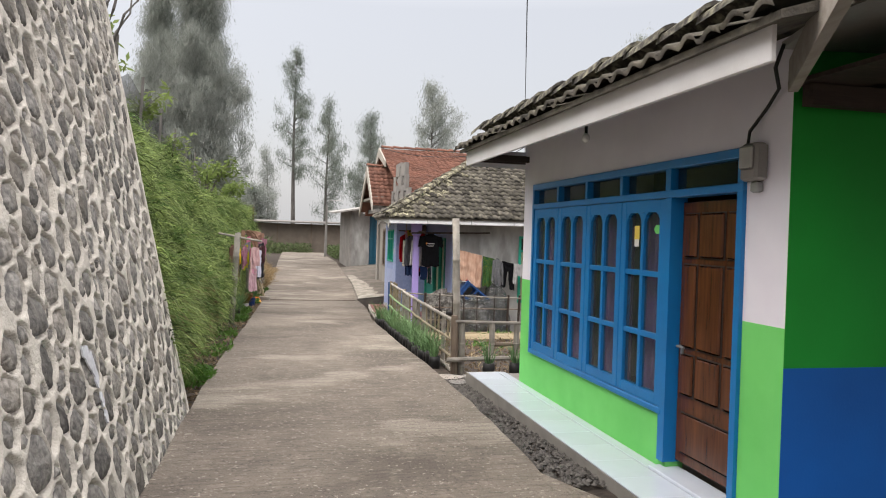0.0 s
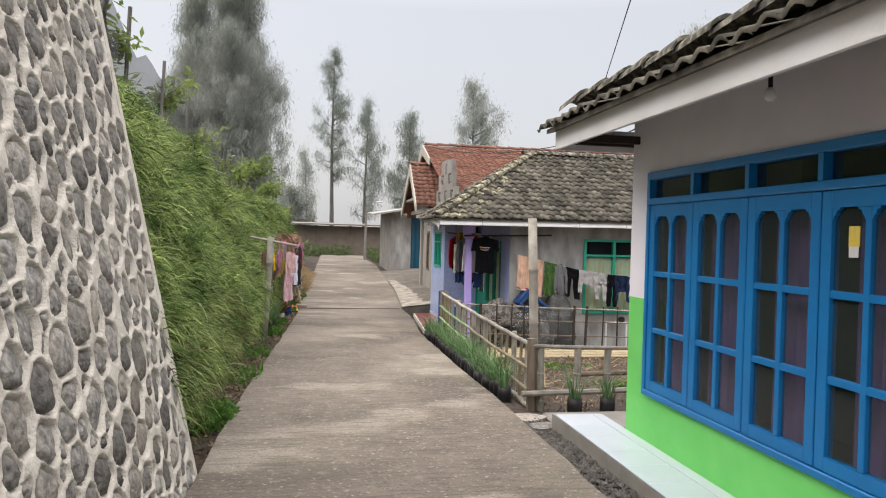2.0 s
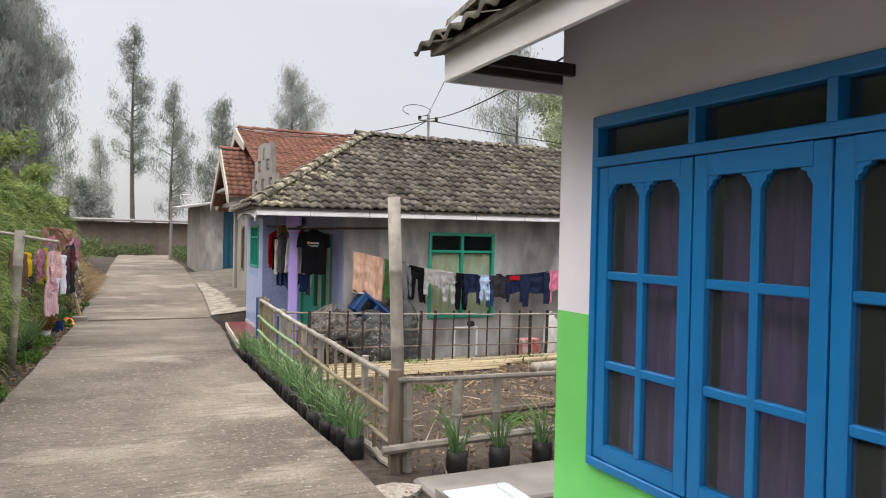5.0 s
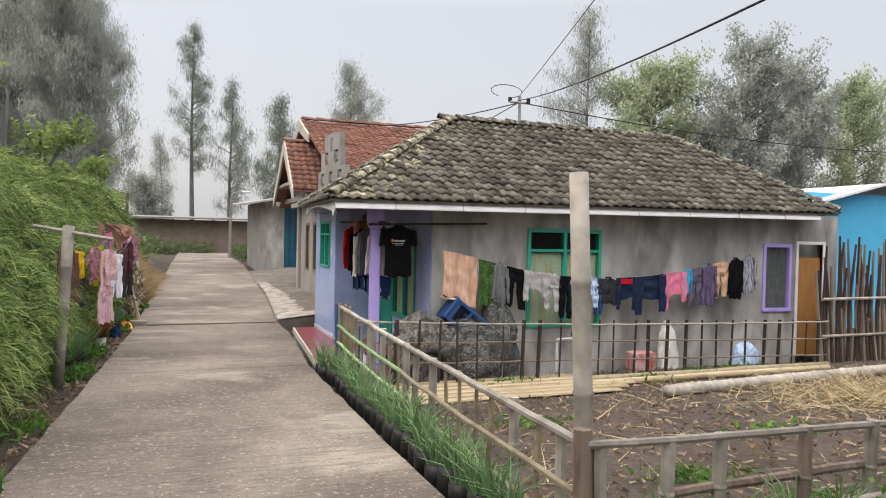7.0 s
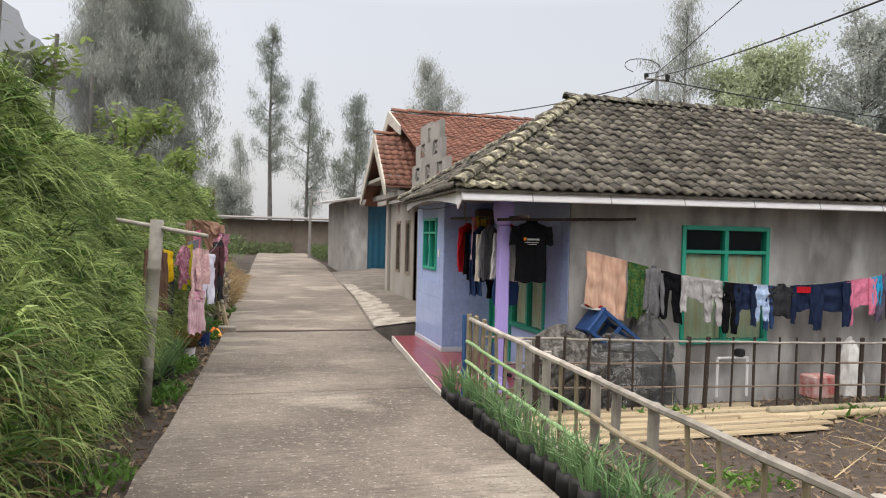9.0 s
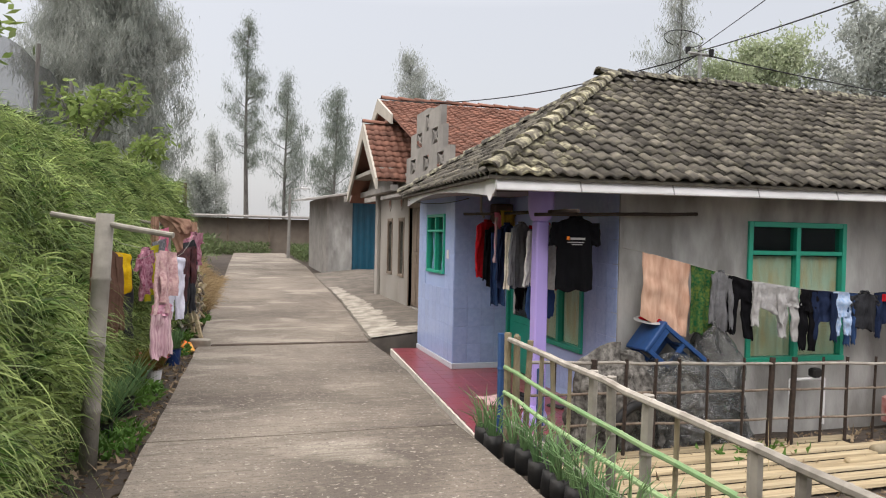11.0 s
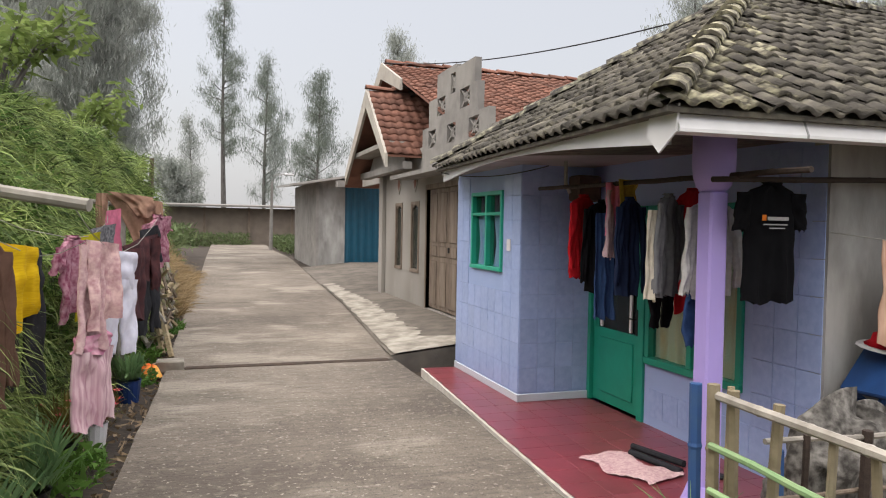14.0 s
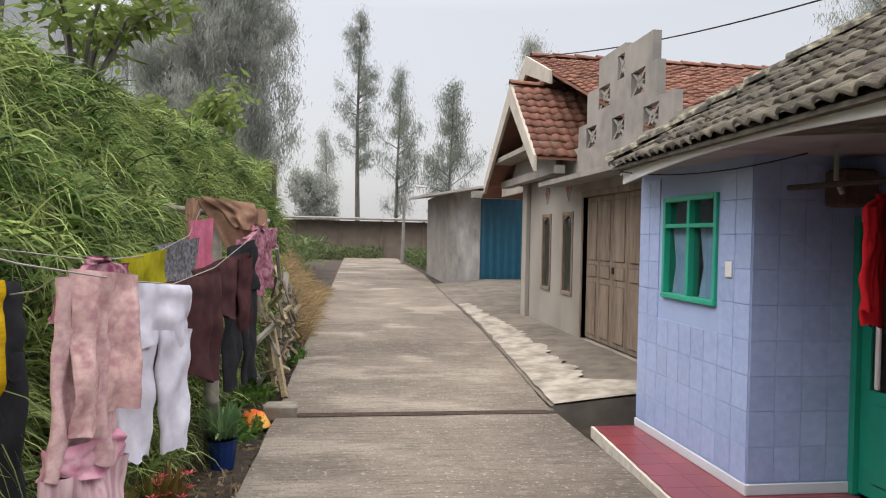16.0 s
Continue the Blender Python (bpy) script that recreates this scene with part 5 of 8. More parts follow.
PALE = mat("pale_cement_patch", (0.40, 0.37, 0.32), 0.9, (0.24, 0.215, 0.18), 6, 0.85, (0.13, 0.115, 0.095), 2.4, 0.85, 0.5, 40)
vs, n = [], 90
for i in range(n):
    y = 23.6 + i * (34 - 23.6) / (n - 1)
    r0 = lerp(ROAD_R, y) + 0.02 + 0.05 * noise.noise(Vector((1, y * 2, 0)))
    wdt = lerp([(23.6, 1.6), (24.1, 1.45), (24.6, 0.7), (29, 0.6), (34, 0.3)], y) + 0.2 * noise.noise(Vector((5, y * 1.6, 0))) + 0.16 * noise.noise(Vector((9, y * 6, 0)))
    for x in np.linspace(r0, r0 + wdt, 9):
        vs.append((x, y, apron_z(x, y) + 0.028))
part("pale_strip", Geo().add(vs, [(9 * i + k, 9 * i + k + 1, 9 * i + k + 10, 9 * i + k + 9) for i in range(n - 1) for k in range(8)]), PALE, apron, "pale patched cement strip")

# ---- garage with blue roller door ----
garage = thing("garage", "grey block garage with a dark blue roller door and sheet roof", "garage")
part("south_wall", Geo().box(4.1, 5.08, 40.6, 40.75, -0.4, 2.95), CEMENT_WALL, garage)
part("wall_over_door", Geo().box(5.08, 8.0, 40.6, 40.75, 2.85, 3.1), CEMENT_WALL, garage)
part("right_wall", Geo().box(6.6, 8.0, 40.6, 40.75, -0.4, 2.85), CEMENT_WALL, garage)
part("west_wall", Geo().box(4.0, 4.1, 40.6, 47.2, -0.4, 2.9), CONCRETE, garage, "paler concrete side wall")
part("back_wall", Geo().box(4.1, 8.0, 47.05, 47.2, -0.4, 2.9).box(7.9, 8.0, 40.75, 47, -0.4, 3), CEMENT_WALL, garage)
g = Geo()
n, vs = 22, []
for i in range(n + 1):
    x = 5.08 + (6.6 - 5.08) * i / n
    d = 0.02 if i % 4 < 2 else -0.02
    vs += [(x, 40.62 + d, -0.2), (x, 40.62 + d, 2.85)]
g.add(vs, [(2 * i, 2 * i + 2, 2 * i + 3, 2 * i + 1) for i in range(n)])
part("roller_door", g, ROLLER, garage, "dark blue ribbed metal roller door")
part("roof_sheet", Geo().add([(2.95, 40.0, 2.62), (8.2, 39.9, 3.55), (8.2, 47.6, 3.55), (3.2, 47.6, 2.9), (2.95, 40.0, 2.70), (8.2, 39.9, 3.63), (8.2, 47.6, 3.63), (3.2, 47.6, 2.98)], [(0, 1, 2, 3), (7, 6, 5, 4), (0, 4, 5, 1), (1, 5, 6, 2), (2, 6, 7, 3), (3, 7, 4, 0)]), GALV, garage, "galvanised sheet roof with pale edge")
part("lintel_box", Geo().box(4.6, 6.3, 39.6, 40.0, 2.62, 2.85, 0.01), CONCRETE, garage)

# ---- distant shed across the end of the lane ----
shed = thing("long_shed", "long low brown shed with a pale sheet roof", "shed")
SHED_ROOF = mat("weathered_sheet", (0.24, 0.225, 0.21), 0.8, (0.16, 0.15, 0.14), 2, 0.7, bump=0.1)
SHED = mat("brown_woven_wall", (0.20, 0.165, 0.135), 0.9, (0.14, 0.115, 0.095), 2, 0.7, bump=0.2)
part("wall", Geo().box(-16, 14, 66.5, 66.7, -0.6, 2.3), SHED, shed)
part("roof", Geo().prism([(65.7, 2.35), (65.7, 2.47), (69, 2.62), (69, 2.5)], "x", -16.5, 14.5), SHED_ROOF, shed)
for x in range(-15, 14, 3):
    part("post", Geo().box(x, x + 0.15, 66.35, 66.49, -0.6, 2.35), OLD_WOOD, shed)
lamp = thing("street_lamp", "pale concrete street lamp post with a curved arm", "lamp")
part("pole", Geo().tube([(3.6, 55, -0.5), (3.65, 55, 3.6)], [0.11, 0.07], 8), CONCRETE, lamp)
part("arm", Geo().tube([(3.65, 55, 3.5), (3.75, 55, 3.95), (4.4, 55, 4.05)], 0.03, 6), GALV, lamp)
part("lamp_head", Geo().box(4.3, 4.85, 54.9, 55.1, 3.98, 4.08, 0.03), WHITE, lamp)

# ---- pale blue house and the wattle fence behind the garden ----
house_d = thing("pale_blue_house", "bright pale blue house wall under a white sheet roof", "house")
SKYBLUE = mat("sky_blue_paint", (0.08, 0.42, 0.68), 0.7, (0.07, 0.36, 0.60), 2, 0.6, bump=0.1)
part("wall", Geo().box(16.9, 27, 22, 22.2, -1, 2.9).box(16.9, 17.1, 22.2, 28, -1, 2.9), SKYBLUE, house_d)
part("roof", Geo().prism([(16.2, 2.35), (19.5, 3.15), (27, 3.25), (27, 3.32), (19.5, 3.22), (16.2, 2.42)], "y", 21.6, 28), WHITE, house_d)
fence_w = thing("wattle_fence", "ragged fence of upright sticks and bamboo", "fence")
fr = random.Random(31)
for k in range(135):
    x = 11.8 + k * 0.05
    a = fr.uniform(-0.12, 0.12)
    h = fr.uniform(1.75, 2.5)
    part("stick", Geo().tube([(x, 16.75 + fr.uniform(-0.08, 0.08), -0.9), (x + a * 0.5, 16.8, -0.9 + h * 0.5), (x + a, 16.8 + fr.uniform(-0.1, 0.1), -0.9 + h)], [0.04, 0.034, 0.02], 5), DARK_WOOD if k % 3 else OLD_WOOD, fence_w)
for z in (-0.3, 0.4):
    part("rail", Geo().tube([(11.75, 16.72, z), (18, 16.72, z + 0.05)], 0.03, 6), BAMBOO, fence_w)


# ---- trees ----
def tree(name, label, x, y, base, top, spread, leaf, seed, lean=0.0, low=0.25, dense=1.0, shape="column", fine=1.0, sprays=26):
    """A tapered trunk with rising limbs and a loose crown of many small hanging sprays with gaps."""
    r = random.Random(seed)
    h = top - base
    t = thing(name, label, "tree", "trees beyond the lane", at=pose(x, y, base))
    pts = [Vector((lean * s * s * h * 0.1 + 0.2 * math.sin(3 * s + seed), 0.1 * math.sin(4 * s + seed), h * s)) for s in np.linspace(0, 0.97, 9)]
    part("trunk", Geo().tube(pts, [max(0.03, 0.0125 * h * (1 - 0.93 * s)) for s in np.linspace(0, 1, 9)], 7), BARK, t)
    limbs, cv, cf = Geo(), [], []
    n = int(30 * dense)
    lop = [r.uniform(0.55, 1.15) for _ in range(14)]
    for k in range(n):
        s = low + (0.99 - low) * ((k + r.random()) / n) ** 0.9
        f = s / 0.97 * 8
        i = min(7, int(f))
        p = pts[i].lerp(pts[i + 1], min(1, max(0, f - i)))
        w = r.uniform(0, 2 * math.pi)
        q = (s - low) / (1 - low)
        prof = {"column": min(1, 0.45 + 2.2 * q) * max(0.1, 1.05 - q) ** 0.7, "round": math.sqrt(max(0.05, 1 - (2 * q - 1) ** 2)), "cone": (1 - q) ** 0.8 + 0.1}[shape]
        reach = spread * prof * lop[int(q * 6.99) * 2 + (1 if math.cos(w) > 0 else 0)] * r.uniform(0.5, 1.15)
        rise = reach * r.uniform(0.35, 1.0)
        end = p + Vector((math.cos(w) * reach, math.sin(w) * reach, rise))
        mid = p.lerp(end, 0.5) + Vector((0, 0, -rise * 0.1))
        limbs.tube([p, mid, end], [0.0025 * h + 0.01, 0.02, 0.006], 4, False)
        for j in range(int(4 + 5 * reach)):
            c = p.lerp(end, r.uniform(0.3, 1.08)) + Vector((r.gauss(0, 0.17), r.gauss(0, 0.17), r.gauss(0, 0.2)))
            size = r.uniform(0.16, 0.36) if shape == "column" else r.uniform(0.14, 0.3)
            for m_ in range(sprays):
                a = c + Vector((r.gauss(0, size), r.gauss(0, size), r.gauss(0, size * 1.3)))
                if shape == "round":
                    ln, wd, dz = r.uniform(0.12, 0.26), r.uniform(0.04, 0.09), r.gauss(0, 0.7)
                else:
                    ln, wd, dz = r.uniform(0.2, 0.45) * fine, r.uniform(0.012, 0.026) * fine, -0.8
                d = Vector((r.gauss(0, 0.4), r.gauss(0, 0.4), dz)).normalized() * ln
                sd = Vector((math.cos(w + m_), math.sin(w + m_), r.uniform(-0.3, 0.3))) * wd
                o = len(cv)
                cv += [tuple(a - sd), tuple(a + sd), tuple(a + d)]
                cf.append((o, o + 1, o + 2))
    tagged(part("limb", limbs, BARK, t), kind="stuff")
    me = bpy.data.meshes.new("crown")
    me.from_pydata(cv, [], cf)
    me.materials.append(leaf)
    crown = new("crown", me)
    crown.parent = t
    tagged(crown, kind="stuff")
    return t


tree("casuarina", "tall dense dark casuarina tree standing on the bank in the mist", -4.9, 48, 0, 19.5, 3.77, HAZED_LEAF, 1, low=0.10, dense=9, fine=0.85, sprays=80)
tree("casuarina", "tall dense dark casuarina tree standing on the bank in the mist", -7.4, 50, 0, 17.5, 2.86, HAZED_LEAF, 2, low=0.15, dense=4.5, fine=0.85, sprays=60)
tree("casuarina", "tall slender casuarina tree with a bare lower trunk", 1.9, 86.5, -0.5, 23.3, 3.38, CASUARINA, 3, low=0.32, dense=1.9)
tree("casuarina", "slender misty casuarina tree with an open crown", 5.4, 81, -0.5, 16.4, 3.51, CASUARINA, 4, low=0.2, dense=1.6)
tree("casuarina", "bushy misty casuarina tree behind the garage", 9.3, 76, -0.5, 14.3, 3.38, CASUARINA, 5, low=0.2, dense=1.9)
tree("pale_tree", "pale broad tree fading into the mist", 14.6, 70, -0.5, 16.6, 3.90, HAZED_LEAF, 6, low=0.35, dense=2.2)
tree("pale_tree", "small pale tree fading into the mist", -1.2, 81.6, -0.5, 10.8, 2.21, HAZED_LEAF, 7, low=0.2, dense=1.0)
tree("casuarina", "small rounded dark tree beyond the shed", -2.2, 74, -0.5, 5.6, 2.47, HAZED_LEAF, 8, low=0.1, dense=1.5, shape="round")
tree("pale_tree", "pale casuarina fading into the mist", -12.5, 75, 0, 19.8, 3.38, HAZED_LEAF, 9, low=0.2, dense=1.5)
tree("pale_tree", "tall pale tree with an open crown in the mist", 24.0, 45, -1, 15.4, 2.99, HAZED_LEAF, 10, low=0.3, dense=1.4)
tree("round_tree", "round green tree behind the grey house, paled by painted haze", 27.2, 42.8, -1, 11.7, 3.70, ROUND_LEAF, 11, low=0.35, dense=2.6, shape="round")
tree("broad_tree", "broad green tree behind the grey house, greyed by painted haze", 31.4, 40, -1, 12.7, 3.6, MISTY_LEAF, 12, low=0.25, dense=2.2, shape="round")
tree("broad_tree", "broad green tree behind the grey house, greyed by painted haze", 36.8, 41, -1, 11.8, 3.3, MISTY_LEAF, 13, low=0.2, dense=2.0, shape="round")
tree("broad_tree", "broad green tree behind the grey house, greyed by painted haze", 42.5, 42, -1, 12.1, 3.6, ROUND_LEAF, 14, low=0.2, dense=2.2, shape="round")
tree("broad_tree", "broad green tree behind the grey house, greyed by painted haze", 34.0, 46, -1, 9.5, 3.90, MISTY_LEAF, 15, low=0.1, dense=2.2, shape="round")

# ---- grassy bank ----
FOOT = [(7.0, -1.45), (10, -1.35), (13, -1.35), (16, -1.3), (20, -1.25), (24, -1.1), (28.5, -0.85)]
TOPZ = [(7.0, 3.5), (12, 3.3), (15, 3.05), (18, 2.75), (22, 2.6), (26, 2.55), (28.5, 2.45)]


def bank_pt(y, s, lump=True):
    """A point of the bank's face: s runs from 0 at its foot to 1 at its brow, on to 1.6 behind."""
    f, t = lerp(FOOT, y), lerp(TOPZ, y)
    z0 = gz(y) - 0.1
    prof_x = lerp([(0, 0), (0.08, 0.02), (0.3, -0.12), (0.6, -0.55), (0.85, -0.95), (1.0, -1.35), (1.6, -4.5)], s)
    prof_z = lerp([(0, 0), (0.08, 0.14), (0.3, 0.36), (0.6, 0.64), (0.85, 0.87), (1.0, 0.96), (1.6, 1.05)], s)
    b = noise.noise(Vector((y * 0.8, s * 3, 0))) * 0.28 + noise.noise(Vector((y * 2.2, s * 7, 4))) * 0.22 if lump else 0
    prof_x *= lerp([(19, 1.0), (26, 0.5)], y)
    return Vector((f + prof_x + b, y, z0 + (t - z0) * prof_z + b * 0.4))


ys, ss = np.linspace(7.0, 28.5, 110), np.concatenate([np.linspace(0, 1, 26), [1.2, 1.6]])
vs = [bank_pt(y, s) for y in ys for s in ss]
n = len(ss)
g = Geo().add(vs, [(j * n + i, j * n + i + 1, (j + 1) * n + i + 1, (j + 1) * n + i) for j in range(len(ys) - 1) for i in range(n - 1)])
end = [vs[(len(ys) - 1) * n + i] for i in range(n)]
g.add(end + [Vector((p.x - 0.3, 29.6, -0.7)) for p in end], [(i, i + 1, n + i + 1, n + i) for i in range(n - 1)])
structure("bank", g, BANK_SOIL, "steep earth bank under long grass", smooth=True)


def blades(name, label, spots, material, length, width, droop, seed, segs=3, category="grass"):
    """Many bent, tapering blades, one mesh."""
    r = random.Random(seed)
    vs, fs = [], []
    for p, nrm in spots:
        ln, wd = length * r.uniform(0.5, 1.35), width * r.uniform(0.6, 1.4)
        w = r.uniform(0, 2 * math.pi)
        d = Vector((nrm[0] + r.gauss(0, 0.7), nrm[1] + r.gauss(0, 0.7), nrm[2] + r.gauss(0, 0.4))).normalized()
        side = d.cross(Vector((math.cos(w), math.sin(w), 0.3))).normalized() * wd
        q = Vector(p)
        o = len(vs)
        for k in range(segs):
            f = 1 - k / segs
            vs += [tuple(q - side * f), tuple(q + side * f)]
            q = q + d * (ln / segs)
            d = (d + Vector((0, 0, -droop * r.uniform(0.5, 1.4)))).normalized()
        vs.append(tuple(q))
        for k in range(segs - 1):
            fs.append((o + 2 * k, o + 2 * k + 1, o + 2 * k + 3, o + 2 * k + 2))
        fs.append((o + 2 * segs - 2, o + 2 * segs - 1, o + 2 * segs))
    me = bpy.data.meshes.new(name)
    me.from_pydata(vs, [], fs)
    me.materials.append(material)
    return tagged(new(name, me), label, category, kind="stuff")


gr = random.Random(17)
spots = []
for _ in range(3300):
    y = 7.6 + (28.4 - 7.6) * gr.random() ** 1.2
    s = gr.random() ** 0.85 * 1.12 + 0.02
    root, rise = bank_pt(y, s), gr.uniform(0.0, 0.16)
    lean = gr.uniform(-0.5, 0.4)
    for _ in range(22):
        spots.append((root + Vector((rise * gr.random(), gr.gauss(0, 0.07), gr.gauss(0, 0.06))), (0.6, lean + gr.gauss(0, 0.35), 0.85)))
blades("bank_grass", "long drooping green grass covering the bank", spots, GRASS, 0.46, 0.0105, 0.62, 5, 5)
spots = []
for _ in range(5200):
    y = 7.7 + 20.5 * gr.random() ** 1.2
    s = gr.random() * 1.1 + 0.04
    spots.append((bank_pt(y, s) + Vector((0.08, 0, 0.06)), (0.7, gr.uniform(-0.7, 0.5), 0.9)))
blades("bank_grass_stems", "long pale arching grass blades over the bank", spots, leaf_mat("pale_grass", (0.17, 0.25, 0.07), (0.32, 0.40, 0.16), 1.2, 0.3, 0.4), 0.55, 0.009, 0.5, 7, 6)
spots = []
for _ in range(17000):
    y = 7.7 + 20.5 * gr.random() ** 1.2
    s = gr.random() * 1.1 + 0.03
    if noise.noise(Vector((y * 0.9, s * 3, 30))) > 0.0:
        spots.append((bank_pt(y, s) + Vector((0.06, 0, 0.04)), (0.8, gr.uniform(-0.5, 0.5), 0.6)))
blades("bank_leaves", "broad bright leaves of weeds among the bank grass", spots, WEED, 0.16, 0.022, 0.3, 6, 3, "weeds")
spots = []
for _ in range(800):
    y, s = gr.uniform(7.8, 14), gr.uniform(0.0, 0.25)
    spots.append((bank_pt(y, s) + Vector((0.03, 0, 0)), (0.8, 0, 0.2)))
blades("dry_bank_grass", "dead brown grass at the bank's foot", spots, GRASS_DRY, 0.35, 0.008, 0.6, 8, 3)
# verge weeds and litter at the bank's foot
spots = []
for cx, cy, rad, cnt in ((-1.15, 9.6, 0.35, 900), (-1.0, 14.2, 0.25, 160), (-0.95, 17.3, 0.3, 350), (-0.95, 19.3, 0.3, 500), (-0.85, 24.8, 0.35, 800), (-0.6, 27.0, 0.3, 500), (-1.0, 12.0, 0.3, 150), (-0.75, 22.9, 0.25, 300)):
    for _ in range(cnt):
        a, q = gr.uniform(0, 6.28), rad * math.sqrt(gr.random())
        x, y = cx + q * math.cos(a), cy + q * 1.9 * math.sin(a)
        spots.append(((x, y, soil_z(x, y) + 0.01 + gr.random() * 0.12), (0, 0, 0.7)))
blades("verge_weeds", "low bright green weeds on the soil verge", spots, WEED, 0.1, 0.02, 0.35, 9, 2, "weeds")
LITTER = leaf_mat("dead_leaf", (0.20, 0.14, 0.09), (0.30, 0.23, 0.15), 3, 0.1, 0.5)
spots = []
for _ in range(2600):
    y = gr.uniform(7.8, 27)
    x = gr.uniform(-1.45, lerp(ROAD_L, y))
    spots.append(((x, y, soil_z(x, y) + 0.015), (gr.uniform(-1, 1), gr.uniform(-1, 1), 0.12)))
for _ in range(5200):
    x, y = gr.uniform(2.6, 10), gr.uniform(9.2, 17)
    spots.append(((x, y, soil_z(x, y) + 0.02), (gr.uniform(-1, 1), gr.uniform(-1, 1), 0.12)))
blades("leaf_litter", "dry brown leaf litter scattered on the soil", spots, LITTER, 0.09, 0.014, 0.05, 10, 2, "litter")
# dry grass and green tuft where the bank ends
spots = []
for _ in range(13000):
    x, y = gr.gauss(-0.95, 0.4), gr.uniform(28.6, 38)
    if x < lerp(ROAD_L, y) - 0.1:
        spots.append(((x, y, gz(y) - 0.05 + max(0, (-0.55 - x)) * 1.6 * gr.random()), (0.4, gr.uniform(-0.5, 0.3), 0.9)))
blades("dry_grass_clump", "tall dry straw-coloured grass beside the lane", spots, GRASS_DRY, 0.5, 0.012, 0.35, 11, 4)
spots = []
for _ in range(3200):
    x, y = gr.gauss(-1.7, 0.5), gr.uniform(36, 50)
    spots.append(((x, y, gz(y) + 0.5 + gr.random() * 0.9), (0.3, -0.3, 0.6)))
for _ in range(2600):
    y = gr.uniform(49, 62)
    x = lerp(ROAD_R, y) + 0.25 + gr.random() * 1.6
    spots.append(((x, y, gz(y) + gr.random() * 0.7), (gr.uniform(-0.5, 0.5), -0.4, 0.6)))
for _ in range(2200):
    x, y = gr.uniform(-4, 3), gr.uniform(63, 66)
    spots.append(((x, y, -0.4 + gr.random() * 0.9), (gr.uniform(-0.5, 0.5), -0.5, 0.6)))
blades("lane_end_bushes", "green bushes and weeds along the lane's far end", spots, leaf_mat("lane_bush_leaf", (0.085, 0.125, 0.05), (0.14, 0.17, 0.08), 1.5, 0.3, 0.4), 0.3, 0.045, 0.25, 12, 2, "bushes")

SHRUB = leaf_mat("shrub_leaf", (0.13, 0.19, 0.055), (0.24, 0.30, 0.10), 2, 0.45, 0.4)
# shrubs and a dark net on the brow of the bank
for sx, sy, sz, hh, sd in ((-3.3, 15.6, 3.1, 1.3, 41), (-3.2, 19.6, 2.8, 1.3, 42), (-2.2, 22.8, 2.5, 1.2, 43), (-1.9, 26.2, 2.4, 0.9, 44), (-3.4, 12.6, 3.5, 1.3, 45)):
    r = random.Random(sd)
    sh = thing("shrub", "leggy green shrub on top of the grassy bank", "shrub", "shrubs on the bank", at=pose(sx, sy, sz))
    st, lf = Geo(), Geo()
    for k in range(9):
        w = r.uniform(0, 6.28)
        e = Vector((math.cos(w) * r.uniform(0.3, 1.0), math.sin(w) * r.uniform(0.4, 1.3), hh * r.uniform(0.5, 1.0)))
        m_ = e * 0.5 + Vector((0, 0, 0.15))
        st.tube([(0, 0, -0.2), m_, e], [0.03, 0.02, 0.006], 5, False)
        for _ in range(70):
            c = m_.lerp(e, r.uniform(0, 1.1)) + Vector((r.gauss(0, 0.12), r.gauss(0, 0.12), r.gauss(0, 0.1)))
            d = Vector((r.gauss(0, 1), r.gauss(0, 1), r.gauss(-0.3, 0.5))).normalized() * r.uniform(0.12, 0.24)
            sd_ = d.cross(Vector((r.random(), r.random(), 1))).normalized() * 0.035
            lf.add([c, c + d * 0.5 + sd_, c + d, c + d * 0.5 - sd_], [(0, 1, 2, 3)])
    tagged(part("stem", st, BARK, sh), kind="stuff")
    tagged(part("leaves", lf, SHRUB, sh), kind="stuff")
NET = mat("dark_shade_net", (0.075, 0.078, 0.08), 0.95, (0.12, 0.12, 0.12), 4, 0.7, bump=0.3)
nn, nl = NET.node_tree.nodes, NET.node_tree.links
n_tr, n_mx = nn.new("ShaderNodeBsdfTransparent"), nn.new("ShaderNodeMixShader")
n_mx.inputs[0].default_value = 0.35
nl.new(nn["Principled BSDF"].outputs[0], n_mx.inputs[1])
nl.new(n_tr.outputs[0], n_mx.inputs[2])
nl.new(n_mx.outputs[0], nn["Material Output"].inputs[0])
net = thing("net_fence", "sagging dark shade net fence along the bank's top", "fence")
vs = []
for i in range(41):
    y = 10.5 + i * 0.4
    for j in range(6):
        vs.append((-2.8 + 0.1 * noise.noise(Vector((y, j, 0))), y, lerp(TOPZ, y) - 0.1 + j * 0.27 * (1 + 0.4 * noise.noise(Vector((y * 0.7, 0, 2))))))
part("net", Geo().add(vs, [(i * 6 + j, i * 6 + j + 1, (i + 1) * 6 + j + 1, (i + 1) * 6 + j) for i in range(40) for j in range(5)]), NET, net)
for y in np.arange(10.5, 27, 2.4):
    part("stake", Geo().tube([(-2.8, y, 2.0), (-2.72, y + 0.1, lerp(TOPZ, y) + 1.5)], 0.03, 6), BARK, net)
# bare twiggy branch by the stone wall
tw = Geo()
r = random.Random(77)
for k in range(5):
    a = Vector((-2.0, 8.4 + 0.2 * k, 3.3))
    pts = [a]
    for _ in range(5):
        a = a + Vector((r.uniform(-0.12, 0.16), r.uniform(-0.15, 0.15), r.uniform(0.18, 0.4)))
        pts.append(a)
    tw.tube(pts, [0.022, 0.02, 0.016, 0.012, 0.008, 0.004], 5, False)
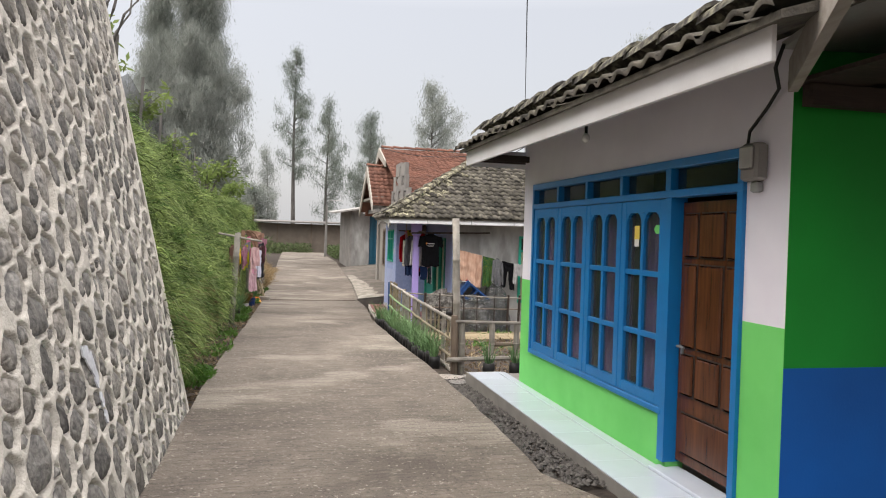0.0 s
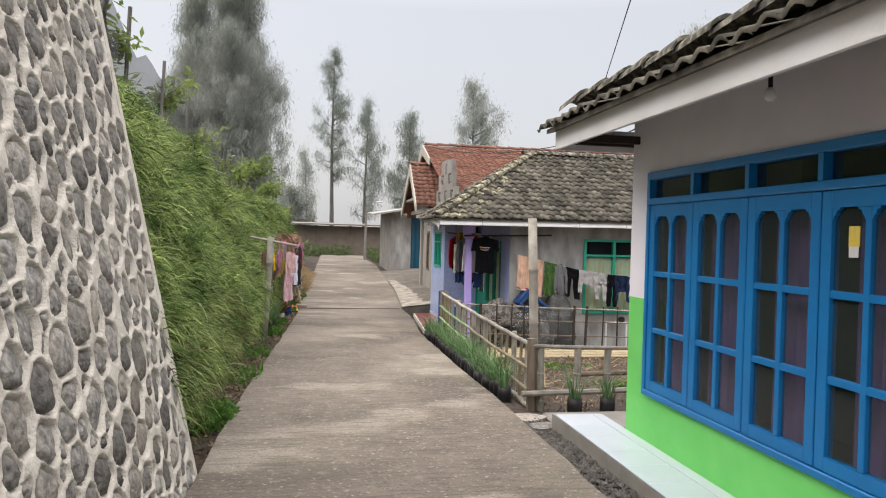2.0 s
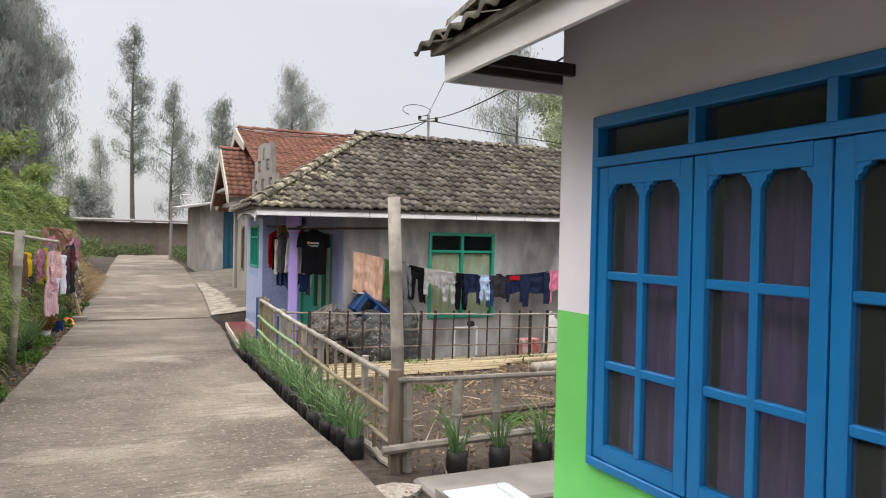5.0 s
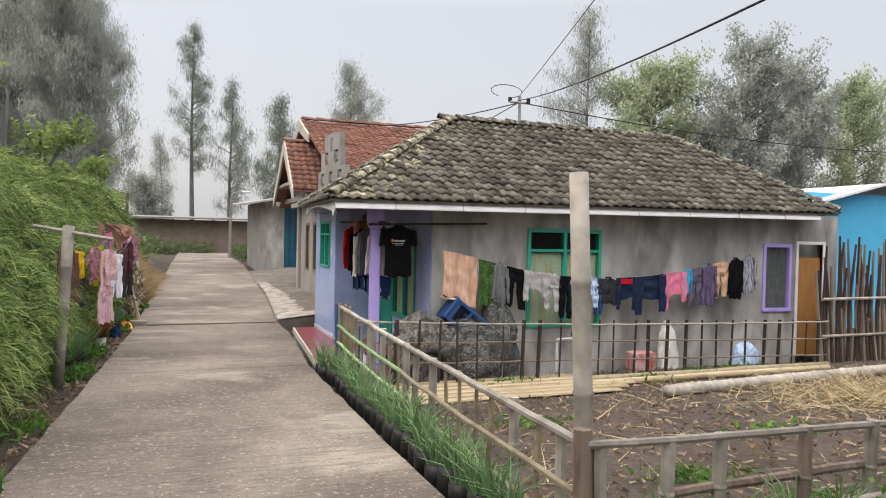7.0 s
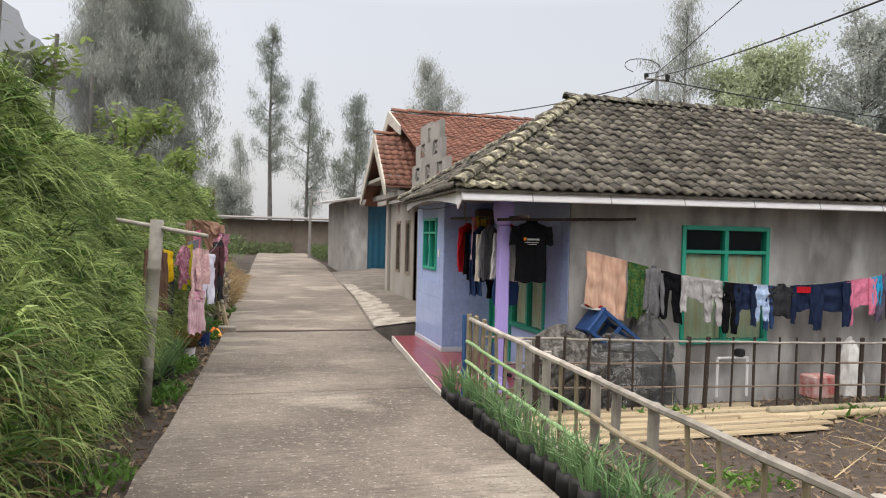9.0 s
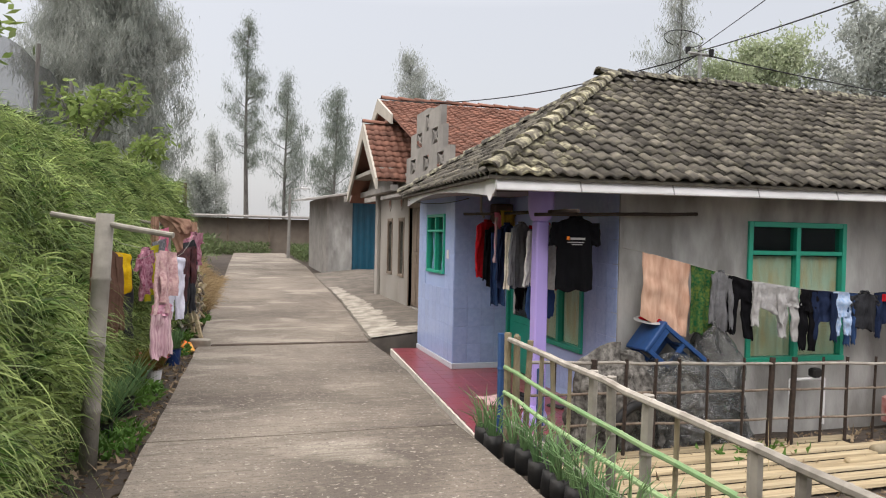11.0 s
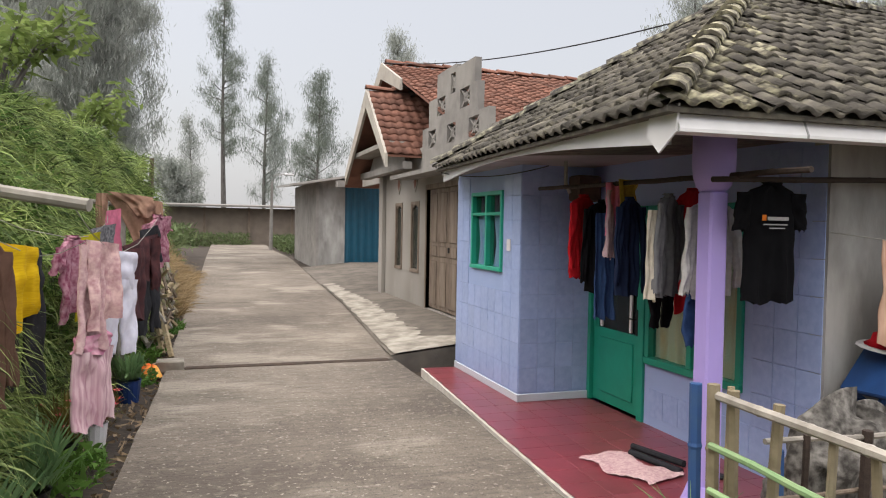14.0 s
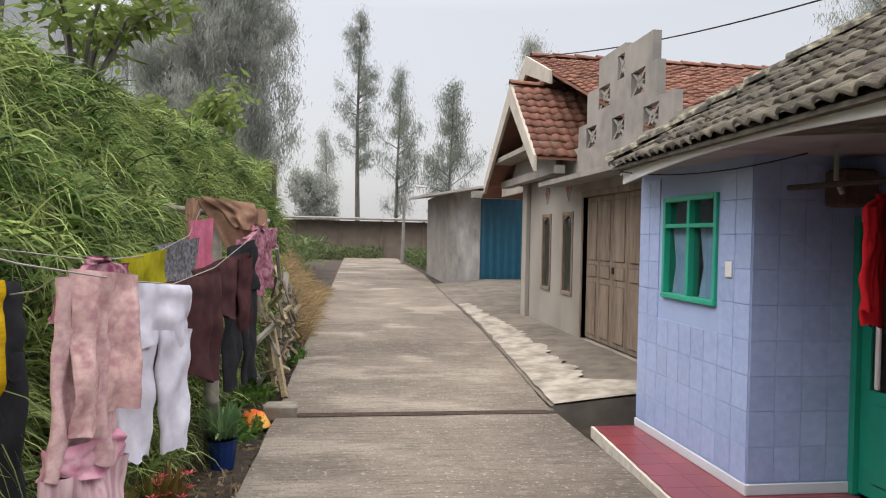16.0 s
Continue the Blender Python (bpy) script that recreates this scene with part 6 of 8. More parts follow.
single("bare_twigs", tw, BARK, "bare dry twigs standing above the bank", "branch")


# ---- bamboo fences ----
def bamboo(g, a, b, rad, sides=7, node=0.3, seed=0, bow=0.0):
    """A bamboo cane with swollen nodes."""
    r = random.Random(seed)
    a, b = Vector(a), Vector(b)
    ln = (b - a).length
    pts, rads = [], []
    n = max(1, int(ln / node))
    for k in range(n + 1):
        s = k / n
        off = Vector((0, 0, -bow * 4 * s * (1 - s))) + Vector((r.gauss(0, 0.004), r.gauss(0, 0.004), r.gauss(0, 0.004)))
        p = a.lerp(b, s) + off
        d = (b - a).normalized()
        if 0 < k < n:
            pts += [p - d * 0.018, p, p + d * 0.018]
            rads += [rad, rad * 1.16, rad]
        else:
            pts.append(p)
            rads.append(rad)
    return g.tube(pts, rads, sides)


def fence_x(y):
    return lerp([(9.9, 2.42), (13, 2.47), (16.75, 2.60)], y)


fence1 = thing("bamboo_fence", "weathered bamboo fence beside the lane, green and grey canes", "fence")


def rail_z(y):
    return lerp([(9.9, 0.34), (13.3, 0.36), (16.75, 0.38)], y)


k = 0
for y0, y1 in ((9.93, 13.4), (13.3, 16.78)):
    part("top_rail", bamboo(Geo(), (fence_x(y0), y0, rail_z(y0)), (fence_x(y1), y1, rail_z(y1)), 0.026, seed=k), BAMBOO, fence1)
    green = BAMBOO_G if y0 > 12 else BAMBOO_Y
    for dz, rr in ((-0.26, 0.02), (-0.5, 0.02)):
        part("rail", bamboo(Geo(), (fence_x(y0) - 0.035, y0, rail_z(y0) + dz), (fence_x(y1) - 0.035, y1, rail_z(y1) + dz), rr, seed=k + 3, bow=0.02), green, fence1)
    part("rail", bamboo(Geo(), (fence_x(y0) + 0.03, y0, rail_z(y0) - 0.72), (fence_x(y1) + 0.03, y1, rail_z(y1) - 0.8), 0.03, seed=k + 5), BAMBOO, fence1)
    k += 1
fr = random.Random(8)
yy = 10.25
while yy < 16.75:
    thick = fr.choice((0.016, 0.034, 0.028, 0.038, 0.02))
    x = fence_x(yy) + 0.045
    part("post", bamboo(Geo(), (x + fr.uniform(-0.02, 0.02), yy, soil_z(x, yy) - 0.1), (x + fr.uniform(-0.02, 0.02), yy + fr.uniform(-0.04, 0.04), rail_z(yy) + fr.uniform(-0.03, 0.05)), thick, seed=int(yy * 10)), BAMBOO if thick > 0.03 else BAMBOO_Y, fence1)
    yy += fr.uniform(0.24, 0.48)
part("end_post", bamboo(Geo(), (2.60, 16.80, -0.95), (2.60, 16.80, 0.44), 0.035), BAMBOO_Y, fence1)
part("end_post", bamboo(Geo(), (2.66, 16.72, -0.95), (2.66, 16.72, 0.42), 0.033), BAMBOO_Y, fence1)
BLUEP = mat("blue_painted_stick", (0.03, 0.08, 0.22), 0.7, (0.05, 0.1, 0.2), 8, 0.6, bump=0.2)
part("blue_post", bamboo(Geo(), (2.58, 16.92, -0.95), (2.58, 16.92, 0.42), 0.035), BLUEP, fence1)
part("blue_post", bamboo(Geo(), (2.86, 16.62, -0.95), (2.86, 16.62, 0.12), 0.035), BLUEP, fence1)
part("corner_post", Geo().tube([(2.44, 9.93, -0.6), (2.43, 9.93, 0), (2.42, 9.93, 0.42)], [0.06, 0.055, 0.05], 9), OLD_WOOD, fence1, "thick old wooden corner post")
# tall grey bamboo clothes pole at the corner
pole = single("clothes_pole", bamboo(Geo(), (2.5, 9.98, -0.6), (2.42, 10.02, 1.80), 0.052, 12, 0.5), BAMBOO, "tall grey bamboo pole at the garden corner", "pole", smooth=True)
fence2 = thing("bamboo_fence", "low bamboo fence along the garden's near side", "fence")
part("top_rail", bamboo(Geo(), (2.42, 9.9, 0.34), (7.6, 9.95, 0.27), 0.024, seed=2, bow=0.02), BAMBOO, fence2)
part("rail", bamboo(Geo(), (2.3, 9.86, -0.2), (7.6, 9.9, -0.1), 0.035, seed=4), BAMBOO, fence2)
part("rail", bamboo(Geo(), (3.0, 9.95, 0.0), (7.6, 9.97, 0.1), 0.03, seed=4), OLD_WOOD, fence2)
for x in (2.55, 2.95, 3.35, 4.02, 4.55, 5.3, 6.1, 6.9):
    part("post", bamboo(Geo(), (x, 9.93, -0.6), (x + fr.uniform(-0.03, 0.03), 9.93, 0.32), 0.042, seed=int(x * 7)), BAMBOO if x != 4.02 else OLD_WOOD, fence2)
fence3 = thing("stick_fence", "thin dark stick fence before the grey wall", "fence")
part("top_rail", bamboo(Geo(), (2.7, 16.55, 0.20), (11.6, 16.45, 0.02), 0.016, seed=6, bow=0.05), BAMBOO, fence3)
for dz in (-0.32, -0.62):
    part("rail", bamboo(Geo(), (2.75, 16.58, 0.2 + dz), (11.6, 16.48, 0.02 + dz), 0.013, seed=7), OLD_WOOD, fence3)
for k in range(26):
    x = 3.0 + k * 0.34 + fr.uniform(-0.06, 0.06)
    part("stick", Geo().tube([(x, 16.55, -1.0), (x + fr.uniform(-0.03, 0.03), 16.53, 0.2 - (x - 2.7) * 0.02 + 0.02)], fr.choice((0.014, 0.018, 0.03)), 6), DARK_WOOD, fence3)

# ---- potted onions along the fence ----
def onion_pot(x, y, z, seed, rad=0.085, h=0.2, label="black plastic grow bag of spring onions beside the lane"):
    r = random.Random(seed)
    t = thing("potted_onion", label, "potted plant", "grow bags beside the fence", at=pose(x, y, z))
    part("bag", Geo().tube([(0, 0, 0), (0, 0, 0.02), (0, 0, h * 0.6), (0, 0, h), (0, 0, h - 0.02)], [rad * 0.9, rad, rad * 1.04, rad * 0.98, rad * 0.88], 12), BLACK_RUBBER, t, "crumpled black plastic grow bag", smooth=True)
    g = Geo()
    for _ in range(24):
        w = r.uniform(0, 6.28)
        p = Vector((math.cos(w) * rad * 0.6 * r.random(), math.sin(w) * rad * 0.6 * r.random(), h - 0.03))
        ln, out_ = r.uniform(0.2, 0.46), r.uniform(0.03, 0.2)
        mid = p + Vector((math.cos(w) * out_ * 0.4, math.sin(w) * out_ * 0.4, ln * 0.6))
        tip = p + Vector((math.cos(w) * out_ * 1.3, math.sin(w) * out_ * 1.3, ln * r.uniform(0.7, 1)))
        g.tube([p, mid, tip], [0.0065, 0.0055, 0.001], 4, False)
    tagged(part("leaves", g, SPRING_ONION, t), kind="stuff")
    return t


pots = [onion_pot(2.26, 10.45, gz(10.45) - 0.1, s) for s in (1,)]
k = 0
yy = 10.7
variants = [pots[0], onion_pot(2.3, 16.6, gz(16.6) - 0.1, 2), onion_pot(2.28, 16.3, gz(16.3) - 0.1, 3)]
while yy < 16.1:
    x = lerp([(10, 2.24), (13, 2.26), (16.5, 2.36)], yy)
    copy_thing(variants[k % 3], pose(x + fr.uniform(-0.03, 0.03), yy, gz(yy) - 0.09 + fr.uniform(-0.03, 0.03), fr.uniform(-5, 5), fr.uniform(-5, 5), fr.uniform(0, 360)))
    if yy < 13.5 and k % 2:
        copy_thing(variants[(k + 1) % 3], pose(x + 0.12, yy + 0.1, gz(yy) - 0.14, 0, 0, fr.uniform(0, 360)))
    k += 1
    yy += 0.24
for x in (2.88, 3.27, 3.68, 4.05):
    copy_thing(variants[k % 3], pose(x, 9.72, -0.42, 0, 0, x * 90))
    k += 1
bucket = thing("white_bucket", "white plastic bucket with a leafy herb before the fence", "bucket", at=pose(4.35, 9.5, -0.42))
part("body", Geo().tube([(0, 0, 0), (0, 0, 0.26)], [0.1, 0.13], 16), WHITE, bucket)
part("band", Geo().tube([(0, 0, 0.1), (0, 0, 0.17)], [0.117, 0.124], 16, False), BLUE_D, bucket)
lf = Geo()
for _ in range(260):
    c = Vector((fr.gauss(0, 0.11), fr.gauss(0, 0.11), 0.3 + abs(fr.gauss(0, 0.1))))
    d = Vector((fr.gauss(0, 1), fr.gauss(0, 1), fr.gauss(0.2, 0.5))).normalized() * 0.06
    q = d.cross(Vector((0.3, 0.2, 1))).normalized() * 0.02
    lf.add([c, c + d * 0.5 + q, c + d, c + d * 0.5 - q], [(0, 1, 2, 3)])
tagged(part("leaves", lf, WEED, bucket), kind="stuff")


# ---- laundry ----
def cloth_tube(g, rows, seed, folds=3.0, amp=0.022, gap=0.014, y0=0.0, slope=0.0, skew=0.0, across=26):
    """A flattened, creased tube of cloth through rows of (z, left, right); the top edge follows a sloping line."""
    r = random.Random(seed)
    ph, ph2, ph3 = r.uniform(0, 6.28), r.uniform(0, 6.28), r.uniform(0.5, 1.5)
    top, low = rows[0][0], rows[-1][0]
    zs = [-z for z, _, _ in rows]
    down = max(10, int((top - low) / 0.03))
    vs = []
    for j in range(down + 1):
        v = j / down
        z = top + (low - top) * v
        xl, xr = float(np.interp(-z, zs, [q[1] for q in rows])), float(np.interp(-z, zs, [q[2] for q in rows]))
        xl += 0.012 * noise.noise(Vector((z * 4, seed, 1)))
        xr += 0.012 * noise.noise(Vector((z * 4, seed, 7)))
        grow = 0.2 + 0.8 * v
        for side in (-1, 1):
            for i in range(across):
                u = (i + 0.5) / across if side < 0 else 1 - (i + 0.5) / across
                fold = amp * grow * (math.sin(u * folds * 6.28 + ph + ph3 * math.sin(v * 2.5)) + 0.45 * math.sin(u * folds * 13.7 + ph2 - v))
                crease = 0.03 * noise.noise(Vector((u * 2.5 + seed, v * 3.5, 0))) + 0.012 * noise.noise(Vector((u * 8 + seed, v * 7, 3)))
                bulge = gap * math.sqrt(max(0.02, 1 - (2 * u - 1) ** 2))
                x = xl + (xr - xl) * u + 0.3 * fold * (1 - abs(2 * u - 1))
                hem = v * (skew * (u - 0.5) + 0.02 * noise.noise(Vector((u * 4, seed, 5))) + 0.012 * math.sin(u * folds * 6.28 + ph))
                vs.append((x, y0 + fold + crease + side * bulge, z + slope * (xl + (xr - xl) * u) + hem))
    n = 2 * across
    fs = [(j * n + i, j * n + (i + 1) % n, (j + 1) * n + (i + 1) % n, (j + 1) * n + i) for j in range(down) for i in range(n)]
    return g.add(vs, fs)


def garment(kind, w, h, seed, folds=3.0, slope=0.0, skew=0.0):
    """A hanging garment: x across, z down from the line, built of creased tubes of cloth."""
    r = random.Random(seed)
    g = Geo()

    def limb(x0, x1, z0, z1, w0, w1, sd, y0=0.0):
        cloth_tube(g, [(z0, x0 - w0 / 2, x0 + w0 / 2), ((z0 + z1) / 2, (x0 + x1) / 2 - (w0 + w1) * 0.27, (x0 + x1) / 2 + (w0 + w1) * 0.27), (z1, x1 - w1 / 2, x1 + w1 / 2)], sd, 1.4, 0.007, 0.022, y0, slope, across=12)
    if kind in ("shirt", "tee"):
        long = kind == "shirt"
        b = 0.34 * w if long else 0.38 * w
        cloth_tube(g, [(0, -b * 0.35, b * 0.35), (-0.03 * h, -b * 0.75, b * 0.75), (-0.09 * h, -b * 1.02, b * 1.02), (-0.35 * h, -b * 0.93, b * 0.93), (-h, -b * 1.02, b * 1.02)], seed, folds, 0.02, 0.03, 0, slope, skew)
        for sd in (-1, 1):
            if long:
                limb(sd * b * 0.92, sd * w * 0.45 * r.uniform(0.85, 1.05), -0.07 * h, -r.uniform(0.82, 1.0) * h, 0.2 * w, 0.13 * w, seed + 5 + sd, -0.02)
            else:
                limb(sd * b * 0.92, sd * w * 0.42, -0.06 * h, -0.38 * h, 0.24 * w, 0.22 * w, seed + 5 + sd)
        cloth_tube(g, [(0.03, -b * 0.3, b * 0.3), (-0.02 * h, -b * 0.42, b * 0.42)], seed + 9, 1, 0.006, 0.03, across=10)
    elif kind == "folded":
        cloth_tube(g, [(0, -0.5 * w, 0.5 * w), (-0.3 * h, -0.47 * w, 0.48 * w), (-0.6 * h, -0.46 * w, 0.45 * w)], seed, folds, 0.014, 0.018, 0, slope, skew)
        for sd in (-1, 1):
            limb(sd * w * 0.36, sd * w * r.uniform(0.32, 0.42), -0.02, -h * r.uniform(0.82, 1.0), 0.26 * w, 0.2 * w, seed + 3 + sd, -0.03)
    elif kind in ("trousers", "shorts"):
        crotch = 0.3 if kind == "trousers" else 0.5
        cloth_tube(g, [(0, -0.44 * w, 0.44 * w), (-0.1 * h, -0.48 * w, 0.48 * w), (-(crotch + 0.06) * h, -0.5 * w, 0.5 * w)], seed, folds, 0.014, 0.022, 0, slope)
        for sd in (-1, 1):
            limb(sd * w * 0.25, sd * w * r.uniform(0.24, 0.33), -(crotch - 0.03) * h, -h * r.uniform(0.92, 1.0), 0.5 * w, 0.36 * w, seed + 3 + sd)
    elif kind == "shawl":
        cloth_tube(g, [(0.0, -0.5 * w, 0.5 * w), (-0.25 * h, -0.5 * w, 0.5 * w), (-0.6 * h, -0.36 * w, 0.46 * w), (-0.85 * h, -0.15 * w, 0.4 * w), (-h, 0.0, 0.3 * w)], seed, folds, 0.035, 0.02, 0, slope, skew)
    else:
        cloth_tube(g, [(0, -0.5 * w, 0.5 * w), (-0.5 * h, -0.47 * w, 0.48 * w), (-h, -0.5 * w, 0.46 * w)], seed, folds, 0.027, 0.012, 0, slope, skew)
    return g


cloth_mats = {}


def cloth(name, base, second=None, scale=25, mix=0.8, stretch=(1, 1, 1)):
    if name not in cloth_mats:
        cloth_mats[name] = mat(name, base, 0.95, second or tuple(c * 0.75 for c in base), scale, mix, tuple(min(1, c * 1.15) for c in base), 3, 0.3, 0.25, 250, stretch=stretch, spec=0.1)
    return cloth_mats[name]


# towel pattern plus fold shade, drawn as darker vertical streaks in the colour
PEACH = cloth("peach_towel", (0.60, 0.40, 0.30), (0.40, 0.22, 0.15), 9, 0.8, (2, 2, 0.4))
GREENP = cloth("green_print", (0.008, 0.075, 0.03), (0.35, 0.30, 0.04), 30, 0.3)
GREY = cloth("grey_jersey", (0.17, 0.17, 0.18))
BLACK = cloth("black_cotton", (0.006, 0.006, 0.0075))
OFFWHITE = cloth("off_white_jersey", (0.60, 0.58, 0.565))
LGREY = cloth("pale_grey_jersey", (0.40, 0.39, 0.39))
NAVY = cloth("navy_cotton", (0.016, 0.025, 0.06))
SKYP = cloth("pale_blue_print", (0.30, 0.43, 0.66), (0.55, 0.62, 0.75), 30)
CHAR = cloth("charcoal_cotton", (0.032, 0.033, 0.038))
PINK = cloth("pink_cotton", (0.66, 0.20, 0.31))
CYAN = cloth("cyan_towel", (0.03, 0.33, 0.56))
PLUM = cloth("plum_grey_cotton", (0.11, 0.095, 0.14))
PURP = cloth("dark_purple_print", (0.07, 0.05, 0.11), (0.2, 0.16, 0.25), 30, 0.6)
TAN = cloth("tan_cotton", (0.52, 0.34, 0.22))
STRIPE = cloth("navy_white_stripes", (0.03, 0.035, 0.07), (0.5, 0.5, 0.55), 14, 0.9, (6, 1, 0.4))
RED = cloth("red_nylon", (0.42, 0.012, 0.02))
DENIM = cloth("blue_denim", (0.035, 0.07, 0.17))
GREYPINK = cloth("grey_pink_cotton", (0.42, 0.30, 0.33))
MUSTARD = cloth("mustard_cotton", (0.50, 0.34, 0.05))
CREAM = cloth("cream_sleeve", (0.60, 0.55, 0.47))
PINKL = cloth("pale_pink_lace", (0.66, 0.47, 0.47), (0.45, 0.25, 0.28), 38, 0.8)
PINKS = cloth("pink_white_pleats", (0.70, 0.52, 0.55), (0.40, 0.20, 0.26), 13, 0.9, (3, 3, 0.03))
ROSE = cloth("rose_pink_border", (0.60, 0.24, 0.36), (0.66, 0.45, 0.5), 16, 0.7)
WHITEL = cloth("white_lace", (0.70, 0.70, 0.80), (0.60, 0.60, 0.72), 30)
MAROON = cloth("dark_maroon_print", (0.055, 0.028, 0.032), (0.13, 0.05, 0.05), 14, 0.6)
OLIVE = cloth("olive_yellow_cotton", (0.42, 0.38, 0.02))
YEL = cloth("bright_yellow_knit", (0.68, 0.46, 0.012), (0.55, 0.34, 0.01), 40, 0.8, (0.3, 0.3, 3))
BROWN = cloth("brown_cotton", (0.13, 0.075, 0.055))
SHAWL = cloth("tan_brown_shawl", (0.35, 0.215, 0.155))
CHECK = cloth("grey_black_print", (0.27, 0.27, 0.29), (0.05, 0.05, 0.06), 40, 0.8)
MARF = cloth("maroon_floral", (0.22, 0.055, 0.10), (0.55, 0.35, 0.40), 28, 0.7)


def hang(name, label, kind, x0, x1, top, bottom, plane, axis, material, seed, group, folds=3.0, turn=90, slope=0.0, skew=0.0):
    w, h = abs(x1 - x0), top - bottom
    c = (x0 + x1) / 2
    m = pose(c, plane, top) if axis == "x" else pose(plane, c, top, 0, 0, turn)
    return single(name, garment(kind, w, h, seed, folds, slope, skew), material, label, "laundry", group, smooth=True, at=m)


GARDEN_LINE = [(4.36, 1.215), (5.0, 1.075), (5.8, 0.90), (6.6, 0.80), (7.4, 0.757), (8.2, 0.80), (9.0, 0.89), (10, 1.09), (10.8, 1.22)]
G1 = "washing on the garden line"
for k, (nm, kind, m_, lb, x0, x1, zt, zb) in enumerate((
        ("towel", "sheet", PEACH, "peach coloured towel hung on the washing line", 4.35, 4.96, 1.21, 0.38),
        ("cloth", "sheet", GREENP, "dark green patterned cloth hung on the washing line", 4.98, 5.28, 1.07, 0.31),
        ("shirt", "shirt", GREY, "grey shirt hung on the washing line", 5.2, 5.52, 0.99, 0.36),
        ("trousers", "trousers", BLACK, "black trousers hung on the washing line", 5.47, 5.82, 0.96, 0.25),
        ("shirt", "folded", LGREY, "pale grey shirt hung on the washing line", 5.78, 6.22, 0.89, 0.36),
        ("trousers", "trousers", LGREY, "pale grey trousers hung on the washing line", 6.18, 6.48, 0.84, 0.2),
        ("trousers", "trousers", BLACK, "black trousers hung on the washing line", 6.46, 6.72, 0.80, 0.08),
        ("shirt", "folded", NAVY, "navy shirt hung on the washing line", 6.64, 6.99, 0.78, 0.16),
        ("shorts", "shorts", SKYP, "pale blue patterned shorts hung on the washing line", 6.95, 7.22, 0.765, 0.24),
        ("trousers", "trousers", DENIM, "blue trousers hung on the washing line", 7.16, 7.32, 0.755, 0.1),
        ("tee_shirt", "tee", CHAR, "charcoal tee shirt hung on the washing line", 7.2, 7.66, 0.75, 0.32),
        ("shirt", "folded", NAVY, "navy shirt with a red mark hung on the line", 7.6, 7.99, 0.75, 0.14),
        ("sweater", "folded", NAVY, "navy sweater hung on the washing line", 7.95, 8.63, 0.79, 0.10),
        ("shirt", "folded", PINK, "pink shirt hung on the washing line", 8.55, 9.09, 0.85, 0.19),
        ("towel", "sheet", CYAN, "cyan towel hung on the washing line", 9.0, 9.19, 0.90, 0.48),
        ("trousers", "trousers", PLUM, "grey-purple trousers hung on the washing line", 9.14, 9.47, 0.93, 0.21),
        ("shirt", "shirt", PURP, "dark purple print shirt hung on the line", 9.42, 9.76, 0.99, 0.26),
        ("trousers", "trousers", TAN, "tan trousers hung on the washing line", 9.68, 10.07, 1.06, 0.36),
        ("shirt", "shirt", BLACK, "black shirt hung on the washing line", 10.02, 10.38, 1.12, 0.38),
        ("shirt", "shirt", STRIPE, "navy and white striped shirt hung on the line", 10.35, 10.72, 1.18, 0.46))):
    mid = (x0 + x1) / 2
    tilt_ = (lerp(GARDEN_LINE, mid + 0.1) - lerp(GARDEN_LINE, mid - 0.1)) / 0.2
    hang(nm, lb, kind, x0 - 0.01, x1 + 0.01, lerp(GARDEN_LINE, mid), zb, 17.3 + (k % 2) * 0.02, "x", m_, 100 + k, G1, 2.2, 90, tilt_, (-0.12, 0.05, -0.06, 0.08)[k % 4])
single("red_print", Geo().box(7.66, 7.9, 17.262, 17.268, 0.66, 0.75, 0.002), RED, "red printed mark on the navy shirt", "print")
ROPE = mat("pale_rope", (0.3, 0.29, 0.26), 0.9, bump=0.2)
single("washing_line", Geo().tube([(4.31, 17.69, 1.26), (4.36, 17.3, 1.215), (5.0, 17.3, 1.075), (5.8, 17.3, 0.90), (6.6, 17.3, 0.80), (7.4, 17.3, 0.757), (8.2, 17.3, 0.80), (9.0, 17.3, 0.89), (10, 17.3, 1.09), (10.8, 17.3, 1.22), (11.1, 17.65, 1.3)], 0.004, 4), ROPE, "thin washing line strung before the grey wall", "rope")

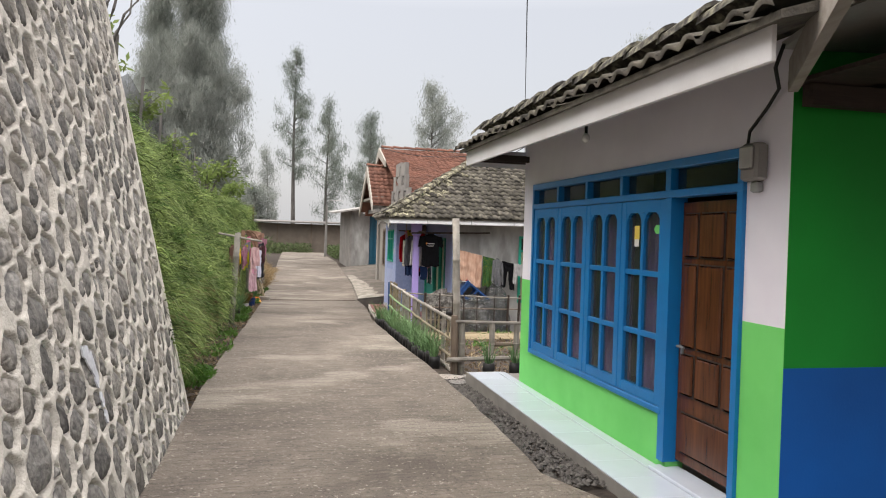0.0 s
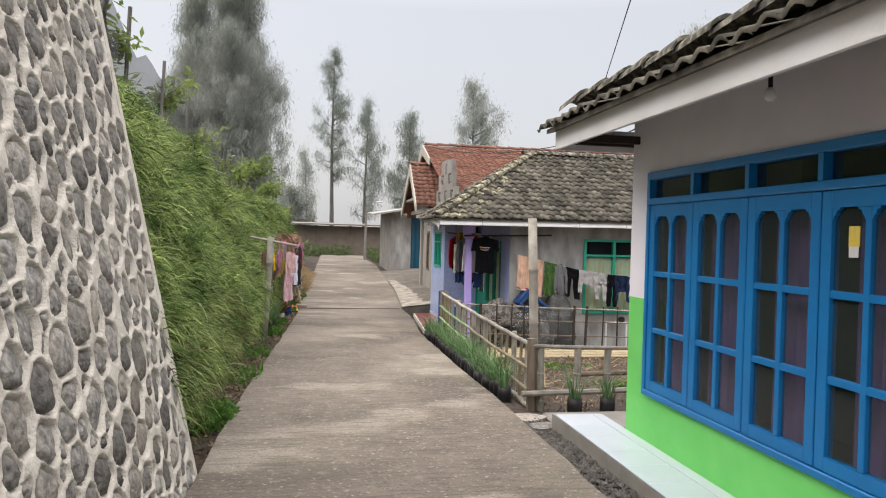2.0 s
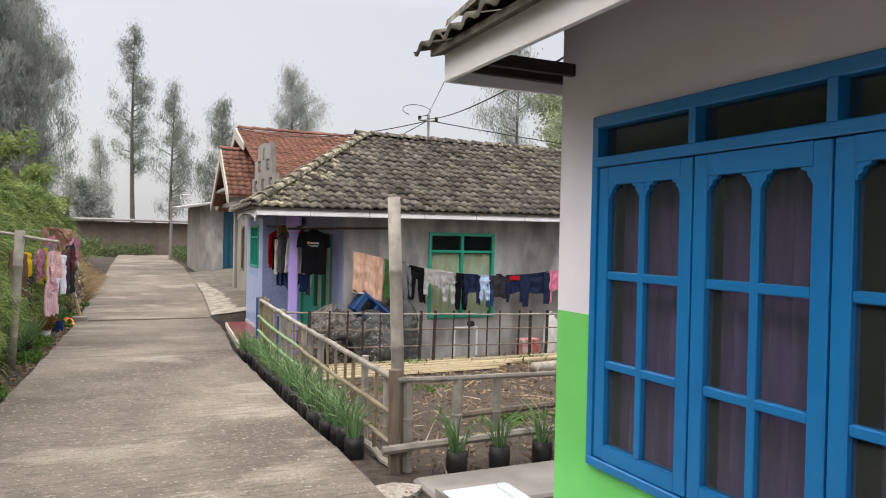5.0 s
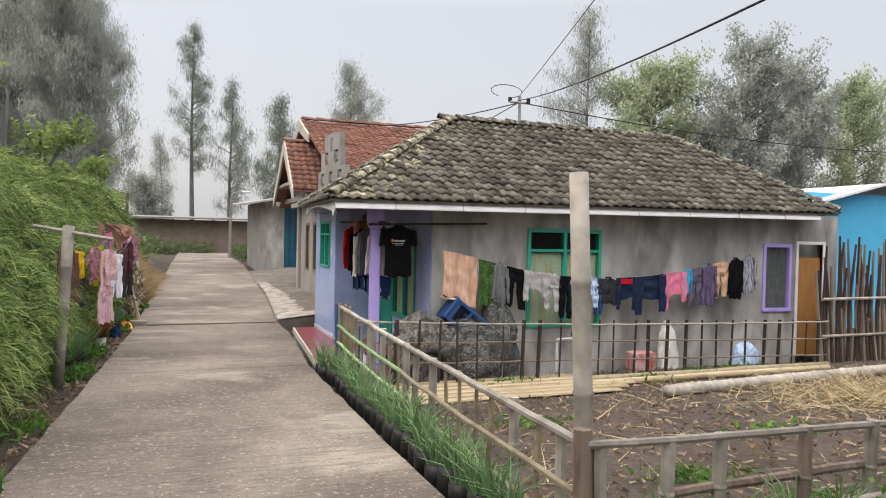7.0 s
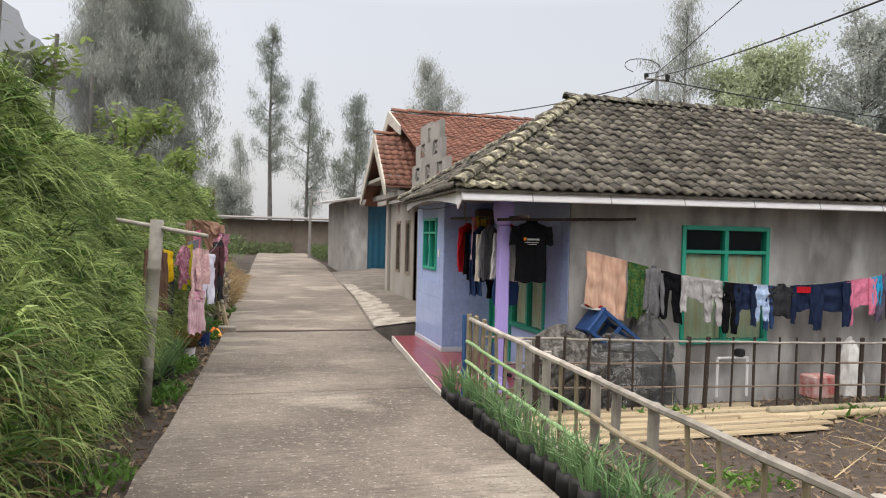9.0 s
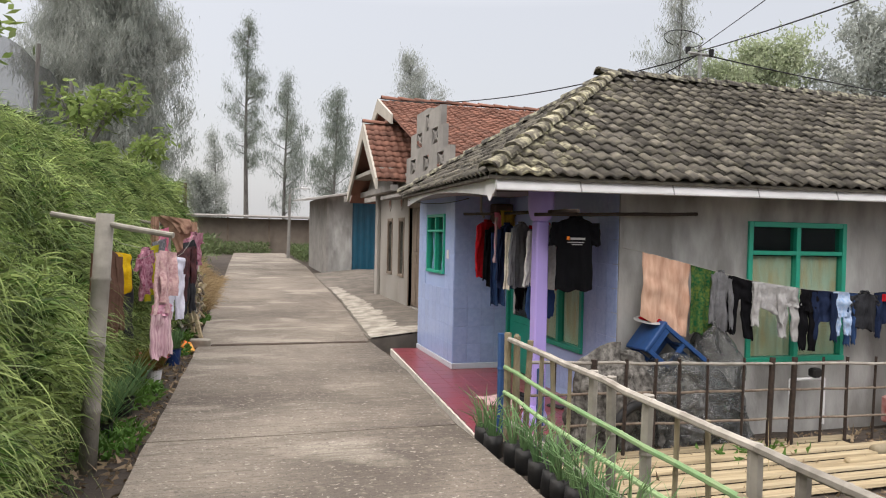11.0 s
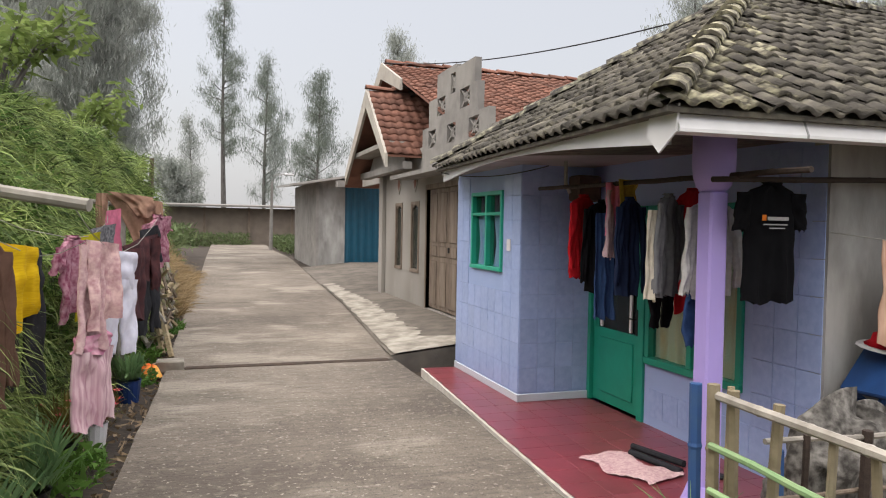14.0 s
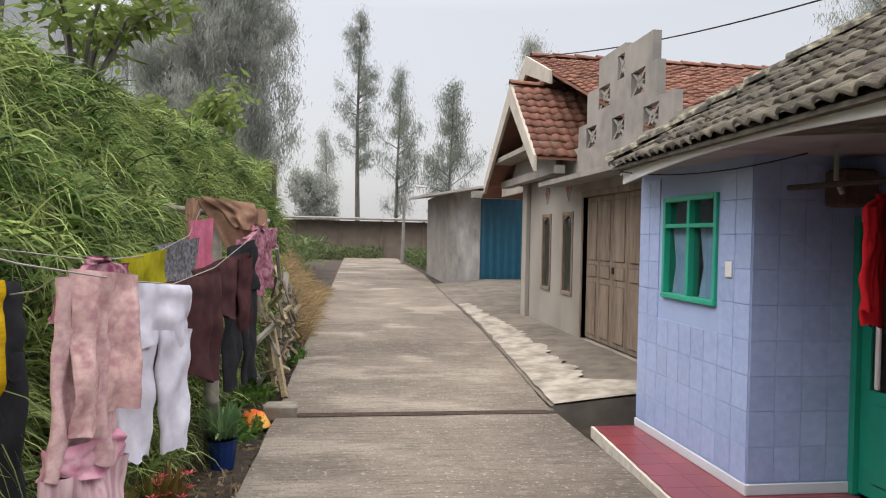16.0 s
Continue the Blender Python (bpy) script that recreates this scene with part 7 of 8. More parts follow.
G2 = "washing under the porch"
PX = 3.48
for k, (nm, kind, m_, lb, y, w, zt, zb, dx) in enumerate((
        ("jacket", "shirt", RED, "red jacket hung under the porch eave", 19.74, 0.44, 1.55, 0.78, -0.03),
        ("shirt", "shirt", BLACK, "black shirt hung under the porch eave", 19.52, 0.4, 1.5, 0.66, 0.05),
        ("trousers", "sheet", DENIM, "blue denim trousers hung under the porch", 19.4, 0.2, 1.4, 0.44, 0.0),
        ("shirt", "shirt", GREYPINK, "grey and pink shirt hung under the porch", 19.22, 0.4, 1.64, 1.0, 0.0),
        ("shirt", "sheet", MUSTARD, "mustard shirt bundled on the porch rail", 19.0, 0.24, 1.68, 1.36, -0.02),
        ("shirt", "sheet", PINK, "pink shirt bundled on the porch rail", 19.12, 0.2, 1.66, 1.2, -0.05),
        ("shirt", "shirt", NAVY, "navy shirt with white stripes under the porch", 18.88, 0.32, 1.5, 0.7, -0.08),
        ("hoodie", "shirt", GREY, "grey hooded sweatshirt with cream sleeves", 18.24, 0.46, 1.5, 0.76, -0.16),
        ("trousers", "trousers", BLACK, "black trousers hung behind the hoodie", 18.6, 0.3, 1.1, 0.46, 0.05),
        ("jacket", "shirt", RED, "red jacket hung behind the porch column", 18.4, 0.34, 1.56, 0.6, 0.17),
        ("shirt", "shirt", OFFWHITE, "off-white sweatshirt hung behind the column", 18.03, 0.56, 1.47, 0.76, 0.06),
        ("trousers", "trousers", DENIM, "blue trousers hung behind the column", 18.12, 0.5, 0.95, 0.4, 0.06))):
    single(nm, garment(kind, w * 1.15, zt - zb, 200 + k, 2.0), m_, lb, "laundry", G2, smooth=True, at=pose(PX + dx, y, zt, 0, 0, (22, -16, 8, 30)[k % 4]))
for sx, kk in ((-0.35, 3), (0.03, 4)):
    single("sleeve", garment("sheet", 0.075, 0.66, 240 + kk, 1), CREAM, "cream sleeve of the grey sweatshirt", "laundry", G2, smooth=True, at=pose(PX + sx, 18.17, 1.4))
single("tee_shirt", garment("tee", 0.62, 0.80, 260, 2), BLACK, "black tee shirt with a small white print", "laundry", G2, smooth=True, at=pose(3.70, 17.62, 1.57))
single("shirt_print", Geo().box(3.56, 3.595, 17.545, 17.55, 1.33, 1.37, 0.01), cloth("orange_print", (0.7, 0.2, 0.03)), "small orange round print on the black tee shirt", "print")
for a, b, z in ((3.605, 3.78, 1.345), (3.57, 3.77, 1.305), (3.62, 3.75, 1.28)):
    single("shirt_print", Geo().box(a, b, 17.544, 17.549, z - (0.012 if z > 1.33 else 0.004), z + (0.012 if z > 1.33 else 0.004)), LGREY, "pale printed bar on the black tee shirt", "print", "bars printed on the tee shirt")
single("porch_rail", bamboo(Geo(), (3.4, 17.0, 1.63), (3.4, 20.6, 1.67), 0.02), DARK_WOOD, "dark bamboo rail under the porch ceiling", "rail")
single("porch_rail", bamboo(Geo(), (3.2, 17.62, 1.60), (5.2, 17.55, 1.66), 0.02), DARK_WOOD, "dark bamboo rail under the eave", "rail")
vent = thing("extractor_box", "dusty grey metal box with a hook under the porch", "box")
part("box", Geo().box(3.93, 4.23, 20.72, 20.95, 1.56, 1.85, 0.02), RUST, vent)
part("bracket", Geo().tube([(3.55, 20.3, 1.95), (3.55, 20.3, 1.72), (3.6, 20.3, 1.62)], 0.018, 7), METAL, vent)

# washing beside the lane
post1 = thing("clothes_post", "leaning grey bamboo clothes post with a crossbar", "post", "clothes posts beside the lane")
part("post", bamboo(Geo(), (-1.0, 16.6, -0.6), (-0.9, 16.7, 1.47), 0.068, 10, 0.45), BAMBOO, post1, smooth=True)
part("crossbar", bamboo(Geo(), (-1.32, 16.85, 1.46), (-0.38, 16.5, 1.31), 0.024, 9), BAMBOO, post1)
post2 = thing("clothes_post", "grey bamboo clothes post under a draped shawl", "post", "clothes posts beside the lane")
part("post", bamboo(Geo(), (-0.86, 22.1, -0.7), (-0.84, 22.05, 1.44), 0.06, 10, 0.5), BAMBOO, post2, smooth=True)
part("crossbar", bamboo(Geo(), (-1.25, 22.0, 1.47), (-0.40, 22.1, 1.37), 0.026), BAMBOO, post2)
G3 = "washing beside the lane"


def line_z(y, x=0):
    return lerp([(16.55, 1.30), (17.5, 1.18), (18.5, 1.08), (19.2, 1.02), (20.0, 1.06), (21.0, 1.2), (22.08, 1.37)], y)


single("washing_line", Geo().tube([(-0.45, 16.55, 1.32), (-0.5, 17.5, 1.185), (-0.55, 18.5, 1.085), (-0.55, 19.2, 1.025), (-0.5, 20.0, 1.065), (-0.45, 21.0, 1.205), (-0.42, 22.08, 1.37)], 0.0026, 4), ROPE, "thin rope between the clothes posts", "rope")
single("washing_line", Geo().tube([(-0.62, 18.1, 1.13), (-0.78, 18.3, 1.06), (-0.95, 18.5, 1.03), (-0.97, 17.8, 1.14), (-0.98, 17.0, 1.38)], 0.0026, 4), ROPE, "thin rope holding the yellow top", "rope")
single("washing_line", Geo().tube([(-1.25, 16.8, 1.48), (-1.0, 18.4, 1.2), (-0.85, 19.1, 1.13), (-0.84, 20, 1.13), (-0.84, 21, 1.24), (-0.95, 22.0, 1.46)], 0.0026, 4), ROPE, "thin rope between the clothes posts", "rope")
for k, (nm, kind, m_, lb, y0, y1, ln, x, turn, skew) in enumerate((
        ("shirt", "shirt", BROWN, "brown long-sleeved shirt hung beside the lane", 17.35, 17.95, 0.85, -1.04, 68, 0),
        ("top", "sheet", YEL, "bright yellow knitted top hung beside the lane", 17.9, 18.42, 0.50, -0.99, 72, 0.24),
        ("trousers", "trousers", CHAR, "dark trousers hung beside the lane", 18.14, 18.6, 0.92, -1.0, 68, 0),
        ("top", "trousers", WHITEL, "white lace garment hung beside the lane", 18.58, 19.0, 0.68, -0.52, 60, 0),
        ("skirt", "sheet", MAROON, "dark maroon skirt hung beside the lane", 19.22, 19.86, 0.50, -0.52, 72, -0.2),
        ("blouse", "folded", MAROON, "dark maroon blouse hung beside the lane", 19.9, 20.6, 0.56, -0.5, 72, -0.15),
        ("trousers", "trousers", CHAR, "grey trousers hung beside the lane", 20.66, 21.16, 1.0, -0.47, 72, 0),
        ("blouse", "tee", MARF, "maroon floral blouse hung beside the lane", 21.25, 21.95, 0.5, -0.44, 72, 0))):
    mid = (y0 + y1) / 2
    hang(nm, lb, kind, y0, y1, line_z(mid), line_z(mid) - ln, x, "y", m_, 300 + k, G3, 2.2, turn, (line_z(mid + 0.1) - line_z(mid - 0.1)) / 0.2, skew)
dress = thing("dress", "long pale pink lace dress with rose border and pleated hem", "laundry", G3, at=pose(-0.60, 18.24, 1.115, 0, 0, 62))
part("bodice", cloth_tube(Geo(), [(0, -0.12, 0.12), (-0.3, -0.135, 0.135), (-0.6, -0.16, 0.155)], 341, 1.6, 0.016, 0.03), PINKL, dress, "pale pink lace", smooth=True)
part("border", cloth_tube(Geo(), [(-0.52, -0.156, 0.152), (-0.57, -0.162, 0.158), (-0.63, -0.168, 0.163)], 342, 1.2, 0.005, 0.036), ROSE, dress, "rose pink border", smooth=True)
part("skirt", cloth_tube(Geo(), [(-0.61, -0.168, 0.162), (-0.85, -0.18, 0.172), (-1.06, -0.188, 0.182)], 343, 2.4, 0.014, 0.036), PINKS, dress, "pleated pink and white striped hem", smooth=True)
single("tunic", garment("sheet", 0.25, 0.48, 340, 1.3, -0.12, 0.1), cloth("pale_pink_floral", (0.68, 0.48, 0.46), (0.42, 0.22, 0.25), 30, 0.9), "pale pink floral tunic laid over the lace dress", "laundry", G3, smooth=True, at=pose(-0.545, 18.24, 1.13, 0, 0, 55))
for k, (nm, kind, m_, lb, y0, y1, zt, ln) in enumerate((
        ("blouse", "tee", MARF, "maroon floral blouse hung near the bank", 18.8, 19.4, 1.12, 0.5),
        ("cloth", "sheet", OLIVE, "olive yellow cloth hung near the bank", 19.6, 20.15, 1.14, 0.6),
        ("cloth", "sheet", CHECK, "grey patterned cloth hung near the bank", 20.3, 21.0, 1.2, 0.62),
        ("cloth", "sheet", PINK, "pink cloth hung near the bank", 21.2, 21.7, 1.36, 0.7))):
    hang(nm, lb, kind, y0, y1, zt, zt - ln, -0.84, "y", m_, 320 + k, G3, 2.2, 80, 0.08, 0.08)
sh = thing("shawl", "tan-brown shawl draped over the clothes post crossbar", "laundry", G3)
part("drape", cloth_tube(Geo(), [(0.0, -0.30, 0.30), (-0.2, -0.12, 0.31), (-0.45, 0.0, 0.29), (-0.72, 0.06, 0.22)], 350, 1.7, 0.03, 0.02, 0, -0.12, 0.1), SHAWL, sh, smooth=True, at=pose(-0.70, 21.95, 1.50))
part("flap", cloth_tube(Geo(), [(0.0, -0.24, 0.22), (-0.10, -0.05, 0.25), (-0.22, 0.06, 0.2)], 351, 1.4, 0.016, 0.03, 0, -0.12), SHAWL, sh, smooth=True, at=pose(-0.72, 21.9, 1.535))
part("end", cloth_tube(Geo(), [(0.0, -0.06, 0.06), (-0.3, -0.07, 0.05), (-0.6, -0.05, 0.03)], 352, 1.2, 0.02, 0.02), SHAWL, sh, smooth=True, at=pose(-1.0, 21.96, 1.54))

# ---- things at the foot of the bank ----
single("stone_block", Geo().box(-0.56, -0.22, 23.44, 23.7, gz(23.5) - 0.05, gz(23.5) + 0.1, 0.015), PALE, "rough pale stone block at the lane's edge", "stone", at=None)
bag = Geo()
r = random.Random(5)
pts = [(-0.63 + 0.17 * math.cos(a) * r.uniform(0.8, 1.1), 23.25 + 0.2 * math.sin(a) * r.uniform(0.8, 1.1)) for a in np.linspace(0, 6.28, 12, endpoint=False)]
bag.add([(x, y, soil_z(x, y) + 0.02) for x, y in pts] + [(-0.63 + (x + 0.63) * 0.6, 23.25 + (y - 23.25) * 0.6, soil_z(x, y) + 0.13 + 0.04 * r.random()) for x, y in pts] + [(-0.63, 23.25, soil_z(-0.7, 23.2) + 0.19)],
        [(i, (i + 1) % 12, 12 + (i + 1) % 12, 12 + i) for i in range(12)] + [(12 + i, 12 + (i + 1) % 12, 24) for i in range(12)])
single("snack_bag", bag, cloth("orange_red_wrapper", (0.75, 0.12, 0.03), (0.8, 0.6, 0.15), 9, 0.7), "crumpled orange and red plastic wrapper on the verge", "wrapper", smooth=True)


def pot(name, label, x, y, rad, h, m_, leaf, spread, seed, flower=None):
    r = random.Random(seed)
    z = soil_z(x, y)
    t = thing(name, label, "potted plant", at=pose(x, y, z))
    part("pot", Geo().tube([(0, 0, 0), (0, 0, h * 0.9), (0, 0, h), (0, 0, h), (0, 0, h - 0.03)], [rad * 0.8, rad, rad * 1.08, rad * 0.95, rad * 0.9], 14), m_, t, smooth=False)
    lf = Geo()
    for _ in range(150):
        w = r.uniform(0, 6.28)
        c = Vector((math.cos(w) * rad * r.random(), math.sin(w) * rad * r.random(), h))
        e = c + Vector((math.cos(w) * spread * r.random(), math.sin(w) * spread * r.random(), spread * r.uniform(0.3, 1.6)))
        sd = (e - c).cross(Vector((0.2, 0.3, 1))).normalized() * 0.014
        m2 = c.lerp(e, 0.6) + Vector((0, 0, 0.04))
        lf.add([c, m2 - sd, e, m2 + sd], [(0, 1, 2, 3)])
    tagged(part("leaves", lf, leaf, t), kind="stuff")
    if flower:
        fl = Geo()
        for _ in range(14):
            c = Vector((r.gauss(0, spread * 0.5), r.gauss(0, spread * 0.5), h + spread * r.uniform(0.5, 1.3)))
            for q in range(5):
                w = q * 1.256
                a = Vector((math.cos(w), math.sin(w), 0.3)) * 0.03
                b = Vector((math.cos(w + 0.6), math.sin(w + 0.6), 0.3)) * 0.025
                fl.add([c, c + a, c + (a + b) * 0.8, c + b], [(0, 1, 2, 3)])
        tagged(part("flowers", fl, flower, t), kind="stuff")
    return t


BLUEPOT = mat("blue_plastic", (0.015, 0.04, 0.16), 0.4, (0.01, 0.03, 0.11), 6, 0.5, bump=0.05)
REDLEAF = leaf_mat("reddish_leaf", (0.20, 0.10, 0.04), (0.12, 0.17, 0.03), 6, 0.3, 0.4)
PETAL = leaf_mat("red_petal", (0.62, 0.05, 0.07), (0.7, 0.15, 0.2), 6, 0.2, 0.2)
pot("potted_herb", "blue plastic pot of long green leaves beneath the washing", -0.73, 21.9, 0.12, 0.24, BLUEPOT, SPRING_ONION, 0.2, 61)
pot("potted_flower", "white paint tin of reddish leaves and red flowers", -0.83, 20.2, 0.09, 0.2, WHITE, REDLEAF, 0.2, 62, PETAL)
pot("potted_flower", "dark pot of reddish leaves and red flowers", -1.02, 19.8, 0.12, 0.16, BLACK_RUBBER, REDLEAF, 0.26, 63, PETAL)
pot("potted_herb", "dark pot of long green leaves on the verge", -1.0, 18.6, 0.12, 0.18, BLACK_RUBBER, SPRING_ONION, 0.3, 64)
pot("potted_herb", "dark pot of long green leaves on the verge", -1.05, 17.5, 0.12, 0.18, BLACK_RUBBER, SPRING_ONION, 0.32, 65)
pile = thing("firewood_pile", "heap of split firewood and bamboo offcuts beside the bank", "wood")
r = random.Random(12)
for k in range(210):
    c = Vector((-0.70 + max(-0.4, min(0.14, r.gauss(0, 0.2))), r.uniform(24.6, 28.6), gz(27) + 0.05 + abs(r.gauss(0, 0.55))))
    d = Vector((r.uniform(-0.3, 0.3), r.uniform(-0.6, 0.6), r.uniform(-0.45, 0.55)))
    a, b = c - d * 0.5, c + d * 0.5
    a.z, b.z = max(a.z, gz(27) - 0.02), max(b.z, gz(27) - 0.02)
    part("log", Geo().tube([a, b], r.uniform(0.018, 0.04), 5), (OLD_WOOD, BAMBOO, BAMBOO_SPLIT)[k % 3], pile)
for x, y0, z1 in ((-0.62, 25.6, 0.25), (-0.75, 25.9, 0.5), (-0.85, 26.4, 0.35)):
    part("plank", Geo().tube([(x + 0.22, y0 - 1.3, gz(25)), (x - 0.05, y0 - 0.4, z1)], 0.04, 4), BAMBOO_SPLIT, pile)
single("fence_pole", Geo().tube([(-0.95, 28.4, -0.6), (-0.93, 28.4, 2.45)], [0.05, 0.04], 7), OLD_WOOD, "old upright pole at the bank's end", "pole")
single("fence_pole", Geo().tube([(-1.2, 31.0, -0.6), (-1.18, 31.0, 2.0)], [0.045, 0.04], 7), BAMBOO, "thin bamboo pole at the bank's end", "pole")

# ---- garden clutter ----
for k in range(8):
    y0 = 15.1 + 0.2 * k
    z = soil_z(4.5, y0) + 0.02 + 0.012 * (k % 3)
    a, b = 2.95 + 0.1 * (k % 2), 6.3 + 0.25 * (k % 3)
    single("bamboo_strip", Geo().add([(a, y0, z), (b, y0 + 0.06, z), (b, y0 + 0.19, z), (a, y0 + 0.14, z), (a, y0 + 0.01, z + 0.02), (b, y0 + 0.07, z + 0.02), (b, y0 + 0.18, z + 0.02), (a, y0 + 0.13, z + 0.02)], [(3, 2, 1, 0), (4, 5, 6, 7), (0, 1, 5, 4), (1, 2, 6, 5), (2, 3, 7, 6), (3, 0, 4, 7)]), BAMBOO_SPLIT, "flattened split bamboo strip lying on the soil", "bamboo", "split bamboo strips")
for k, (x0, x1, y0, y1, rad, m_) in enumerate(((6.6, 12.2, 14.6, 15.3, 0.085, BAMBOO), (6.2, 11.2, 16.0, 16.1, 0.06, BAMBOO_Y), (5.6, 11.0, 15.75, 15.9, 0.05, BAMBOO_SPLIT))):
    single("bamboo_pole", bamboo(Geo(), (x0, y0, soil_z(x0, y0) + rad), (x1, y1, soil_z(x1, y1) + rad), rad, 10, 0.6, k), m_, "long thick bamboo pole lying on the garden soil", "bamboo", "bamboo poles on the soil", smooth=True)
spots = []
for _ in range(2600):
    x, y = gr.gauss(9.6, 1.1), gr.gauss(13.6, 0.75)
    spots.append(((x, y, soil_z(x, y) + 0.02 + 0.05 * gr.random()), (gr.uniform(-1, 1), gr.uniform(-1, 1), 0.15)))
for _ in range(500):
    x, y = gr.uniform(2.8, 11), gr.uniform(10.1, 16)
    spots.append(((x, y, soil_z(x, y) + 0.02), (gr.uniform(-1, 1), gr.uniform(-1, 1), 0.1)))
blades("straw", "pale dry straw spread on the garden soil", spots, STRAW, 0.4, 0.006, 0.03, 13, 2, "straw")
spots = []
for cx, cy in ((4.0, 13.6), (7.3, 15.9), (8.6, 16.2), (5.1, 16.3), (6.2, 12.4), (9.6, 16.3), (4.6, 10.4), (6.0, 10.6), (4.3, 11.3)):
    for _ in range(90):
        x, y = gr.gauss(cx, 0.25), gr.gauss(cy, 0.12)
        spots.append(((x, y, soil_z(x, y) + 0.08 * gr.random()), (0, 0, 0.6)))
blades("garden_weeds", "scattered low green weeds on the garden soil", spots, WEED, 0.11, 0.02, 0.3, 14, 2, "weeds")
# blue stool lying on its side on a heap of plastic sheeting
zs = Vector((-0.78, 0.08, 0.62)).normalized()
ysd = Vector((0.62, 0.0, 0.78)).normalized()
xs_ = ysd.cross(zs).normalized()
ysd = zs.cross(xs_)
frm = Matrix((xs_, ysd, zs)).transposed().to_4x4()
chair = thing("blue_stool", "blue wooden stool lying on its side on the heap", "stool", at=Matrix.Translation((4.48, 17.40, 0.30)) @ frm @ Matrix.Scale(1.18, 4))
BLUEC2 = mat("blue_chair_paint", (0.018, 0.065, 0.20), 0.5, (0.014, 0.045, 0.14), 8, 0.6, bump=0.1)
part("seat", Geo().box(-0.19, 0.19, -0.17, 0.17, -0.025, 0.015, 0.01), BLUEC2, chair)
for x in (-0.16, 0.16):
    for y in (-0.14, 0.14):
        part("leg", Geo().box(x - 0.02, x + 0.02, y - 0.02, y + 0.02, -0.6, -0.025, 0.004), BLUEC2, chair)
    part("stretcher", Geo().box(x - 0.012, x + 0.012, -0.12, 0.12, -0.3, -0.26), BLUEC2, chair)
    part("apron", Geo().box(x - 0.012, x + 0.012, -0.12, 0.12, -0.09, -0.025), BLUEC2, chair)
for y in (-0.14, 0.14):
    part("stretcher", Geo().box(-0.14, 0.14, y - 0.012, y + 0.012, -0.36, -0.32), BLUEC2, chair)


def lumpy(cx, cy, z0, rx, ry, h, seed, amp=0.25):
    g, vs = Geo(), []
    nu, nv = 60, 22
    for j in range(nv + 1):
        v = j / nv
        for i in range(nu):
            w = 2 * math.pi * i / nu
            q = math.cos(v * math.pi / 2) ** 0.7
            k = 1 + amp * noise.noise(Vector((math.cos(w) * 2 + seed, math.sin(w) * 2, v * 2.5))) + 0.13 * (0.5 - abs(noise.noise(Vector((math.cos(w) * 5, math.sin(w) * 5 + seed, v * 5))) * 3)) + 0.06 * noise.noise(Vector((math.cos(w) * 12, math.sin(w) * 12 + seed, v * 12)))
            vs.append((cx + rx * q * k * math.cos(w), cy + ry * q * k * math.sin(w), z0 + h * math.sin(v * math.pi / 2) * (1 + 0.3 * noise.noise(Vector((math.cos(w) * 1.5, math.sin(w) * 1.5 + seed, v))))))
    return g.add(vs, [(j * nu + i, j * nu + (i + 1) % nu, (j + 1) * nu + (i + 1) % nu, (j + 1) * nu + i) for j in range(nv) for i in range(nu)])


SACK = mat("bark_and_sacking", (0.045, 0.04, 0.036), 0.9, (0.26, 0.245, 0.225), 18, 0.8, (0.02, 0.018, 0.016), 6, 0.8, bump=1.0, bump_scale=22)
FOIL = glass_mat("clear_crumpled_plastic", (0.09, 0.09, 0.09), 0.08, 0.5)
FOIL.node_tree.nodes["Principled BSDF"].inputs["Specular IOR Level"].default_value = 1.0
fn, fl = FOIL.node_tree.nodes, FOIL.node_tree.links
f_noise, f_bump = fn.new("ShaderNodeTexNoise"), fn.new("ShaderNodeBump")
f_noise.inputs["Scale"].default_value, f_noise.inputs["Detail"].default_value = 9, 4
f_bump.inputs["Strength"].default_value, f_bump.inputs["Distance"].default_value = 1.0, 0.12
fl.new(f_noise.outputs[0], f_bump.inputs["Height"])
fl.new(f_bump.outputs[0], fn["Principled BSDF"].inputs["Normal"])
single("sack", lumpy(4.05, 17.2, -0.85, 0.62, 0.36, 0.92, 3), SACK, "lumpy dark sack and bark against the porch corner", "sack", smooth=True)
single("sack", lumpy(4.75, 17.2, -0.85, 0.5, 0.26, 0.7, 23), SACK, "dark sack of odds and ends under clear plastic", "sack", smooth=True)
single("plastic_sheet", lumpy(4.7, 17.12, -0.85, 0.75, 0.4, 0.85, 8, 0.4), FOIL, "crumpled clear plastic sheet over the heap", "plastic sheet", smooth=True)
single("plastic_sheet", lumpy(5.3, 17.3, -0.85, 0.4, 0.28, 1.2, 11, 0.4), FOIL, "upright crumpled clear plastic sheet by the wall", "plastic sheet", smooth=True)
cap_g = Geo().tube([(0, 0, 0), (0, 0, 0.03), (0, 0, 0.08), (0, 0, 0.1)], [0.14, 0.1, 0.09, 0.03], 12)
single("hat", cap_g, RED, "red and white hat on the blue chair", "hat", smooth=True, at=pose(4.55, 17.42, 0.47, 8, 0, 0))
single("hat_brim", Geo().tube([(0, 0, 0), (0, 0, 0.015)], [0.19, 0.17], 14), LGREY, "pale hat under the red hat on the chair", "hat", at=pose(4.55, 17.42, 0.455, 8, 0, 0))
tyre = Geo()
nu, nv, vs = 24, 8, []
for i in range(nu):
    for j in range(nv):
        a, b = 2 * math.pi * i / nu, 2 * math.pi * j / nv
        q = 0.27 + 0.05 * math.cos(b)
        vs.append((q * math.cos(a), 0.05 * math.sin(b), q * math.sin(a)))
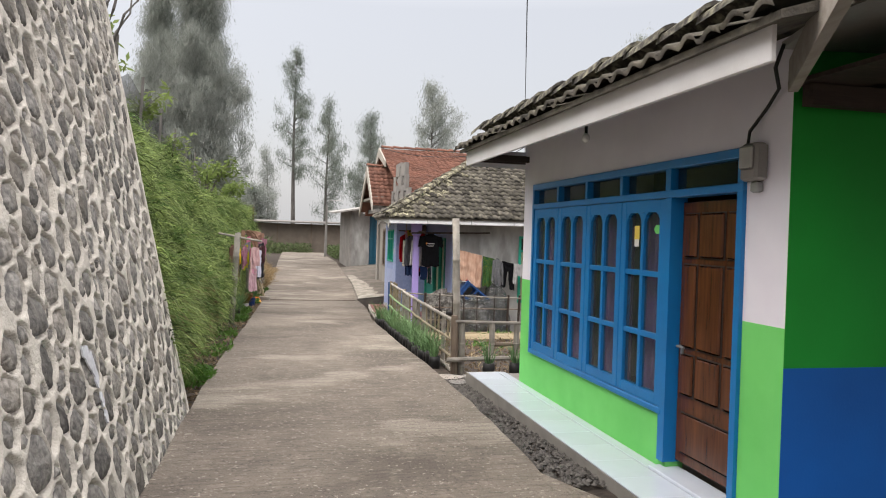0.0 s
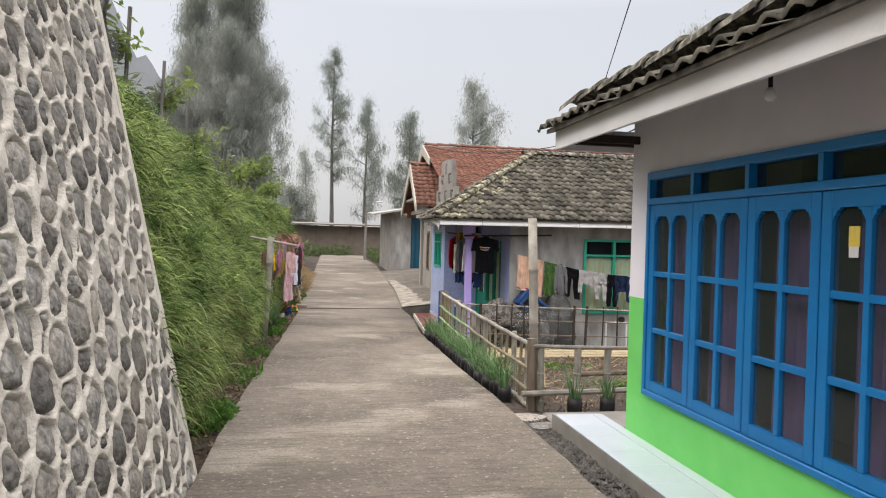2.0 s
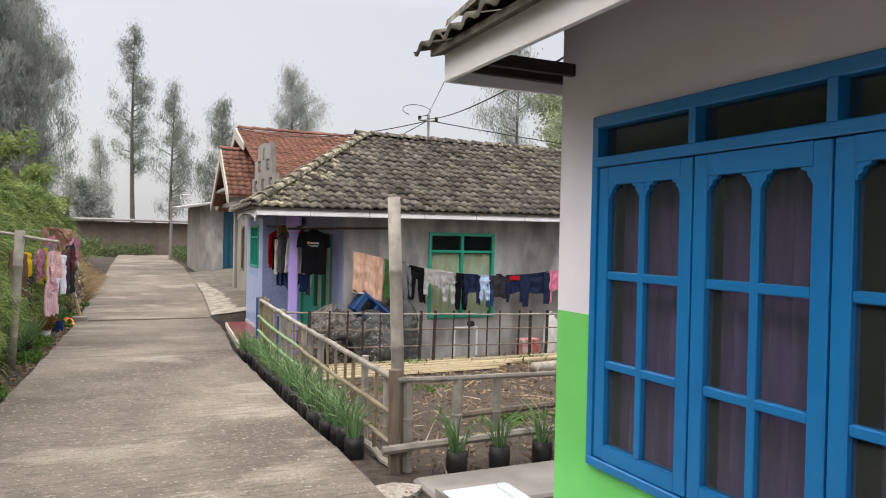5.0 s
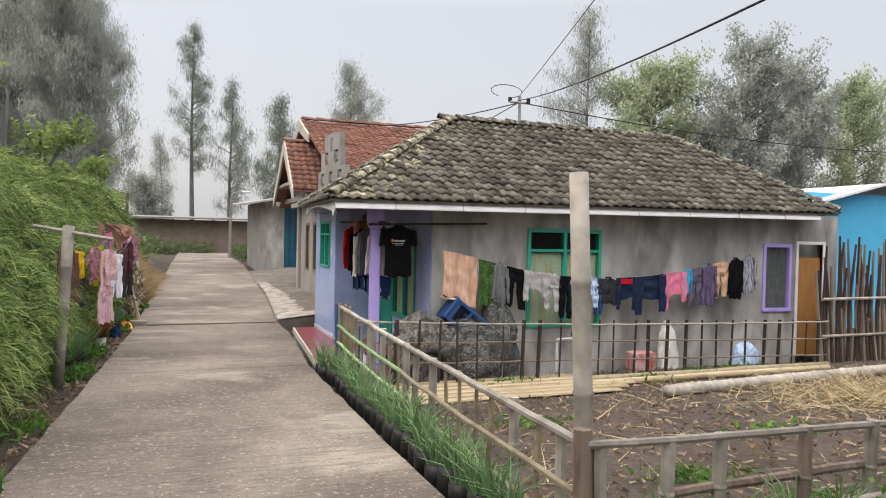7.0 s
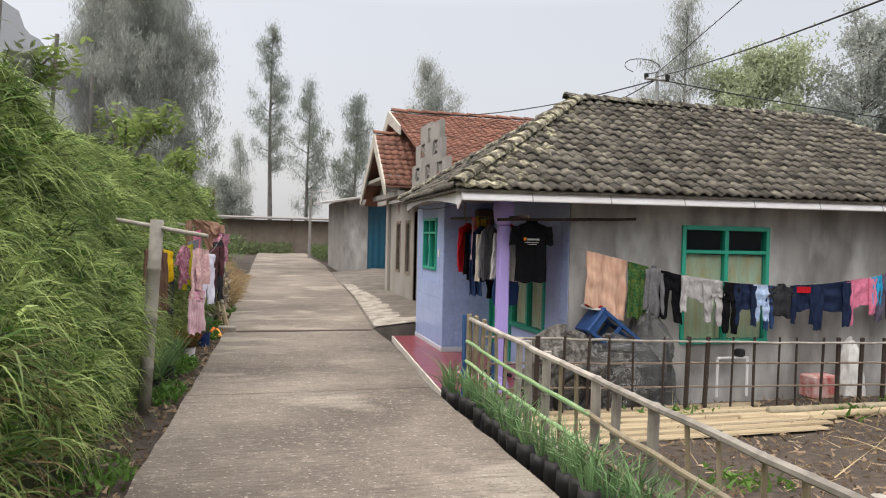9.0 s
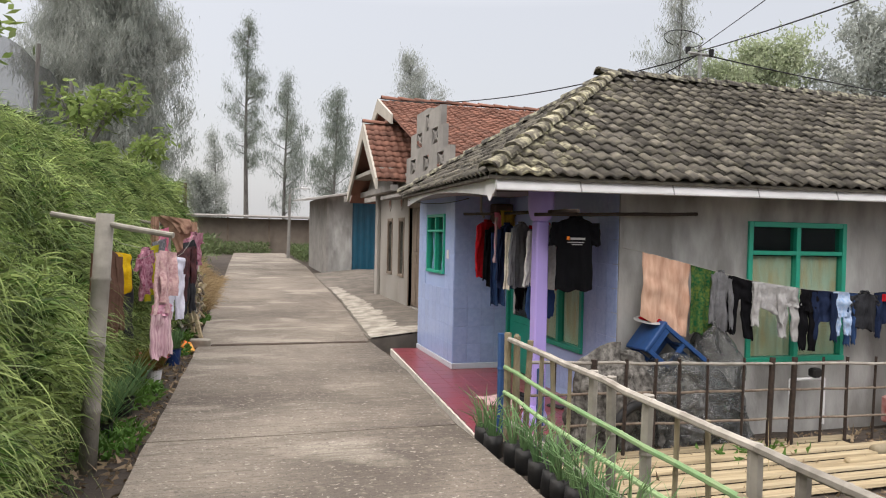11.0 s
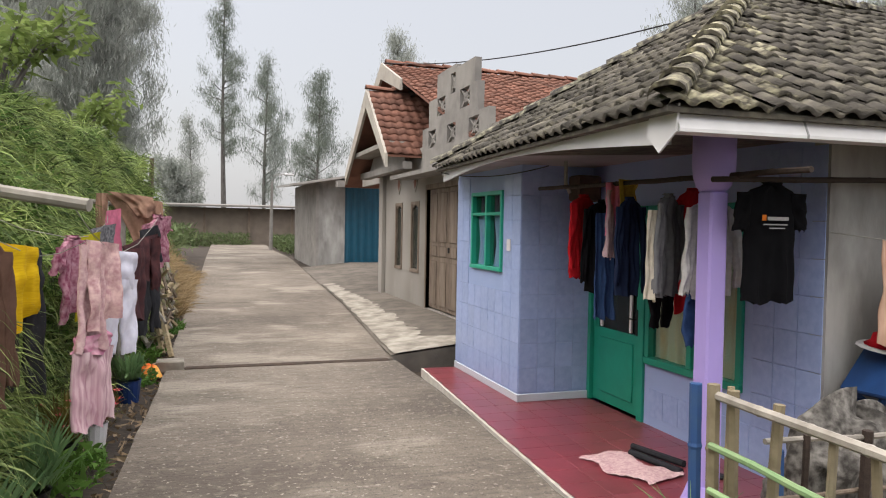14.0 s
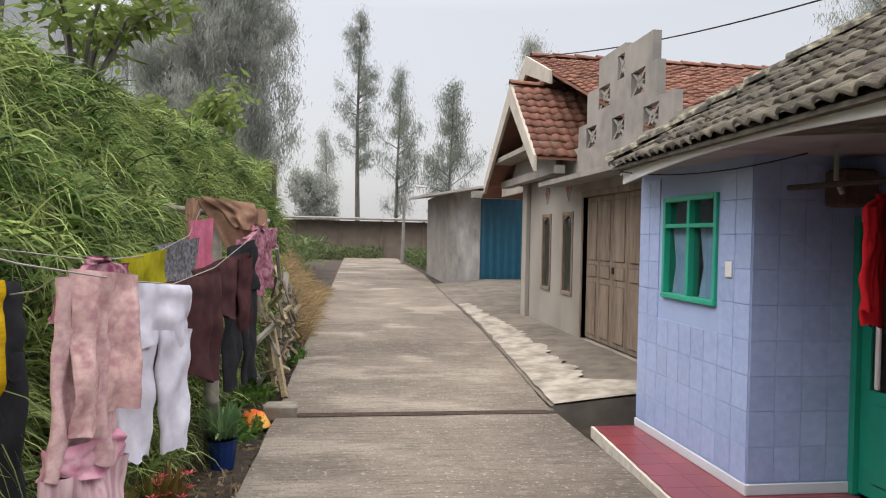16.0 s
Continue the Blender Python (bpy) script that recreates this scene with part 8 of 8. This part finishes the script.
tyre.add(vs, [(i * nv + j, i * nv + (j + 1) % nv, ((i + 1) % nu) * nv + (j + 1) % nv, ((i + 1) % nu) * nv + j) for i in range(nu) for j in range(nv)])
single("tyre", tyre, BLACK_RUBBER, "old black tyre leaning at the heap", "tyre", smooth=True, at=pose(3.95, 16.75, -0.56, 10, 0, 15))
WSACK = mat("white_woven_sack", (0.6, 0.59, 0.57), 0.8, (0.48, 0.47, 0.45), 10, 0.6, bump=0.5, bump_scale=20)
single("white_sack", lumpy(8.75, 17.35, -0.86, 0.2, 0.16, 0.75, 14), WSACK, "upright white woven sack by the grey wall", "sack", smooth=True)
single("white_sack", lumpy(10.3, 17.1, -0.86, 0.25, 0.2, 0.4, 15), SKYP, "small blue and white bag by the wall", "bag", smooth=True)
redbox = single("red_crate", Geo().box(7.95, 8.4, 17.2, 17.5, -0.88, -0.55, 0.02), cloth("faded_red_plastic", (0.35, 0.09, 0.08), (0.55, 0.45, 0.42), 8), "faded red and white crate by the grey wall", "crate")
tap = thing("water_tap", "old pipe stand with a tap by the wall", "tap")
for a, b in (((6.55, 17.5, -0.86), (6.55, 17.5, -0.3)), ((7.05, 17.5, -0.86), (7.05, 17.5, -0.3)), ((6.55, 17.5, -0.3), (7.05, 17.5, -0.3))):
    part("pipe", Geo().tube([a, b], 0.02, 7), GUTTER, tap)
part("valve", Geo().box(6.85, 6.98, 17.44, 17.56, -0.28, -0.17, 0.02), BLACK_RUBBER, tap)
# things on the porch floor
for k, (x, y, a) in enumerate(((3.75, 18.9, 15), (3.62, 18.75, 12))):
    single("rolled_mat", Geo().tube([(-0.28, 0, 0.03), (0.28, 0, 0.03)], 0.03, 8), CHAR, "dark rolled door mat on the porch floor", "mat", at=pose(x, y, PF, 0, 0, 90 + a))
rag = Geo()
vs = []
for i in range(25):
    for j in range(9):
        u, v = i / 24, j / 8
        vs.append((0.42 * v - 0.2 + 0.06 * math.sin(u * 9), -0.75 * u, 0.012 + 0.035 * abs(noise.noise(Vector((u * 9, v * 5, 2))))))
rag.add(vs, [(i * 9 + j, i * 9 + j + 1, (i + 1) * 9 + j + 1, (i + 1) * 9 + j) for i in range(24) for j in range(8)])
single("rag", rag, PINKL, "pale pink rag lying on the porch floor", "rag", smooth=True, at=pose(3.25, 19.1, PF, 0, 0, 15))
single("flip_flop", Geo().box(-0.05, 0.05, -0.12, 0.12, 0, 0.03, 0.012), BLACK_RUBBER, "dark slipper on the porch floor", "slipper", at=pose(3.9, 18.4, PF, 0, 0, 30))

# ---- ground details by the first house ----
single("step_slab", Geo().box(2.45, 5.5, 8.92, 9.6, -0.5, -0.345, 0.02), CONCRETE, "worn concrete slab between house and garden", "slab")
for x, y, a, s in ((2.2, 9.35, 10, 1.0), (2.25, 8.95, 35, 0.8)):
    g = Geo()
    r = random.Random(int(x * 100))
    ring = [(0.24 * s * math.cos(w) * r.uniform(0.8, 1.1), 0.15 * s * math.sin(w) * r.uniform(0.8, 1.1)) for w in np.linspace(0, 6.28, 10, endpoint=False)]
    g.prism(ring, "z", 0, 0.07)
    single("flat_stone", g, STONE, "flat grey stone beside the lane", "stone", at=pose(x, y, soil_z(x, y) - 0.01, 3, 2, a))
g = Geo()
r = random.Random(9)
for _ in range(2600):
    y = r.uniform(4.9, 9.4)
    x = r.uniform(lerp(ROAD_R, y) - 0.04, 2.34)
    s = r.uniform(0.012, 0.032)
    z = soil_z(x, y) + 0.02 + r.random() * 0.025
    w = r.uniform(0, 6.28)
    a, b = (math.cos(w) * s, math.sin(w) * s), (-math.sin(w) * s * 0.8, math.cos(w) * s * 0.8)
    g.add([(x + a[0], y + a[1], z), (x + b[0], y + b[1], z), (x - a[0], y - a[1], z), (x - b[0], y - b[1], z), (x, y, z + s * 0.7), (x, y, z - s * 0.5)],
          [(0, 1, 4), (1, 2, 4), (2, 3, 4), (3, 0, 4), (1, 0, 5), (2, 1, 5), (3, 2, 5), (0, 3, 5)])
single("gravel", g, GRAVEL, "dark volcanic gravel strip beside the terrace", "gravel", kind="stuff")

# ---- overhead cables and the service mast ----
mast = thing("service_mast", "short roof mast with insulators and looped wires", "mast")
part("pole", Geo().tube([(6.94, 19.95, 3.6), (6.94, 19.95, 4.35)], 0.03, 7), METAL, mast)
part("crossarm", Geo().tube([(6.7, 19.9, 4.2), (7.2, 20.0, 4.22)], 0.025, 6), METAL, mast)
for dx in (-0.22, 0.2):
    part("insulator", Geo().tube([(6.94 + dx, 19.95, 4.2), (6.94 + dx, 19.95, 4.3)], [0.035, 0.045], 8), BLACK_RUBBER, mast)
loop = [(6.94 + 0.35 * math.sin(a) - 0.3, 19.95, 4.42 + 0.13 * math.cos(a)) for a in np.linspace(-2.6, 3.0, 14)]
part("wire_loop", Geo().tube(loop, 0.008, 4, False), CABLE, mast)


def cable(a, b, sag, rad, label):
    pts = [Vector(a).lerp(Vector(b), s) - Vector((0, 0, 4 * sag * s * (1 - s))) for s in np.linspace(0, 1, 24)]
    return single("cable", Geo().tube(pts, rad, 5, False), CABLE, label, "cable", "overhead cables", smooth=True)


cable((6.9, 19.95, 4.25), (3.1, 8.5, 2.72), 0.12, 0.009, "thick black service cable between the houses")
cable((6.9, 19.95, 4.3), (-1.9, -5.0, 3.6), 0.1, 0.006, "thin black cable crossing over the lane")
cable((6.9, 19.95, 4.2), (4.3, 31.5, 5.36), 0.35, 0.012, "black cable to the red roof")
cable((6.9, 19.95, 4.2), (3.1, 22.9, 2.2), 0.15, 0.010, "black cable along the grey roof")
cable((7.1, 19.95, 4.2), (30, 22, 5.0), 0.6, 0.012, "black cable running off behind the roofs")
cable((3.05, 22.9, 1.98), (3.4, 20.4, 1.9), 0.08, 0.006, "black wire under the porch fascia")
